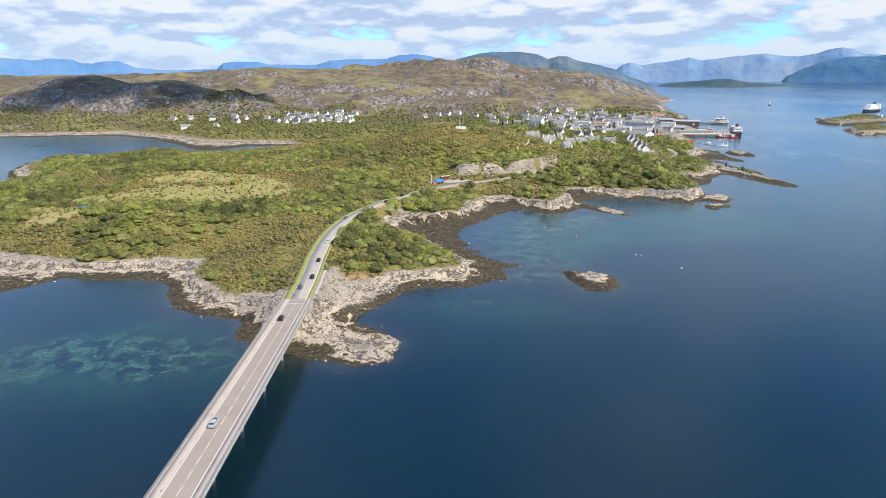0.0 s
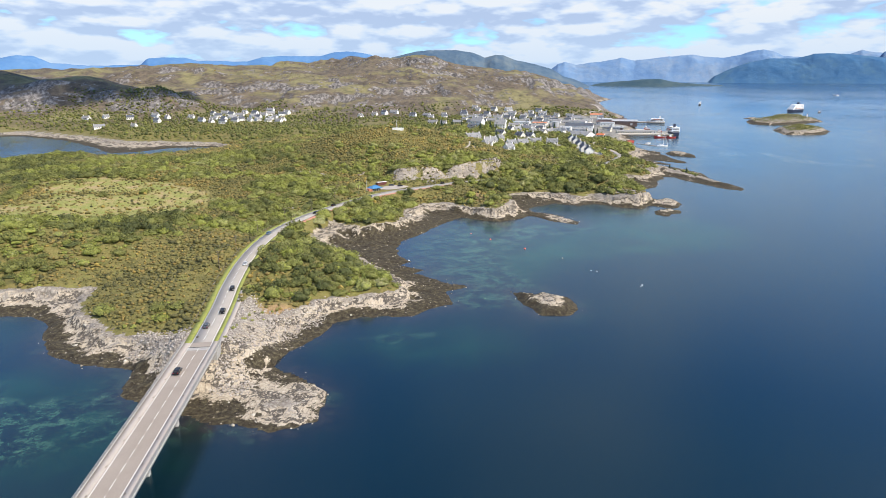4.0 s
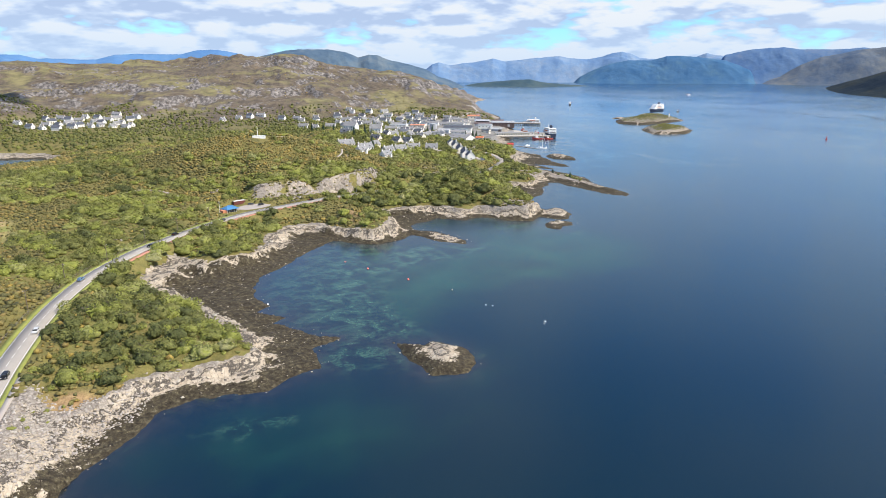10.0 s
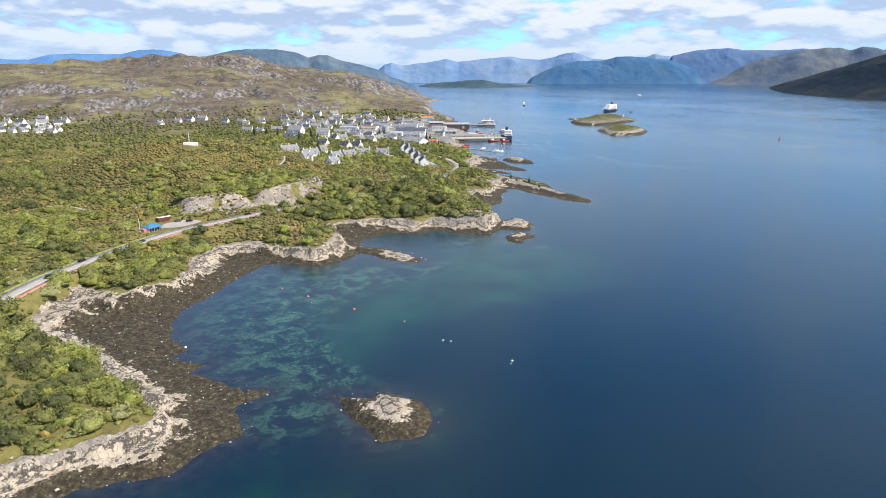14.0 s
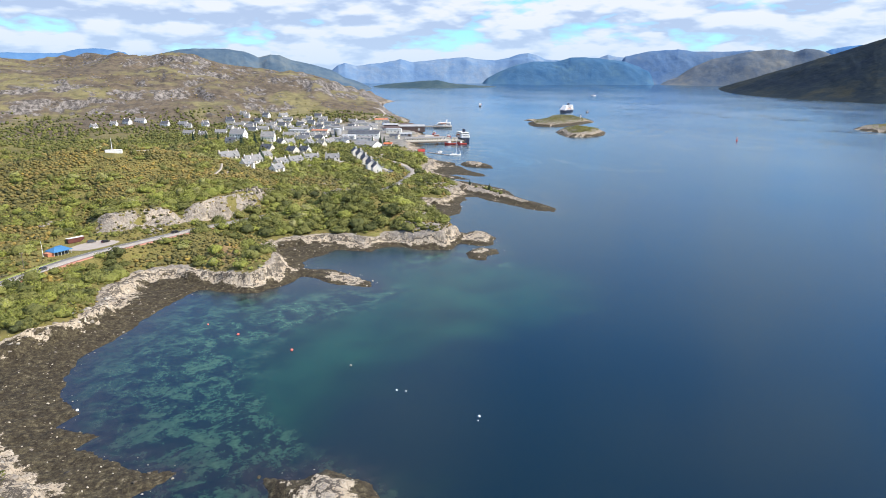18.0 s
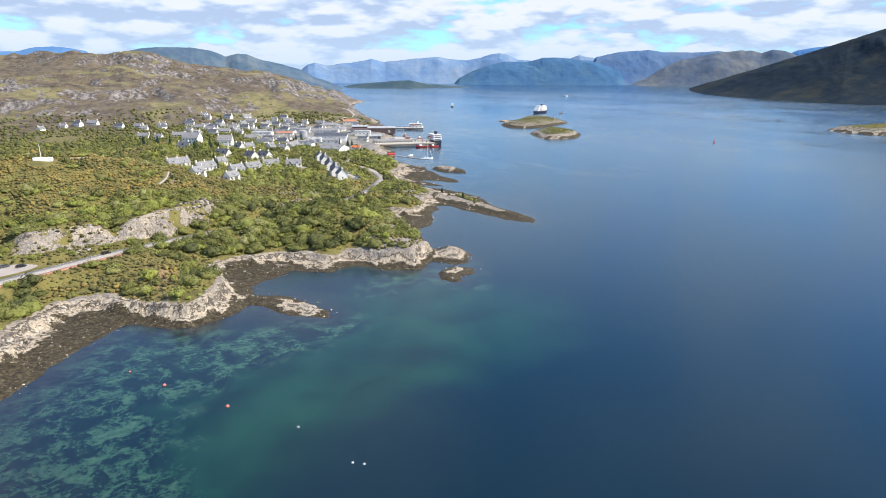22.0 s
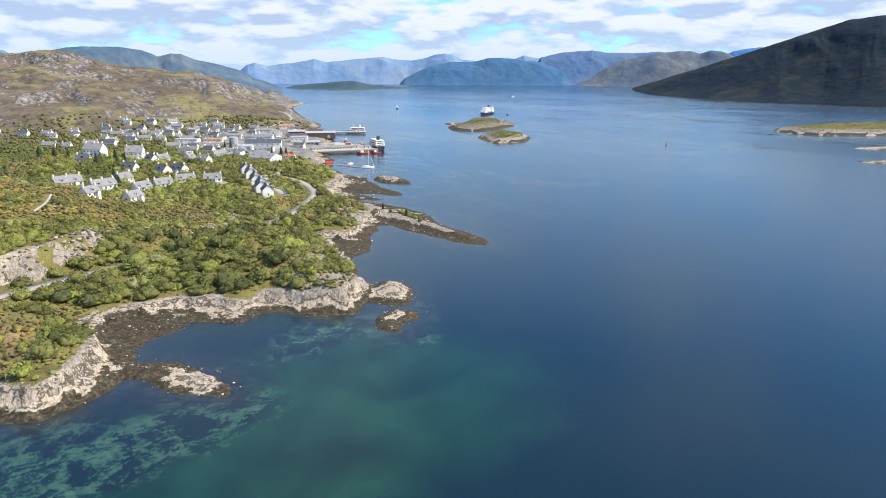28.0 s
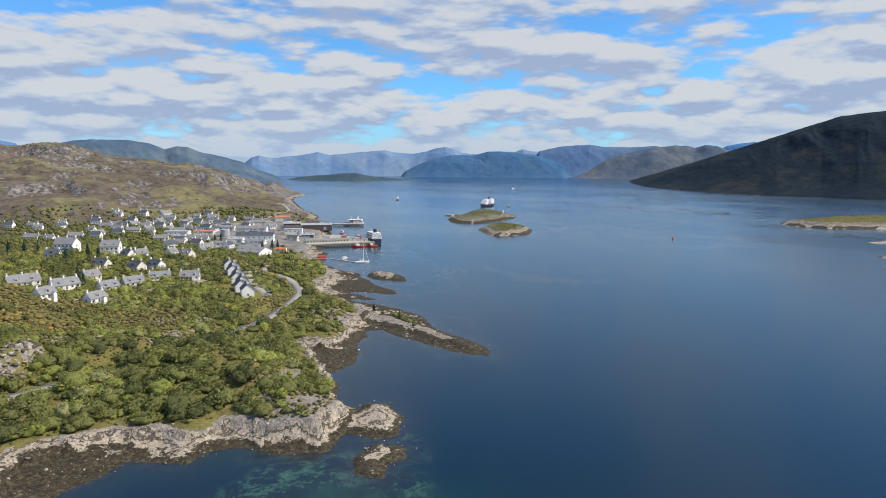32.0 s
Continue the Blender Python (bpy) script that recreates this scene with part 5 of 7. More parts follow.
    ob = new("verge_bushes", scatter_mesh("verge_bushes", bushes, np.column_stack([V, height_at(V[:, 0], V[:, 1]) - 0.1]), rng.uniform(0.7, 1.5, len(V)), M_WOOD, None, np.full(len(V), 0.62), True))
    tagged(ob, "bright green round bushes on the stony verge", "bushes", kind="stuff")
    return crowns, place[singles], np.clip(size[singles] * 1.15, 1.3, 4.2)


def dome(level, bulges, flat=0.9):
    """A crown like a heap of rounded boughs, about one unit in radius, its foot at zero."""
    v, f = ico(level)
    c = rng.normal(size=(bulges, 3))
    c[:, 2] = np.abs(c[:, 2]) * 0.9 + 0.05
    c /= np.linalg.norm(c, axis=1)[:, None]
    reach = rng.uniform(0.72, 1.12, bulges)
    near = np.max(reach[None] * (1 - 1.9 * (1 - v @ c.T)), axis=1)
    r = np.clip(near, 0.42, 1.12) + rng.uniform(-0.09, 0.09, len(v))
    v = v * r[:, None] * (1, rng.uniform(0.75, 1.1), 1)
    v[:, 2] = np.where(v[:, 2] < 0, v[:, 2] * 0.35, v[:, 2]) * flat + 0.1
    return v, f


def lump_crown():
    return join([dome(3, int(rng.integers(9, 16)), rng.uniform(0.75, 1.05)), sprays(150)])


def bush_crown():
    return join([dome(2, int(rng.integers(5, 8)), rng.uniform(0.7, 1.0)), sprays(24)])


def trunk_mesh(k):
    bm = bmesh.new()
    bend = Vector((rng.uniform(-0.15, 0.15), rng.uniform(-0.15, 0.15), 0.55))
    bm_tube(bm, (0, 0, -0.15), bend, 0.09, 0.055, 6)
    for j in range(4):
        a = 2 * math.pi * j / 4 + rng.uniform(-0.5, 0.5)
        bm_tube(bm, bend, bend + Vector((0.42 * math.cos(a), 0.42 * math.sin(a), 0.32)), 0.045, 0.015, 5)
    m = bpy.data.meshes.new("trunk")
    bm.to_mesh(m), bm.free(), m.materials.append(M_BARK)
    return m


def build_trees(crowns, places, sizes):
    kinds = [(mesh_of("crown", v, f, M_CROWN, False), trunk_mesh(k)) for k, (v, f) in enumerate(crowns)]
    for p, s in zip(places, sizes):
        cm, tm = kinds[rng.integers(len(kinds))]
        t = thing("tree", Matrix.LocRotScale(p, Euler((0, 0, rng.uniform(0, 6.28))), (s * rng.uniform(0.9, 1.1), s * rng.uniform(0.9, 1.1), s * rng.uniform(0.85, 1.1))),
                  "small wind-bent broadleaf tree in full leaf on the heath", "tree", "coastal scrub trees")
        for nm, m in (("trunk", tm), ("crown", cm)):
            o = new(nm, m)
            o.parent = t


def rock_template(level=1):
    v, f = ICO1 if level == 1 else ICO2
    v = v * (1 + rng.uniform(-0.22, 0.22, (len(v), 1)))
    for _ in range(10):                    # flat split faces
        n = rng.normal(size=3)
        n /= np.linalg.norm(n)
        over = np.maximum(v @ n - rng.uniform(0.35, 0.62), 0)
        v = v - over[:, None] * n
    v[:, 2] *= 0.7
    return v, f


def build_rocks():
    temps = [rock_template() for _ in range(10)]
    # boulder bank at the bridge end
    X, Y = scatter(-92, -22, 222, 300, 1.05)
    g, d = sample(g_green, X, Y), sample(g_shore, X, Y)
    t = np.clip(d / np.maximum(d - g, 1e-3), 0, 1)
    ok = (t > 0.28) & (g < 1.5) & (d > 2) & (np.abs(X - X0) > 6.2) & (np.hypot(X + 28, Y - 222) > 17)
    X, Y = X[ok], Y[ok]
    bank = thing("boulder_bank", pose(0, 0, 0), "bank of loose grey-pink boulders armouring the bridge end", "boulders")
    order = np.argsort(Y + 0.4 * np.abs(X + 55))
    near, rest = order[:280], order[280:]
    stones = [mesh_of("boulder", v, f, M_ROCK) for v, f in temps]
    for i in near:
        o = new("boulder", stones[rng.integers(len(stones))])
        o.parent = bank
        s = rng.uniform(0.35, 0.85)
        o.matrix_basis = Matrix.LocRotScale((X[i], Y[i], float(height_at(X[i], Y[i])) + 0.1 * s), Euler((rng.uniform(-0.5, 0.5), rng.uniform(-0.5, 0.5), rng.uniform(0, 6.28))), (s, s * rng.uniform(0.7, 1.1), s))
    o = new("rubble", scatter_mesh("rubble", temps, np.column_stack([X, Y, height_at(X, Y) + 0.05])[rest], rng.uniform(0.3, 0.85, len(rest)), M_RUBBLE))
    o.parent = bank
    tagged(o, kind="stuff")
    # loose pale and dark stones along the whole shore
    X, Y = scatter(-230, 345, 200, 780, 2.6)
    g, d = sample(g_green, X, Y), sample(g_shore, X, Y)
    t = np.clip(d / np.maximum(d - g, 1e-3), 0, 1)
    ok = (d > -2.0) & (g < 0) & (rng.uniform(size=len(X)) < np.where(t < 0.4, 0.42, 0.36))
    X, Y, t = X[ok], Y[ok], t[ok]
    size = rng.uniform(0.16, 0.5, len(X)) * np.where(rng.uniform(size=len(X)) < 0.08, 2.2, 1.0)
    o = new("shore_stones", scatter_mesh("shore_stones", temps, np.column_stack([X, Y, np.maximum(height_at(X, Y), -0.1) + 0.05]), size, M_STONES))
    tagged(o, "loose cream and grey stones strewn over the foreshore", "stones", kind="stuff")
    # ledges: angular slabs that break up the cliff and the cream shelf
    X, Y = scatter(-300, 345, 200, 760, 2.3)
    g, d = sample(g_green, X, Y), sample(g_shore, X, Y)
    t = np.clip(d / np.maximum(d - g, 1e-3), 0, 1)
    ok = (d > 1) & (g < 1.0) & (((t > 0.72) & (rng.uniform(size=len(X)) < 0.5)) | ((t > 0.36) & (rng.uniform(size=len(X)) < 0.10)))
    ok &= np.abs(X - X0) > 9
    X, Y, t = X[ok], Y[ok], t[ok]
    size = rng.uniform(0.6, 1.7, len(X))
    o = new("ledges", scatter_mesh("ledges", temps, np.column_stack([X, Y, height_at(X, Y) - 0.25]), size, M_LEDGE, rng.uniform(0.35, 0.9, len(X))))
    tagged(o, "broken grey rock ledges above the shore", "rocks", kind="stuff")


def build_outcrops():
    """Grey outcrops that break through the heath."""
    temps = [rock_template() for _ in range(8)]
    spots = ((168, 632, 9), (176, 641, 9), (188, 660, 10), (197, 673, 9), (192, 692, 7), (171, 665, 6), (139, 646, 7), (102, 612, 10), (104, 601, 7), (120, 640, 6), (90, 660, 6), (40, 560, 5), (-12, 590, 6), (-60, 470, 5), (22, 470, 6), (10, 452, 5), (-18, 312, 3), (-6, 356, 3))
    pts, sz = [], []
    for cx, cy, r in spots:
        n = int(r * r * 0.55)
        a, q = rng.uniform(0, 6.28, n), r * np.sqrt(rng.uniform(0, 1, n))
        u, v = 1.35 * q * np.cos(a), 0.55 * q * np.sin(a)
        pts.append(np.column_stack([cx + 0.77 * u - 0.64 * v, cy + 0.64 * u + 0.77 * v]))
        sz.append(rng.uniform(0.7, 2.1, n))
    P, S = np.concatenate(pts), np.concatenate(sz)
    ok = clear_of(P[:, 0], P[:, 1], 7.0)
    P, S = P[ok], S[ok]
    o = new("outcrops", scatter_mesh("outcrops", temps, np.column_stack([P, height_at(P[:, 0], P[:, 1]) + 0.25]), S, M_LEDGE, rng.uniform(0.5, 1.1, len(P))))
    tagged(o, "grey rock outcrops breaking through the heath", "rocks", kind="stuff")


def stone_paint(name, tones):
    p = Paint(name)
    f = p.math("ADD", p.math("MULTIPLY", p.island(), 0.7), p.math("MULTIPLY", p.noise(0.7, 5, 0.7), 0.42))
    p.relief(p.noise(0.35, 4, 0.7), 0.12)
    return p.done(p.ramp(f, [(0.15 + 0.75 * k / (len(tones) - 1), c) for k, c in enumerate(tones)]), 0.9, 0, 0.2)


M_STONES = stone_paint("loose_stones", [(0.045, 0.037, 0.027), (0.13, 0.11, 0.085), (0.26, 0.225, 0.18), (0.40, 0.355, 0.285), (0.58, 0.525, 0.43)])
M_RUBBLE = stone_paint("bank_rubble", [(0.22, 0.19, 0.165), (0.30, 0.265, 0.23), (0.37, 0.33, 0.29), (0.45, 0.41, 0.36)])
M_LEDGE = stone_paint("ledge_stone", [(0.075, 0.063, 0.052), (0.17, 0.148, 0.122), (0.29, 0.258, 0.215), (0.45, 0.41, 0.345)])

# ---- the village ----
def wall_paint(name, dark, light):
    return surface(name, dark, light, 0.8, 0.85, 0, 3.0)


M_WHITE = wall_paint("white_harling", (0.76, 0.74, 0.69), (0.88, 0.86, 0.82))
M_CREAM = wall_paint("cream_harling", (0.62, 0.57, 0.47), (0.78, 0.73, 0.62))
M_GREYROOF = surface("grey_tiles", (0.18, 0.18, 0.186), (0.31, 0.307, 0.305), 0.5, 0.9, 0, 2.0, 0.02, False, 0.15)
M_SLATE = surface("blue_slate", (0.060, 0.068, 0.085), (0.13, 0.14, 0.165), 0.4, 0.85, 0, 2.0, 0.02, False, 0.2)
M_GLASS = surface("window_glass", (0.02, 0.025, 0.03), (0.05, 0.06, 0.07), 1.0, 0.12, 0, 3.0)
M_FRAME = surface("white_window_frame", (0.72, 0.72, 0.70), (0.82, 0.82, 0.80), 0.5, 0.5)
M_DOOR = surface("dark_door_paint", (0.06, 0.05, 0.05), (0.16, 0.07, 0.05), 0.5, 0.5)
M_BROWNSHED = surface("brown_cladding", (0.075, 0.05, 0.045), (0.14, 0.10, 0.09), 0.6, 0.7, 0, 4)
M_GREYSHED = surface("grey_cladding", (0.30, 0.31, 0.32), (0.46, 0.47, 0.48), 0.6, 0.6, 0, 4)
M_ORANGE = surface("orange_roof", (0.50, 0.13, 0.05), (0.64, 0.22, 0.10), 0.4, 0.7)
M_BRICK = surface("orange_brick", (0.42, 0.15, 0.08), (0.56, 0.25, 0.14), 0.3, 0.85)
M_BLUEROOF = surface("blue_roof", (0.035, 0.14, 0.30), (0.07, 0.22, 0.42), 0.4, 0.5)
M_TIMBER = surface("weathered_timber", (0.10, 0.08, 0.06), (0.22, 0.18, 0.14), 0.3, 0.85)
M_QUAY = surface("quay_concrete", (0.32, 0.29, 0.25), (0.48, 0.45, 0.39), 0.8, 0.9, 0, 6)


def roof_bm(L, W, h, rise, over=0.45, thick=0.22, hip=0.0):
    """A pitched roof with thickness; hip draws the ridge in at both ends."""
    bm = bmesh.new()
    x, y, r = L / 2 + over, W / 2 + over, L / 2 + over - hip
    low = h - over * rise / (W / 2)
    rows = []
    for dz in (0, thick):
        rows.append([bm.verts.new(c) for c in ((-x, -y, low + dz), (x, -y, low + dz), (x, y, low + dz), (-x, y, low + dz), (-r, 0, h + rise + dz), (r, 0, h + rise + dz))])
    a, b = rows
    for f in ((0, 1, 5, 4), (2, 3, 4, 5)):
        bm.faces.new([b[k] for k in f]), bm.faces.new([a[k] for k in f][::-1])
    if hip:
        for f in ((1, 2, 5), (3, 0, 4)):
            bm.faces.new([b[k] for k in f]), bm.faces.new([a[k] for k in f][::-1])
        edges = [(0, 1), (1, 2), (2, 3), (3, 0)]
    else:
        edges = [(0, 1), (1, 5), (5, 2), (2, 3), (3, 4), (4, 0)]
    for i, j in edges:
        bm.faces.new([a[i], a[j], b[j], b[i]])
    return bm


def wall_bm(L, W, h, rise, gable=True, foot=2.5):
    bm = bmesh.new()
    x, y = L / 2, W / 2
    lo = [bm.verts.new(c) for c in ((-x, -y, -foot), (x, -y, -foot), (x, y, -foot), (-x, y, -foot))]
    hi = [bm.verts.new(c) for c in ((-x, -y, h), (x, -y, h), (x, y, h), (-x, y, h))]
    bm.faces.new(lo[::-1])
    if gable:
        e, w = bm.verts.new((x, 0, h + rise)), bm.verts.new((-x, 0, h + rise))
        bm.faces.new([lo[0], lo[1], hi[1], hi[0]]), bm.faces.new([lo[2], lo[3], hi[3], hi[2]])
        bm.faces.new([lo[1], lo[2], hi[2], e, hi[1]]), bm.faces.new([lo[3], lo[0], hi[0], w, hi[3]])
        bm.faces.new([hi[0], hi[1], e, w]), bm.faces.new([hi[2], hi[3], w, e])
    else:
        for k in range(4):
            bm.faces.new([lo[k], lo[(k + 1) % 4], hi[(k + 1) % 4], hi[k]])
        bm.faces.new(hi)
    return bm


def window_on(parent, x, y, z, w, h, side, fine):
    """A window proud of a wall that faces side: 0 front (-y), 1 right, 2 back, 3 left."""
    turn = (0, math.pi / 2, math.pi, -math.pi / 2)[side]
    at = Matrix.Translation((x, y, z)) @ Matrix.Rotation(turn, 4, "Z")
    bm = bmesh.new()
    if fine:
        bm_box(bm, (w + 0.24, 0.10, h + 0.24), (0, 0, -0.12))
        fr = part("window", bm, M_FRAME, parent, "white window frame", at)
        bm = bmesh.new()
        for s in (-1, 1):
            bm_box(bm, (w / 2 - 0.05, 0.06, h), (s * (w / 4 + 0.01), -0.05, 0))
        part("pane", bm, M_GLASS, fr, "dark reflecting glass")
    else:
        bm_box(bm, (w, 0.10, h))
        part("window", bm, M_GLASS, parent, "", at)


def house(name, m, L, W, h, roof, wall, label, category="house", group="", dormers=0, chimneys=2, fine=True, rise=None, hip=0.0, porch=False):
    ob = thing(name, m, label, category, group)
    rise = W * 0.47 if rise is None else rise
    part("wall", wall_bm(L, W, h, rise, hip == 0), wall, ob)
    part("roof", roof_bm(L, W, h, rise, hip=hip), roof, ob, "grey tiled roof" if roof is M_GREYROOF else "")
    for k in range(chimneys):
        cx = (-L / 2 + 0.6, L / 2 - 0.6, 0)[k % 3]
        bm = bmesh.new()
        bm_box(bm, (0.8, 1.3, 1.9), (cx, 0, h + rise - 0.6))
        bm_box(bm, (1.0, 1.5, 0.18), (cx, 0, h + rise + 1.2))
        ch = part("chimney", bm, wall, ob)
        for s in (-0.35, 0.35):
            bm = bmesh.new()
            bm_tube(bm, (cx, s, h + rise + 1.35), (cx, s, h + rise + 1.8), 0.16, 0.13, 6)
            part("chimney_pot", bm, M_BRICK, ch)
    floors = max(1, int(h / 2.6))
    n = max(2, int(L / 3.2))
    for fl in range(floors):
        z = 0.9 + fl * 2.6
        for k in range(n):
            x = -L / 2 + L * (k + 0.5) / n
            if fl == 0 and k == n // 2:
                box_part("door", (1.0, 0.14, 2.05), (x, -W / 2, 0), M_DOOR, ob)
            else:
                window_on(ob, x, -W / 2, z, 1.2, 1.25, 0, fine)
        for s, side in ((-1, 3), (1, 1)):
            window_on(ob, s * L / 2, 0.0, z, 1.1, 1.25, side, fine)
    for k in range(dormers):
        x = -L / 2 + L * (k + 0.5) / dormers
        bm = bmesh.new()
        bm_box(bm, (1.7, 2.2, 1.5), (x, -W / 4 - 0.2, h + 0.45))
        d = part("dormer", bm, M_SLATE if roof is M_SLATE else M_FRAME, ob)
        bm = bmesh.new()
        bm_box(bm, (1.25, 0.08, 0.85), (x, -W / 4 - 1.32, h + 0.85))
        part("pane", bm, M_GLASS, d)
        bm = bmesh.new()
        bm_box(bm, (2.0, 2.5, 0.14), (x, -W / 4 - 0.2, h + 1.95))
        part("dormer_roof", bm, roof, d)
    if porch:
        bm = wall_bm(2.4, 2.0, 2.3, 0.9)
        part("porch", bm, wall, ob, at=pose(L * 0.22, -W / 2 - 0.9, 0, 0, 0, 90))
        part("porch_roof", roof_bm(2.2, 2.4, 2.3, 0.9, 0.2, 0.12), roof, ob, at=pose(L * 0.22, -W / 2 - 0.9, 0, 0, 0, 90))
    return ob


def stand(x, y, turn, sink=0.0):
    return pose(x, y, float(height_at(x, y)) + 0.1 - sink, 0, 0, turn)


# x, y, turn, length, width, wall height, roof (0 grey, 1 slate)
HOUSES_UPPER = [
    (104, 738, 20, 17, 8.5, 2.9, 0), (125, 747, 22, 16, 8.5, 3.0, 0), (115, 709, 38, 10, 7.5, 2.7, 0), (141, 778, 34, 11, 8, 3.0, 0), (140, 714, 36, 11, 7.5, 2.8, 0), (149, 745, 28, 12, 8, 2.9, 0),
    (165, 759, 18, 13, 8, 2.8, 0), (184, 776, -2, 14, 7.5, 2.5, 0), (204, 773, -18, 13, 8, 2.6, 0), (130, 872, -38, 16, 10, 8.6, 0), (161, 875, -22, 14, 10, 6.4, 0),
]
HOUSES_STREET = [
    (120, 855, -22, 10, 7.5, 2.8, 1), (150, 817, -46, 12, 8, 2.9, 1), (172, 862, -58, 9, 8, 3.0, 1), (182, 868, 20, 10, 8, 3.0, 0), (173, 808, -60, 11, 8.5, 3.6, 1), (187, 816, -58, 12, 8.5, 3.0, 1),
    (210, 897, 40, 9, 8, 2.9, 0), (223, 895, -58, 12, 8, 3.0, 0), (248, 963, 58, 9, 7, 2.9, 0),
]
# smaller white houses farther back: x, y
COTTAGES = [
    (103, 1305), (130, 1307), (98, 1198), (116, 1185), (174, 1339), (184, 1299), (207, 1376), (243, 1383), (261, 1352), (233, 1252),
    (254, 1295), (293, 1329), (334, 1342), (314, 1331), (170, 1215), (295, 1218), (337, 1341), (350, 1322), (369, 1347), (373, 1273),
    (406, 1325), (404, 1245), (448, 1303), (397, 1348), (-36, 1323), (12, 1352), (32, 1365), (-8, 1345), (69, 1333), (97, 1329),
    (132, 1332), (174, 1348),
]
COTTAGES_BAY = [
    (-545, 1300), (-513, 1308), (-467, 1301), (-428, 1324), (-400, 1306), (-406, 1264), (-477, 1187), (-359, 1316), (-328, 1359), (-309, 1376),
    (-306, 1251), (-281, 1232), (-275, 1353), (-239, 1262), (-232, 1311), (-218, 1363), (-205, 1257), (-193, 1348), (-186, 1370), (-423, 1196),
    (-314, 1338), (-285, 1323), (-269, 1372), (-247, 1359), (-228, 1346), (-202, 1319), (-264, 1253),
]
ROOFS = (M_GREYROOF, M_SLATE)
for k, (x, y, turn, L, W, h, r) in enumerate(HOUSES_UPPER + HOUSES_STREET):
    HOUSE_SPOTS.append((x, y, L * 0.55 + 1.5))
    HOUSE_SPOTS.append((x + 6 * math.sin(radians(turn)), y - 6 * math.cos(radians(turn)), 4.5))
    tall = h > 7
    house("apartment_block" if tall else "house", stand(x, y, turn), L, W, h, ROOFS[r], M_CREAM if k % 3 == 0 and not tall else M_WHITE,
          ("tall white harled block with grey pitched roof" if tall else "white harled house with grey tiled roof and dormers" if r == 0 else "white harled house with dark slate roof"),
          "apartments" if tall else "house", "village houses", dormers=0 if tall else max(1, int(L / 6)), chimneys=2 if L < 16 else 3, porch=(k % 2 == 0 and not tall))
# the stepped terrace above the shore road
row_a, row_b = np.array((247.0, 838.0)), np.array((228.5, 713.0))
for k in range(8):
    x, y = row_a + (row_b - row_a) * (k + 0.5) / 8
    HOUSE_SPOTS.append((x, y, 11)), HOUSE_SPOTS.append((x + 8, y, 8))
    house("terraced_house", stand(x + (1.6 if k % 2 else -1.0), y, 81.6), 10.6, 8.2, 5.0, M_SLATE, M_WHITE, "white terraced house stepping down the slope, dark slate roof", "house", "stepped terrace", dormers=1, chimneys=1)
# cottages farther off: three kinds, copied
kinds = [house("cottage", pose(0, 0, -400), L, W, h, r, M_WHITE, label, "house", "cottages farther off", dormers=dm, chimneys=2, fine=False)
         for L, W, h, r, label, dm in ((11, 7.5, 2.9, M_GREYROOF, "small white cottage with grey roof among trees", 2), (13, 8, 4.2, M_SLATE, "white two-storey house with slate roof among trees", 0), (17, 8, 2.7, M_GREYROOF, "long low white bungalow with grey roof", 0))]
extra = []
r2 = np.random.default_rng(5)
for x0, x1, y0, y1, n in ((195, 380, 1235, 1395, 26), (225, 300, 1000, 1150, 12), (-330, -180, 1240, 1385, 12), (140, 240, 1180, 1260, 6)):
    tries = 0
    while n and tries < 400:
        tries += 1
        x, y = r2.uniform(x0, x1), r2.uniform(y0, y1)
        if all((x - a) ** 2 + (y - b) ** 2 > 19 ** 2 for a, b in COTTAGES + COTTAGES_BAY + extra):
            extra.append((x, y))
            n -= 1
spots = COTTAGES + COTTAGES_BAY + extra
for k, (x, y) in enumerate(spots):
    HOUSE_SPOTS.append((x, y, 8)), HOUSE_SPOTS.append((x + 3, y - 8, 5))
    src, at = kinds[k % 3], stand(x, y, -32 + r2.choice((0, 0, 12, -14, 58, 84)))
    if k < 3:
        src.matrix_basis = at
    else:
        copy_thing(src, at)


def shed(name, x, y, turn, L, W, h, wall, roof, label, rise=2.0, group="harbour sheds"):
    """A large building with strip windows and a wide door."""
    HOUSE_SPOTS.append((x, y, max(L, W) * 0.6 + 3))
    ob = thing(name, stand(x, y, turn), label, "building", group)
    part("wall", wall_bm(L, W, h, rise), wall, ob)
    part("roof", roof_bm(L, W, h, rise, 0.5, 0.3), roof, ob)
    box_part("roller_door", (4.0, 0.2, min(4.0, h - 0.6)), (L * 0.28, -W / 2, 0), M_GREYSHED if wall is not M_GREYSHED else M_BROWNSHED, ob)
    for k in range(max(2, int(L / 6))):
        window_on(ob, -L / 2 + L * (k + 0.5) / max(2, int(L / 6)) - 0.8, -W / 2, h * 0.5, 1.8, 1.1, 0, False)
    for k in range(3):
        window_on(ob, L / 2, -W / 2 + W * (k + 0.5) / 3, h * 0.4, 1.4, 1.2, 1, False)
    for k in range(max(2, int(L / 9))):
        bm = bmesh.new()
        bm_box(bm, (1.4, 0.9, 0.16), (0, 0, 0))
        part("rooflight", bm, M_GLASS, ob, at=Matrix.Translation((-L / 2 + L * (k + 0.5) / max(2, int(L / 9)), -W / 4, h + rise / 2 + 0.33)) @ Matrix.Rotation(math.atan2(rise, W / 2), 4, "X"))
    return ob


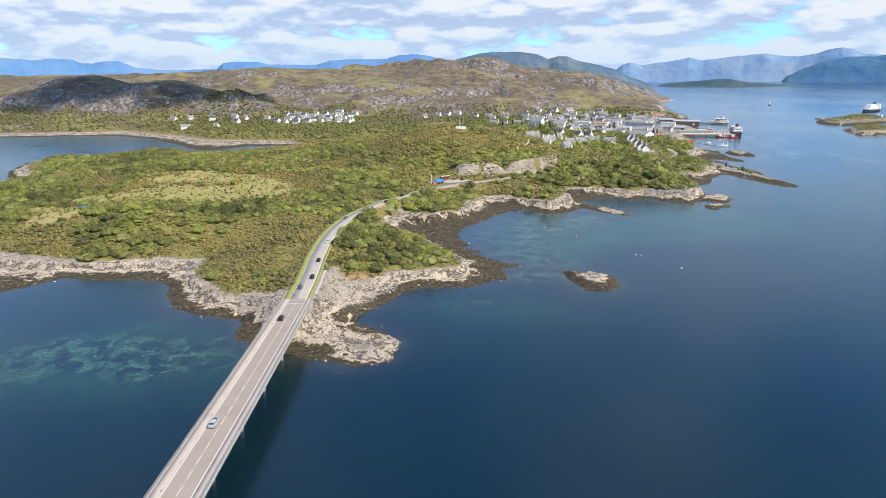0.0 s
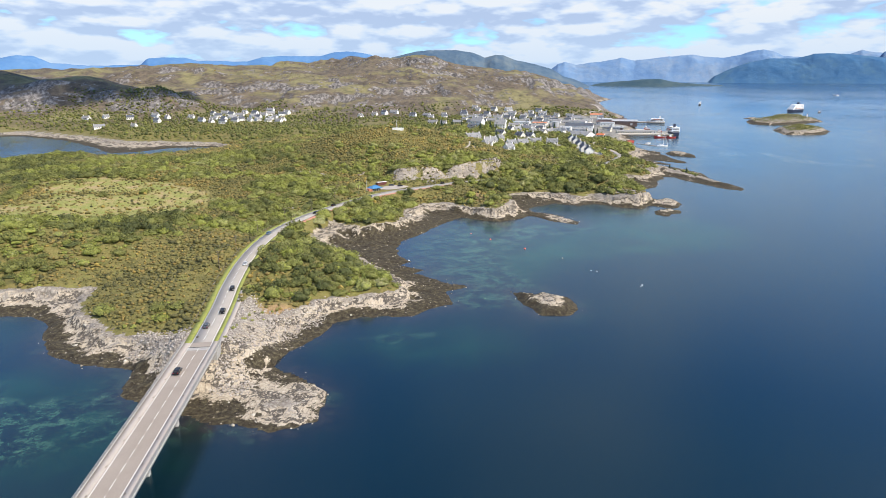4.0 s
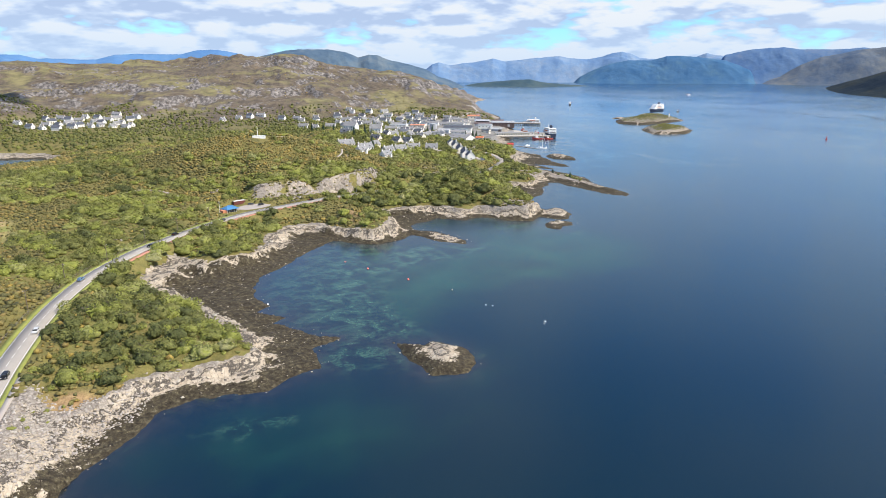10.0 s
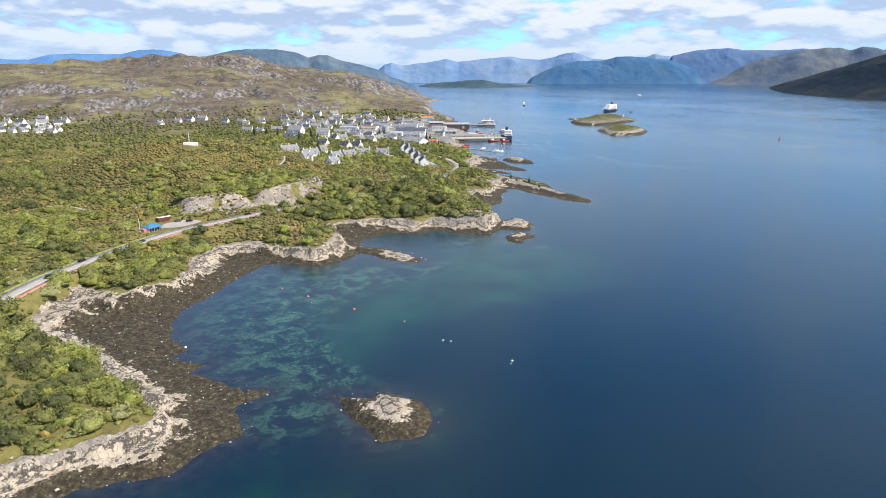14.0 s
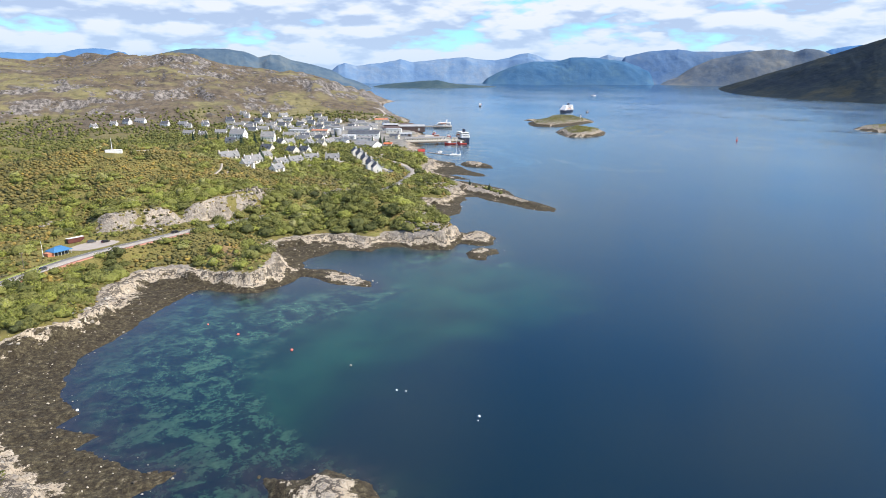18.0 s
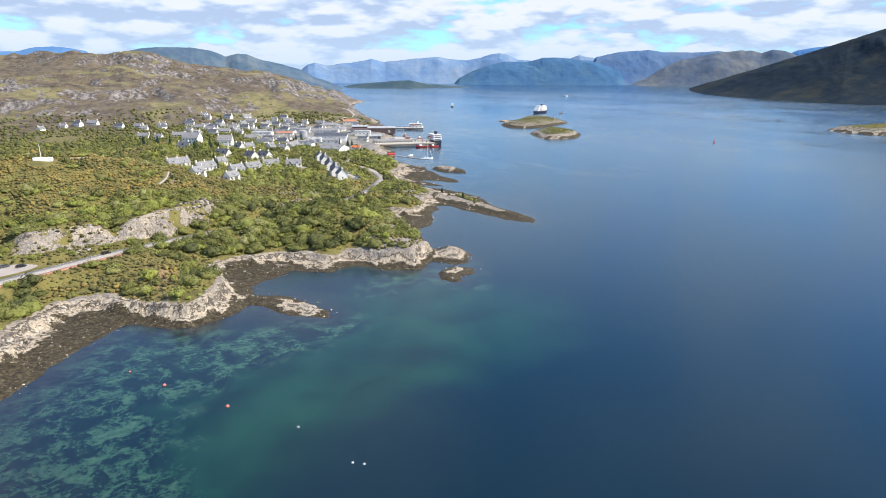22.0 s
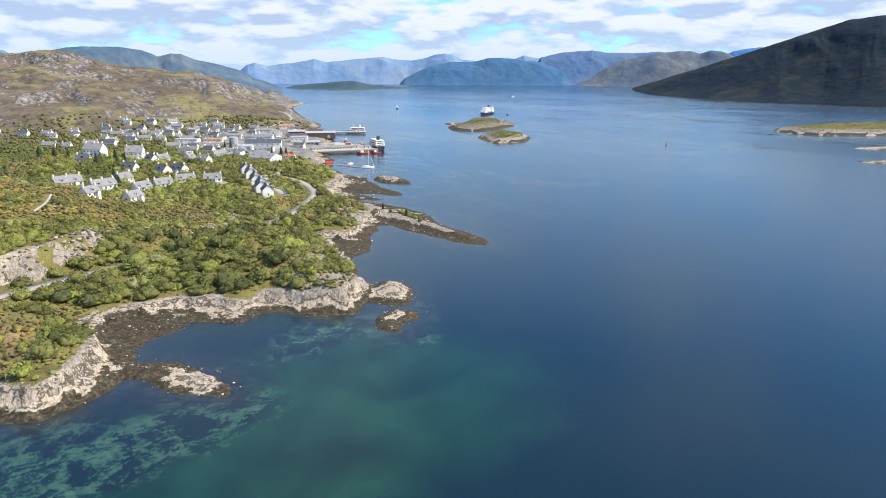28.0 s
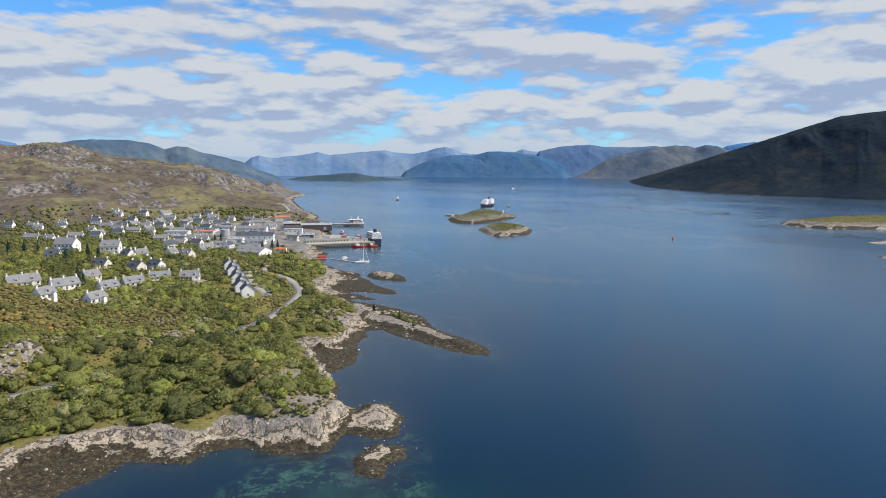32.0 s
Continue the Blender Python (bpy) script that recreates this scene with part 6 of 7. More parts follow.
shed("hall", 299, 956, -52, 30, 22, 4.2, M_WHITE, M_GREYROOF, "large white hall with a broad low grey gable roof", 4.5, "")
shed("hotel", 339, 1096, -25, 46, 13, 7.0, M_WHITE, M_SLATE, "long white hotel with blue-grey slate roof", 4.0, "")
shed("shop", 286, 1054, -25, 20, 12, 5.0, M_WHITE, M_GREYROOF, "white shop with low grey roof", 1.2, "")
shed("kiosk", 338, 986, -35, 11, 7, 3.0, M_WHITE, M_ORANGE, "small kiosk with bright orange roof", 1.8, "")
shed("ice_store", 409, 1155, -25, 24, 13, 8.0, M_WHITE, M_GREYSHED, "tall white flat harbour store", 0.8)
shed("warehouse", 476, 1246, -20, 48, 20, 7.5, M_BROWNSHED, M_GREYSHED, "dark brown clad warehouse with grey roof on the quay", 2.5)
shed("warehouse", 439, 1252, -20, 26, 16, 6.5, M_BROWNSHED, M_GREYSHED, "dark brown clad warehouse with grey roof", 2.2)
shed("workshop", 448, 1330, -20, 24, 14, 6.0, M_CREAM, M_BRICK, "cream workshop with rust-red roof", 2.4)
shed("workshop", 400, 1300, -20, 24, 12, 5.0, M_CREAM, M_GREYROOF, "cream workshop with grey roof", 2.4)
shed("workshop", 372, 1210, -28, 30, 14, 6.0, M_WHITE, M_GREYROOF, "white workshop with grey roof", 2.6)
shed("supermarket", 264, 1205, -25, 30, 18, 5.5, M_WHITE, M_GREYSHED, "low white supermarket with pale flat roof", 0.7, "")
shed("garage", 300, 1212, -25, 26, 13, 4.5, M_CREAM, M_BRICK, "low garage with a pinkish-red roof", 1.2, "")
for x, y, turn, L, W, h, wall, roof, label in (
        (411, 1268, -22, 16, 10, 5.0, M_WHITE, M_GREYROOF, "white harbour office with grey roof"), (377, 1278, -30, 18, 10, 4.5, M_CREAM, M_GREYROOF, "cream store with grey roof"),
        (345, 1318, -28, 20, 11, 4.5, M_WHITE, M_SLATE, "white store with slate roof"), (331, 1066, -30, 24, 11, 4.0, M_WHITE, M_GREYROOF, "low white shop row with grey roof"),
        (312, 1084, -30, 18, 10, 5.0, M_WHITE, M_GREYSHED, "white shop with pale roof"), (388, 1096, -40, 14, 9, 4.5, M_CREAM, M_SLATE, "cream harbour house with slate roof"),
        (420, 1128, -25, 18, 8, 4.0, M_GREYSHED, M_GREYSHED, "small grey clad store by the quay"), (424, 1210, -20, 30, 13, 5.5, M_GREYSHED, M_BROWNSHED, "grey clad shed with dark roof"),
        (340, 1250, -30, 22, 10, 5.0, M_WHITE, M_GREYROOF, "white store with grey roof"), (496, 1318, -20, 24, 14, 5.0, M_BROWNSHED, M_BROWNSHED, "dark brown shed by the water"),
        (352, 1150, -60, 14, 9, 5.0, M_WHITE, M_SLATE, "white gabled house by the quay")):
    shed("store", x, y, turn, L, W, h, wall, roof, label, 2.2)
bm = bmesh.new()
bm_tube(bm, (0, 0, -1), (0, 0, 9), 6.0, 6.0, 24)
tank = thing("storage_tank", stand(320, 1176, 0), "round grey metal storage tank", "tank")
part("shell", bm, M_GREYSHED, tank)
bm = bmesh.new()
bm_tube(bm, (0, 0, 9), (0, 0, 10), 6.1, 1.0, 24)
part("cap", bm, M_GREYSHED, tank)

# white slab with a mast on the hilltop
mon = thing("hilltop_mast", stand(20, 687, -10), "white flat-roofed hut with a slim mast on the hilltop", "mast")
box_part("hut", (11, 3.5, 2.6), (0, 0, -0.8), M_WHITE, mon)
bm = bmesh.new()
bm_tube(bm, (-1, 0, 1.5), (-1, 0, 10.5), 0.28, 0.12, 8)
part("mast", bm, M_FRAME, mon)
HOUSE_SPOTS.append((20, 684, 9))

# roadside shelter with the blue roof
shelter = thing("roadside_kiosk", pose(-3.5, 534, 12.0, 0, 0, 38) @ Matrix.Scale(0.8, 4), "small building with a blue hipped roof and white posts", "kiosk")
part("wall", wall_bm(9, 6.5, 2.7, 1, False, 1.0), M_GLASS, shelter, "dark glazed wall")
part("roof", roof_bm(10.5, 8, 2.8, 2.0, 0.9, 0.3, 4.0), M_BLUEROOF, shelter, "bright blue hipped roof")
box_part("vent", (3.2, 1.6, 0.9), (0, 0, 4.3), M_BLUEROOF, shelter)
box_part("store", (4.2, 5.0, 3.0), (-7.0, -0.8, -0.6), M_BRICK, shelter, label="orange brick store")
for x in np.linspace(-5.4, 5.4, 6):
    bm = bmesh.new()
    bm_tube(bm, (x, -4.3, -0.6), (x, -4.3, 2.9), 0.11, 0.11, 6)
    part("post", bm, M_FRAME, shelter)
HOUSE_SPOTS.append((-3.5, 534, 10))
box = thing("container", pose(2, 557, 12.6, 0, 0, 30), "dark red shipping container at the forecourt", "container")
box_part("body", (8.5, 2.6, 2.5), (0, 0, -0.4), surface("dark_red_steel", (0.10, 0.025, 0.02), (0.17, 0.05, 0.04), 0.3, 0.6), box)
box_part("lid", (8.6, 2.7, 0.12), (0, 0, 2.1), M_FRAME, box)
for k in range(12):
    box_part("rib", (0.12, 0.06, 2.4), (-3.9 + k * 0.71, -1.32, -0.3), M_DOOR, box)
HOUSE_SPOTS.append((2, 557, 8))

# ---- harbour ----
def quay(name, a, b, width, top, label, piles=True):
    """A pier between two points: a deck, a fender wall and rows of piles."""
    a, b = Vector((*a, 0)), Vector((*b, 0))
    L = (b - a).length
    ob = thing(name, pose(*((a + b) / 2), 0, 0, math.degrees(math.atan2(b.y - a.y, b.x - a.x))), label, "pier")
    box_part("deck", (L, width, 0.9), (0, 0, top - 0.9), M_QUAY, ob)
    if piles:
        for s in (-1, 1):
            for k in range(int(L / 4)):
                bm = bmesh.new()
                bm_tube(bm, (-L / 2 + 2 + 4 * k, s * (width / 2 - 0.4), -4), (-L / 2 + 2 + 4 * k, s * (width / 2 - 0.4), top + 0.5), 0.32, 0.28, 6)
                part("pile", bm, M_TIMBER, ob)
        box_part("fender", (L, 0.3, 1.4), (0, -width / 2 - 0.15, top - 2.2), M_TIMBER, ob)
    else:
        box_part("core", (L - 0.4, width - 0.4, top + 3), (0, 0, -4), M_CONCRETE, ob)
    for s in range(int(L / 9)):
        bm = bmesh.new()
        bm_tube(bm, (-L / 2 + 4 + 9 * s, -width / 2 + 0.6, top), (-L / 2 + 4 + 9 * s, -width / 2 + 0.6, top + 0.6), 0.22, 0.28, 8)
        part("bollard", bm, M_DOOR, ob)
    return ob


quay("pier", (392, 1077), (486, 1060), 24, 4.2, "broad concrete railway pier on timber piles")
quay("pier", (500, 1365), (592, 1318), 16, 4.0, "long fishery pier on timber piles")
quay("pier", (420, 1120), (482, 1140), 60, 3.8, "paved quay with harbour sheds", False)
HOUSE_SPOTS.extend([(420, 1070, 30), (460, 1070, 30), (450, 1130, 40), (520, 1350, 30)])


def at_quay(x, y, z, turn):
    return pose(x, y, z, 0, 0, turn)


st = thing("station_building", at_quay(428, 1076, 4.2, -10), "long low pier station with grey roof", "building")
part("wall", wall_bm(58, 7, 3.6, 1.4, True, 0.0), M_CREAM, st)
part("roof", roof_bm(58, 7.5, 3.6, 1.5, 0.8, 0.25), M_GREYROOF, st)
for k in range(14):
    window_on(st, -26 + 4 * k, -3.5, 0.9, 1.3, 1.5, 0, False)
for x, y, L, mat_, lab in ((476, 1064, 9, M_CREAM, "low cream hut on the pier"), (466, 1082, 7, M_WHITE, "white hut on the pier"), (580, 1325, 9, M_WHITE, "white hut on the fishery pier"), (440, 1112, 10, M_WHITE, "white hut on the quay"), (470, 1120, 8, M_BRICK, "red hut on the quay")):
    h_ = thing("hut", at_quay(x, y, 4.15 if y < 1100 else 4.0, -20), lab, "hut")
    part("wall", wall_bm(L, 5, 3.0, 1.2, True, 0.3), mat_, h_)
    part("roof", roof_bm(L, 5, 3.0, 1.2, 0.3, 0.2), M_GREYROOF, h_)
    box_part("door", (1.2, 0.12, 2.1), (0, -2.5, 0), M_DOOR, h_)


def hull_bm(L, B, top, draft, sheer=0.0, bow=0.35, stern=0.8):
    """A ship's hull along +x, open-ended plan with a pointed bow and raised sheer."""
    bm = bmesh.new()
    n = 14
    rows = []
    for k in range(n + 1):
        u = k / n
        x = -L / 2 + L * u
        w = B / 2 * (stern + (1 - stern) * min(u / 0.25, 1)) * (1 - max(0, (u - (1 - bow)) / bow) ** 1.9)
        z = top + sheer * max(0, u - 0.45) ** 2 * 3.3
        w = max(w, 0.05)
        rows.append([bm.verts.new(c) for c in ((x, -w, z), (x - 0.01 * L * u, -w * 0.92, 0.25 * top), (x - 0.03 * L * u, -w * 0.55, -draft), (x - 0.03 * L * u, w * 0.55, -draft), (x - 0.01 * L * u, w * 0.92, 0.25 * top), (x, w, z))])
    for r0, r1 in zip(rows[:-1], rows[1:]):
        for k in range(5):
            bm.faces.new([r0[k], r1[k], r1[k + 1], r0[k + 1]])
        bm.faces.new([r0[5], r1[5], r1[0], r0[0]])
    bm.faces.new(rows[0]), bm.faces.new(rows[-1][::-1])
    bmesh.ops.recalc_face_normals(bm, faces=bm.faces)
    return bm


M_NAVY = surface("navy_hull_paint", (0.012, 0.018, 0.04), (0.03, 0.04, 0.075), 1.0, 0.4)
M_SHIPWHITE = surface("white_ship_paint", (0.74, 0.74, 0.73), (0.84, 0.84, 0.83), 1.0, 0.45)
M_RED = surface("red_paint", (0.38, 0.035, 0.03), (0.52, 0.07, 0.05), 0.6, 0.45)
M_BLACKHULL = surface("black_hull_paint", (0.014, 0.014, 0.016), (0.04, 0.04, 0.045), 0.6, 0.5)
M_YELLOW = surface("yellow_paint", (0.55, 0.36, 0.05), (0.68, 0.48, 0.09), 0.5, 0.5)


def ship(name, m, L, B, top, tiers, hull, label, funnel=True):
    ob = thing(name, m, label, "ship")
    part("hull", hull_bm(L, B, top, 3.0, top * 0.35), hull, ob)
    z, l0, x = top, 0.78 * L, -0.06 * L
    for k in range(tiers):
        bm = bmesh.new()
        bm_box(bm, (l0, B * (0.94 - 0.05 * k), 2.7), (x, 0, z))
        bmesh.ops.bevel(bm, geom=bm.edges[:], offset=0.3, segments=1, affect="EDGES")
        d = part("superstructure_deck", bm, M_SHIPWHITE, ob, "white superstructure deck")
        for s in (-1, 1):
            bm = bmesh.new()
            bm_box(bm, (l0 * 0.88, 0.12, 1.0), (x, s * B * (0.94 - 0.05 * k) / 2, z + 1.0))
            part("window_band", bm, M_GLASS, d)
        bm = bmesh.new()
        bm_box(bm, (0.12, B * 0.7, 1.0), (x - l0 / 2, 0, z + 1.0))
        part("window_band", bm, M_GLASS, d)
        z, l0, x = z + 2.7, l0 * 0.93, x - 0.025 * L
    if funnel:
        bm = bmesh.new()
        bm_box(bm, (0.09 * L, B * 0.3, 5.0), (-0.22 * L, 0, z), 0, 0.8)
        part("funnel", bm, hull, ob)
    bm = bmesh.new()
    bm_tube(bm, (0.12 * L, 0, z - 2.7), (0.11 * L, 0, z + 6), 0.3, 0.1, 6)
    part("mast", bm, M_SHIPWHITE, ob)
    for s in (-1, 1):
        for k in range(3):
            bm = bmesh.new()
            bm_box(bm, (0.07 * L, 1.6, 1.5), (-0.15 * L + 0.11 * L * k, s * B * 0.46, top + 3.1))
            part("lifeboat", bm, M_ORANGE, ob)
    return ob


ship("cruise_ship", pose(1128, 1690, 0, 0, 0, 215), 92, 17, 6.5, 5, M_NAVY, "white cruise ship with dark blue hull at anchor")
ship("ferry", pose(494, 1075, 0, 0, 0, 80), 46, 14, 7.0, 3, M_NAVY, "white ferry with navy hull moored at the pier head")
ship("patrol_boat", pose(1071, 2104, 0, 0, 0, 240), 26, 8, 3.0, 3, M_BLACKHULL, "small white ship with black hull under way", False)
ship("small_ferry", pose(1990, 2680, 0, 0, 0, 260), 38, 12, 4.0, 3, M_SHIPWHITE, "small white ferry far down the loch", False)
ship("supply_vessel", pose(584, 1345, 0, 0, 0, 155), 36, 9, 4.5, 2, M_SHIPWHITE, "white workboat at the fishery pier")


def workboat(x, y, turn, L, hull, label):
    ob = thing("fishing_boat", pose(x, y, 0, 0, 0, turn), label, "boat", "harbour boats")
    part("hull", hull_bm(L, L * 0.3, 1.8, 1.0, 1.6), hull, ob)
    box_part("wheelhouse", (L * 0.22, L * 0.2, 2.6), (L * 0.12, 0, 1.6), M_SHIPWHITE, ob, 0, 0.92)
    box_part("window_band", (L * 0.225, L * 0.18, 0.6), (L * 0.12, 0, 3.1), M_GLASS, ob)
    bm = bmesh.new()
    bm_tube(bm, (-L * 0.1, 0, 1.5), (-L * 0.1, 0, 8), 0.14, 0.08, 6)
    part("mast", bm, M_YELLOW, ob)
    bm = bmesh.new()
    bm_tube(bm, (-L * 0.1, 0, 2.5), (-L * 0.42, 0, 6.5), 0.1, 0.06, 6)
    part("boom", bm, M_YELLOW, ob)
    box_part("deck", (L * 0.7, L * 0.24, 0.15), (-L * 0.1, 0, 1.68), M_TIMBER, ob)


workboat(458, 1040, 170, 20, M_RED, "red fishing boat moored along the pier")
workboat(474, 1034, 175, 14, M_RED, "red workboat moored along the pier")
workboat(505, 1210, 60, 18, M_RED, "red fishing boat at the quay")
workboat(506, 1150, 80, 16, M_RED, "red and white fishing boat at the quay")
workboat(1165, 1640, 200, 12, M_BLACKHULL, "small dark launch beside the cruise ship")

pont = thing("pontoon", pose(391, 937, 0, 0, 0, math.degrees(math.atan2(917 - 957, 398 - 384))), "floating grey pontoon of the small marina", "pontoon")
for k in range(5):
    box_part("float", (8.0, 2.4, 0.6), (-17 + 8.5 * k, 0, -0.1), M_WALKWAY, pont)
for k in range(4):
    bm = bmesh.new()
    bm_tube(bm, (-15 + 10 * k, 1.4, -3), (-15 + 10 * k, 1.4, 2.5), 0.16, 0.16, 6)
    part("pile", bm, M_TIMBER, pont)
yacht = thing("sailing_yacht", pose(404, 912, 0, 0, 0, -15), "white sailing yacht with a tall bare mast at the pontoon", "yacht")
part("hull", hull_bm(15, 4.2, 1.3, 1.2, 0.8, 0.5, 0.7), M_SHIPWHITE, yacht)
box_part("cabin", (5.5, 2.4, 0.7), (0, 0, 1.2), M_SHIPWHITE, yacht, 0, 0.85)
bm = bmesh.new()
bm_tube(bm, (1, 0, 1), (1, 0, 21), 0.22, 0.14, 8)
part("mast", bm, M_SHIPWHITE, yacht)
bm = bmesh.new()
bm_tube(bm, (1, 0, 2.8), (-5, 0, 2.8), 0.28, 0.22, 8)
part("boom", bm, M_SHIPWHITE, yacht, "boom with furled white sail")
bm = bmesh.new()
bm_tube(bm, (7, 0, 1.8), (1.1, 0, 19.5), 0.16, 0.05, 5)
part("furled_jib", bm, M_SHIPWHITE, yacht)
launch = thing("motor_cruiser", pose(399, 950, 0, 0, 0, 20), "small white motor cruiser at the pontoon", "boat")
part("hull", hull_bm(9, 3.2, 1.1, 0.6, 0.8, 0.5, 0.85), M_SHIPWHITE, launch)
box_part("cabin", (3.6, 2.4, 1.3), (-0.5, 0, 1.0), M_SHIPWHITE, launch, 0, 0.85)
box_part("window_band", (3.3, 2.42, 0.45), (-0.5, 0, 1.5), M_GLASS, launch)
hut = thing("boat_shed", pose(377, 963, 0.3, 0, 0, -10), "red tented boat shed on a float", "shed")
box_part("float", (10, 6, 0.8), (0, 0, -0.4), M_WALKWAY, hut)
part("wall", wall_bm(9, 5, 1.8, 1.2, True, 0.0), M_RED, hut, at=pose(0, 0, 0.4))
part("roof", roof_bm(9, 5, 1.8, 1.2, 0.2, 0.15), M_RED, hut, at=pose(0, 0, 0.4))


def buoy(x, y, r, mat_, label, top=None):
    ob = thing("buoy", pose(x, y, 0), label, "buoy", "mooring buoys")
    bm = bmesh.new()
    bmesh.ops.create_uvsphere(bm, u_segments=14, v_segments=9, radius=r)
    part("float", bm, mat_, ob, at=Matrix.Diagonal((1, 1, 0.9, 1)))
    bm = bmesh.new()
    bm_tube(bm, (0, 0, r * 0.7), (0, 0, r * 1.35), r * 0.12, r * 0.12, 6)
    part("ring", bm, M_METAL, ob)
    if top:
        bm = bmesh.new()
        bm_tube(bm, (0, 0, 0), (0, 0, top), r * 0.62, r * 0.12, 8)
        part("tower", bm, mat_, ob)
        box_part("topmark", (r * 0.5, r * 0.5, 0.8), (0, 0, top), mat_, ob)


M_PINK = surface("orange_red_buoy", (0.70, 0.10, 0.08), (0.80, 0.18, 0.14), 0.3, 0.5)
for x, y, r, mt, lab in ((85.5, 393, 0.62, M_PINK, "round orange-red mooring buoy"), (69, 417, 0.6, M_PINK, "round orange-red mooring buoy"), (102, 371, 0.5, M_METAL, "small grey mooring buoy"),
                         (113, 345, 0.42, M_GREYSHED, "grey and white mooring buoy"), (110.5, 347, 0.35, M_FRAME, "tiny white pick-up buoy"), (127.5, 321, 0.45, M_FRAME, "round white mooring buoy afloat"), (126, 319, 0.3, M_GREYSHED, "tiny grey pick-up buoy"), (16, 376, 0.5, M_FRAME, "white buoy at the tide's edge"), (59, 433, 0.4, M_PINK, "small red mooring buoy")):
    buoy(x, y, r, mt, lab)
buoy(895, 896, 1.6, M_RED, "tall red channel buoy", 5.5)
beacon = thing("beacon", stand(936, 1362, 0), "small white light beacon on the isle", "beacon")
bm = bmesh.new()
bm_tube(bm, (0, 0, -1), (0, 0, 7), 1.5, 1.0, 12)
part("tower", bm, M_SHIPWHITE, beacon)
bm = bmesh.new()
bm_tube(bm, (0, 0, 7), (0, 0, 8.6), 0.9, 0.7, 10)
part("lantern", bm, M_GLASS, beacon)
farm = thing("fish_farm", pose(2180, 2260, 0), "dark fish farm rings on the loch", "fish farm")
for k in range(5):
    bm = bmesh.new()
    for j in range(16):
        a0, a1 = 2 * math.pi * j / 16, 2 * math.pi * (j + 1) / 16
        bm_tube(bm, (40 * k + 15 * math.cos(a0), 15 * math.sin(a0) - 22 * k, 0.6), (40 * k + 15 * math.cos(a1), 15 * math.sin(a1) - 22 * k, 0.6), 0.6, 0.6, 5)
    part("ring", bm, M_BLACKHULL, farm)

# ---- on the road ----
M_CARGLASS = surface("car_glass", (0.015, 0.018, 0.022), (0.03, 0.035, 0.04), 0.5, 0.1)
M_TYRE = surface("tyre_rubber", (0.015, 0.015, 0.015), (0.04, 0.04, 0.04), 0.2, 0.8)
M_LAMP = surface("lamp_glass", (0.6, 0.6, 0.58), (0.75, 0.75, 0.72), 0.2, 0.2)
M_TAIL = surface("tail_lamp", (0.35, 0.01, 0.01), (0.5, 0.03, 0.03), 0.2, 0.3)


def car_body(L, W, profile):
    """A body from a side profile, drawn in towards the roof."""
    bm = bmesh.new()
    rows = []
    for s in (-1, 1):
        rows.append([bm.verts.new((x, s * W / 2 * k, z)) for x, z, k in profile])
    n = len(profile)
    for k in range(n):
        j = (k + 1) % n
        bm.faces.new([rows[0][k], rows[0][j], rows[1][j], rows[1][k]])
    bm.faces.new(rows[0][::-1]), bm.faces.new(rows[1])
    bmesh.ops.recalc_face_normals(bm, faces=bm.faces)
    bmesh.ops.bevel(bm, geom=bm.edges[:], offset=0.05, segments=2, affect="EDGES")
    return bm


def car(m, paint, label, van=False, group="cars on the road"):
    ob = thing("van" if van else "car", m, label, "van" if van else "car", group)
    L, W, H = (5.2, 2.0, 2.1) if van else (4.35, 1.8, 1.5)
    if van:
        prof = [(-2.6, 0.35, 1), (2.6, 0.35, 1), (2.6, 0.95, 1), (2.05, 1.15, 0.98), (1.45, 2.0, 0.9), (-2.5, 2.1, 0.9), (-2.6, 1.0, 1)]
    else:
        prof = [(-2.15, 0.32, 1), (2.15, 0.32, 1), (2.17, 0.72, 1), (1.15, 0.92, 0.97), (0.45, 1.42, 0.80), (-1.35, 1.48, 0.80), (-2.0, 1.0, 0.96), (-2.17, 0.8, 1)]
    body = part("body", car_body(L, W, prof), paint, ob)
    zc, hh = (1.15, 0.7) if van else (0.95, 0.42)
    for s in (-1, 1):
        bm = bmesh.new()
        bm_box(bm, (L * 0.5, 0.05, hh), (-0.25 * (not van), s * W / 2 * 0.90, zc), 0, 0.9)
        part("side_window", bm, M_CARGLASS, body)
    for x, nm in ((L * 0.19, "windscreen"), (-L * 0.40, "rear_window")):
        bm = bmesh.new()
        bm_box(bm, (0.5, W * 0.78, hh), (x + 0.1, 0, zc), 0, 0.86)
        part(nm, bm, M_CARGLASS, body)
    for sx in (-0.31, 0.31):
        for s in (-1, 1):
            bm = bmesh.new()
            bm_tube(bm, (sx * L, s * (W / 2 - 0.2), 0.32), (sx * L, s * (W / 2 + 0.01), 0.32), 0.32, 0.32, 14)
            wh = part("wheel", bm, M_TYRE, ob)
            bm = bmesh.new()
            bm_tube(bm, (sx * L, s * (W / 2), 0.32), (sx * L, s * (W / 2 + 0.025), 0.32), 0.2, 0.17, 10)
            part("rim", bm, M_METAL, wh)
    for s in (-1, 1):
        box_part("headlight", (0.08, 0.36, 0.16), (L / 2 - 0.01, s * W * 0.34, 0.62), M_LAMP, body)
        box_part("tail_light", (0.08, 0.26, 0.2), (-L / 2 + 0.01, s * W * 0.37, 0.72), M_TAIL, body)
    return ob


def car_paint(name, c):
    return surface(name, tuple(v * 0.85 for v in c), c, 1.0, 0.25, 0.3)


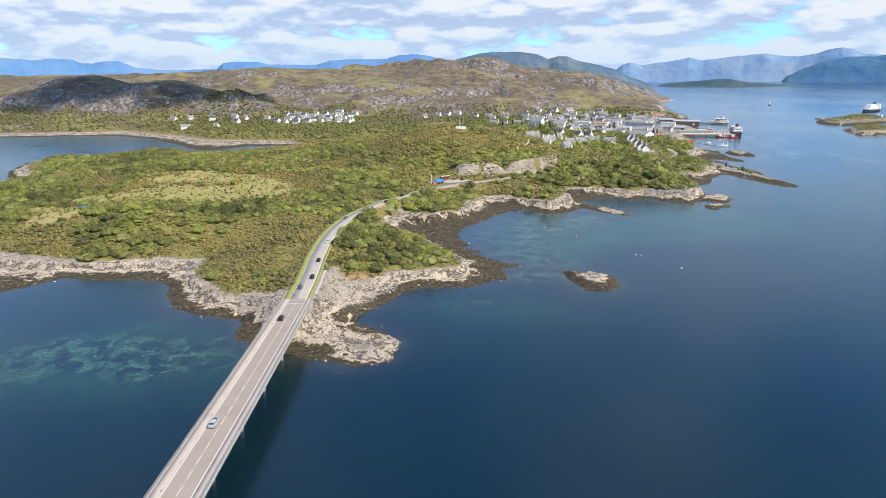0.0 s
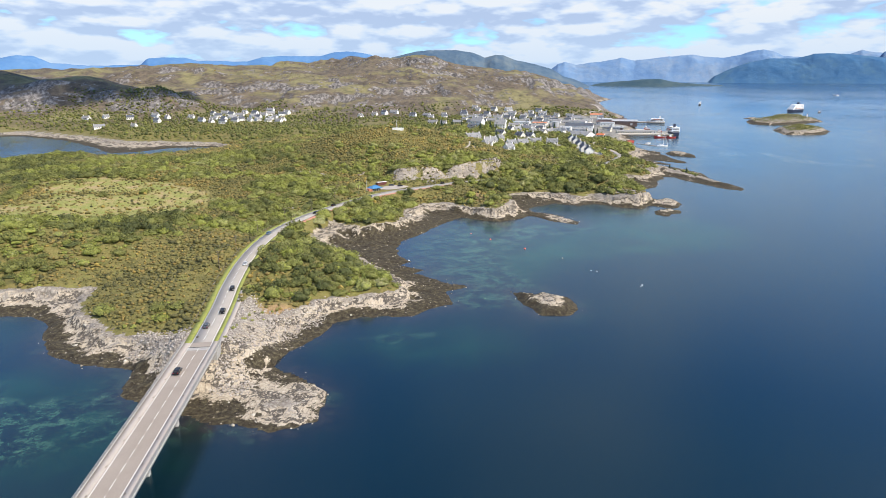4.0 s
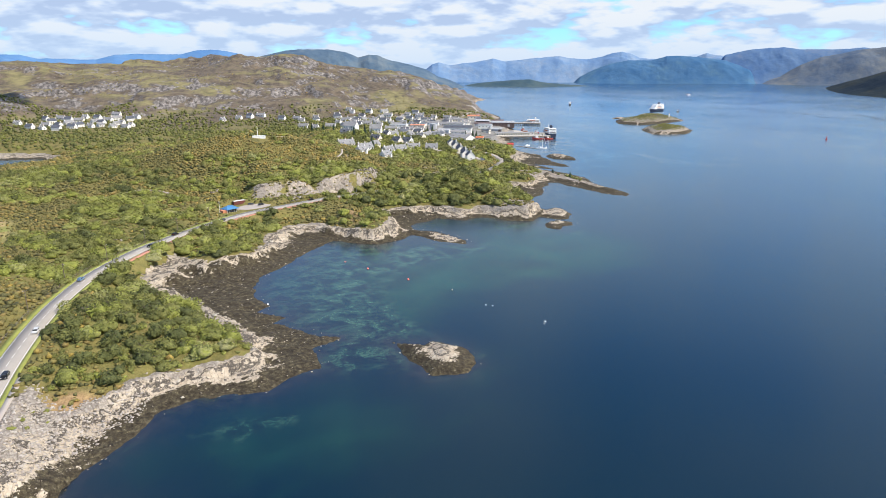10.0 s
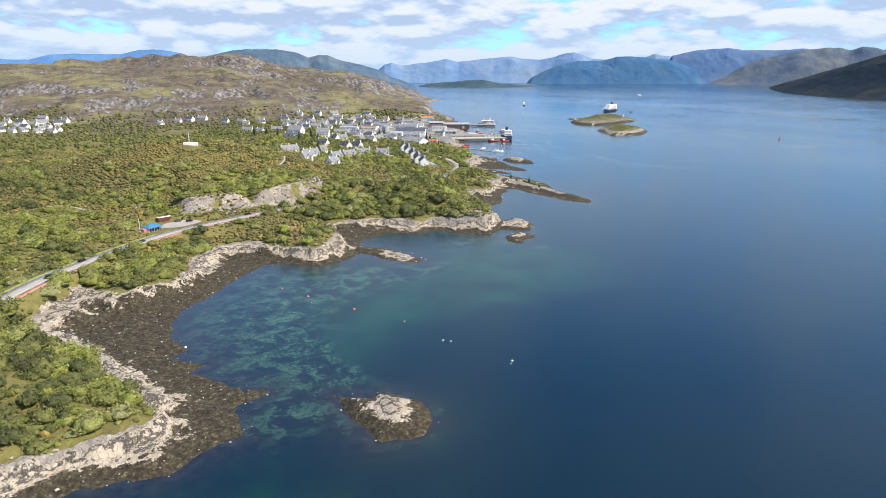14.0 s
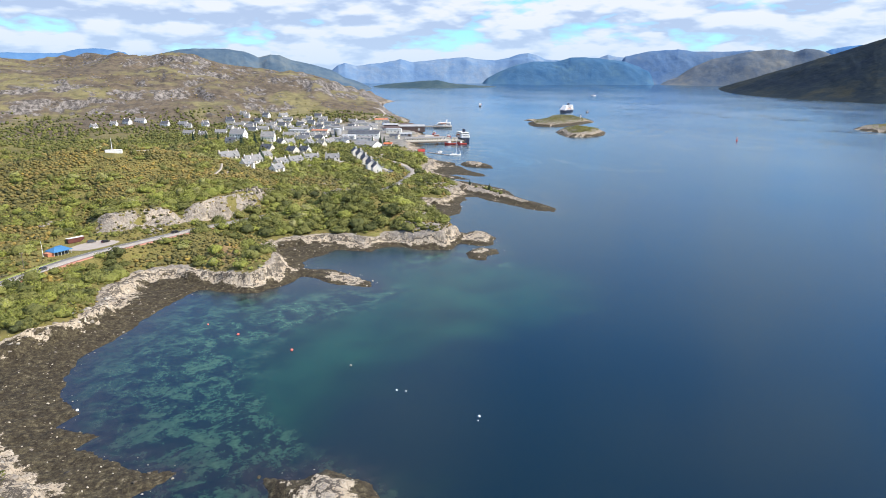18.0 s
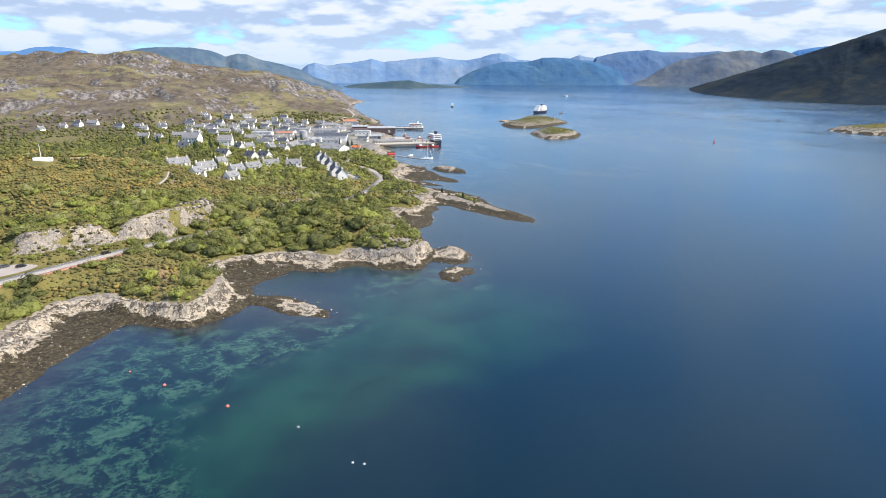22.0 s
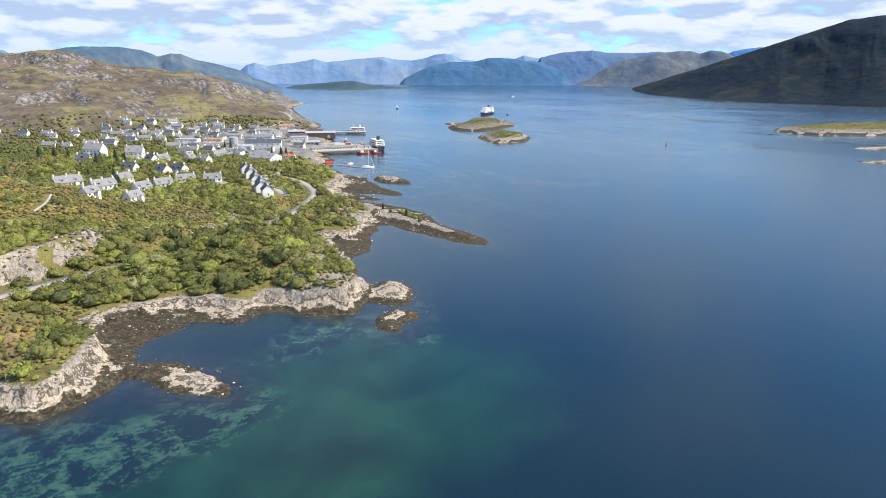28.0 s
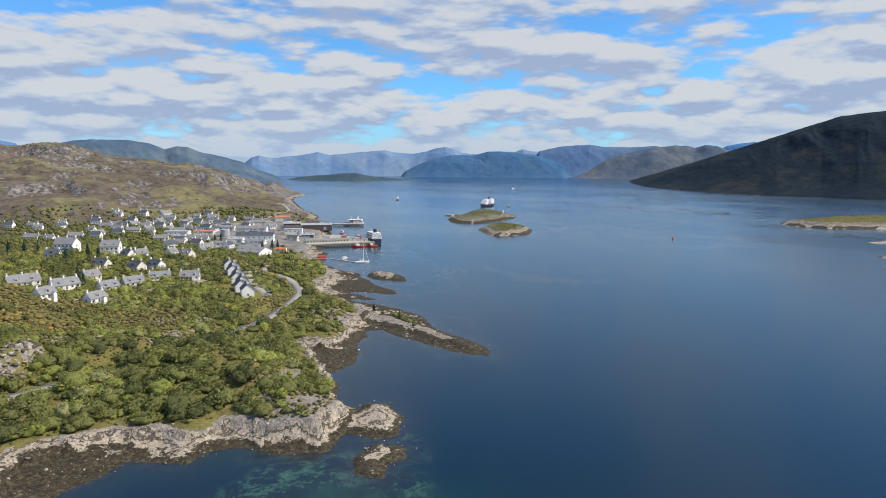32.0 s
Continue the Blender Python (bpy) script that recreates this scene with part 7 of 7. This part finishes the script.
P_BLACK, P_SILVER, P_BLUE, P_GREY, P_WHITE = (car_paint(n, c) for n, c in (("black_car_paint", (0.02, 0.02, 0.022)), ("silver_car_paint", (0.50, 0.52, 0.54)), ("blue_car_paint", (0.16, 0.28, 0.42)), ("grey_car_paint", (0.10, 0.11, 0.12)), ("white_car_paint", (0.76, 0.76, 0.75))))


def on_road(s_y, lane, along):
    """A pose on the road at that y; lane -1 is the left lane."""
    line = curve_points([r for r in ROAD if r[1] > -200], 2.0)
    k = int(np.argmin(np.abs(line[:600, 1] - s_y)))
    p, q = line[k], line[min(k + 1, len(line) - 1)]
    a = math.atan2(q[1] - p[1], q[0] - p[0])
    return pose(p[0] + math.sin(a) * 1.75 * lane, p[1] - math.cos(a) * 1.75 * lane, p[2] + 0.06, 0, 0, math.degrees(a) + (0 if along else 180))


for y, lane, paint, label in ((150, -1, P_SILVER, "silver hatchback driving on the bridge"), (226, -1, P_BLACK, "black car driving on the bridge"), (262, -1, P_GREY, "dark grey car on the road"),
                              (276, 1, P_BLACK, "black car leaving the bridge"), (302, 1, P_BLACK, "black estate car on the road"), (338, 1, P_WHITE, "white car on the road"), (398, -1, P_BLUE, "pale blue car on the road"),
                              (452, 1, P_BLACK, "black car on the bend"), (474, -1, P_BLACK, "black car on the bend"), (506, 1, P_GREY, "dark grey car by the kiosk"), (556, -1, P_BLACK, "black car near the rock cutting")):
    car(on_road(y, lane, lane < 0), paint, label)
car(pose(10, 552, 12.16, 0, 0, 20), P_GREY, "dark grey car parked on the forecourt", False, "parked cars")
car(pose(17, 549, 12.16, 0, 0, 30), P_BLACK, "black car parked on the forecourt", False, "parked cars")
for k in range(9):
    y = 716 + 12.5 * k
    x = 238.5 + (y - 713) * 0.148 + (3.8 if k % 3 else 0)
    car(pose(x + 4, y, float(height_at(x + 4, y)) + 0.75, 0, 0, 170), (P_SILVER, P_BLACK, P_BLUE, P_WHITE, P_GREY)[k % 5], ("silver", "black", "blue", "white", "dark grey")[k % 5] + " car parked beside the terrace", False, "parked cars")

# poles and lamps along the landward side
pole_line = [(-75, 332), (-73.5, 362), (-69, 397), (-58, 428), (-45, 458), (-31, 482), (-15, 508)]
for k, (x, y) in enumerate(pole_line):
    z = float(height_at(x, y))
    ob = thing("utility_pole", pose(x, y, z - 0.3), "weathered wooden utility pole beside the road", "pole", "roadside poles")
    bm = bmesh.new()
    bm_tube(bm, (0, 0, 0), (0, 0, 9.2), 0.17, 0.12, 8)
    part("pole", bm, M_TIMBER, ob)
    box_part("crossarm", (1.6, 0.12, 0.14), (0, 0, 8.5), M_TIMBER, ob, radians(35))
    for s in (-0.6, 0, 0.6):
        bm = bmesh.new()
        bm_tube(bm, (s * 0.8, s * 0.55, 8.64), (s * 0.8, s * 0.55, 8.9), 0.06, 0.04, 6)
        part("insulator", bm, M_FRAME, ob)
wp = thing("flagpole", pose(-9.5, 527, 11.9), "tall white pole in front of the kiosk", "pole")
bm = bmesh.new()
bm_tube(bm, (0, 0, 0), (0, 0, 9), 0.16, 0.10, 8)
part("pole", bm, M_FRAME, wp)
for x, y in ((46, 548), (88, 572), (60, 573)):
    ob = thing("street_lamp", pose(x, y, float(height_at(x, y)) - 0.2), "galvanised street lamp with a curved arm", "street lamp", "street lamps")
    bm = bmesh.new()
    bm_tube(bm, (0, 0, 0), (0, 0, 8), 0.11, 0.07, 8)
    part("post", bm, M_METAL, ob)
    bm = bmesh.new()
    bm_tube(bm, (0, 0, 8), (0.9, -0.9, 8.4), 0.06, 0.05, 6)
    part("arm", bm, M_METAL, ob)
    box_part("lamp_head", (0.7, 0.3, 0.16), (1.0, -1.0, 8.35), M_METAL, ob, radians(-45))
# post-and-wire fence along the landward verge
fence = thing("fence", pose(0, 0, 0), "grey timber post-and-wire fence beside the road", "fence")
fl = west_line[(west_line[:, 1] < 500)]
way = np.gradient(fl[:, :2], axis=0)
way /= np.linalg.norm(way, axis=1)[:, None]
off = np.column_stack([fl[:, :2] + np.stack([-way[:, 1], way[:, 0]], 1) * 7.2, fl[:, 2]])
off[:, 2] = height_at(off[:, 0], off[:, 1])
bm = bmesh.new()
bm_box(bm, (0.14, 0.14, 1.3), (0, 0, -0.2))
fp = bpy.data.meshes.new("fence_post")
bm.to_mesh(fp), bm.free(), fp.materials.append(M_TIMBER)
for p in off:
    o = new("fence_post", fp)
    o.parent, o.location = fence, p
for lift in (0.5, 1.0):
    strip_part("wire", off, -0.02, 0.02, lift, 0.03, M_METAL, fence)

# ---- conifers and single shrubs ----
def conifer(x, y, h, label):
    z = float(height_at(x, y))
    ob = thing("conifer", pose(x, y, z - 0.2), label, "tree", "conifers")
    bm = bmesh.new()
    bm_tube(bm, (0, 0, 0), (0, 0, h * 0.9), h * 0.03, h * 0.008, 7)
    part("trunk", bm, M_BARK, ob)
    bm = bmesh.new()
    g = random.Random(int(x * 7 + y))
    for k in range(9):
        u = k / 8
        r, zz = h * (0.27 - 0.23 * u), h * (0.18 + 0.76 * u)
        n = 11
        top = bm.verts.new((g.uniform(-0.1, 0.1), g.uniform(-0.1, 0.1), zz + h * 0.15))
        ring = [bm.verts.new((r * g.uniform(0.55, 1.2) * math.cos(2 * math.pi * j / n), r * g.uniform(0.55, 1.2) * math.sin(2 * math.pi * j / n), zz - g.uniform(0, 0.07) * h)) for j in range(n)]
        for j in range(n):
            bm.faces.new([ring[j], ring[(j + 1) % n], top])
    part("crown", bm, M_CONIFER, ob)


M_CONIFER = leaf_paint("conifer_needles", [(0.022, 0.042, 0.02), (0.04, 0.065, 0.026), (0.06, 0.085, 0.03)], False)
for x, y, h in ((312, 652, 6.5), (309, 684, 6), (133, 752, 14), (136, 757, 9), (128, 838, 11), (143, 850, 12), (150, 846, 9), (110, 880, 10), (100, 905, 11), (88, 930, 12), (188, 845, 8),
                (335, 1010, 12), (345, 1022, 10), (322, 1005, 11), (328, 940, 9), (300, 905, 8), (316, 890, 8), (302, 1120, 11), (296, 1128, 9)):
    conifer(x, y, h, "dark green conifer beside the houses" if x < 300 else "dark green conifer near the harbour" if y > 700 else "dark conifer on the rocky spit")

# ---- the green and the stones, last ----
crown_kinds, tree_places, tree_sizes = build_green()
build_trees(crown_kinds, tree_places, tree_sizes)
build_rocks()
build_outcrops()
# a small blue pool in the rough pasture
bm = bmesh.new()
ring = [bm.verts.new((9.5 * math.cos(a) * (1 + 0.22 * math.sin(3 * a + 1)), 3.8 * math.sin(a) * (1 + 0.18 * math.cos(2 * a)), 0)) for a in np.linspace(0, 2 * math.pi, 28, endpoint=False)]
bm.faces.new(ring)
pool_z = max(float(height_at(-229 + u, 396 + v)) for u in (-7, 0, 7) for v in (-3, 0, 3)) + 0.12
tagged(part("pond", bm, M_WATER, None, at=pose(-229, 396, pool_z, 0, 0, -40)), "small blue pond in the rough pasture", "pond", kind="structure")
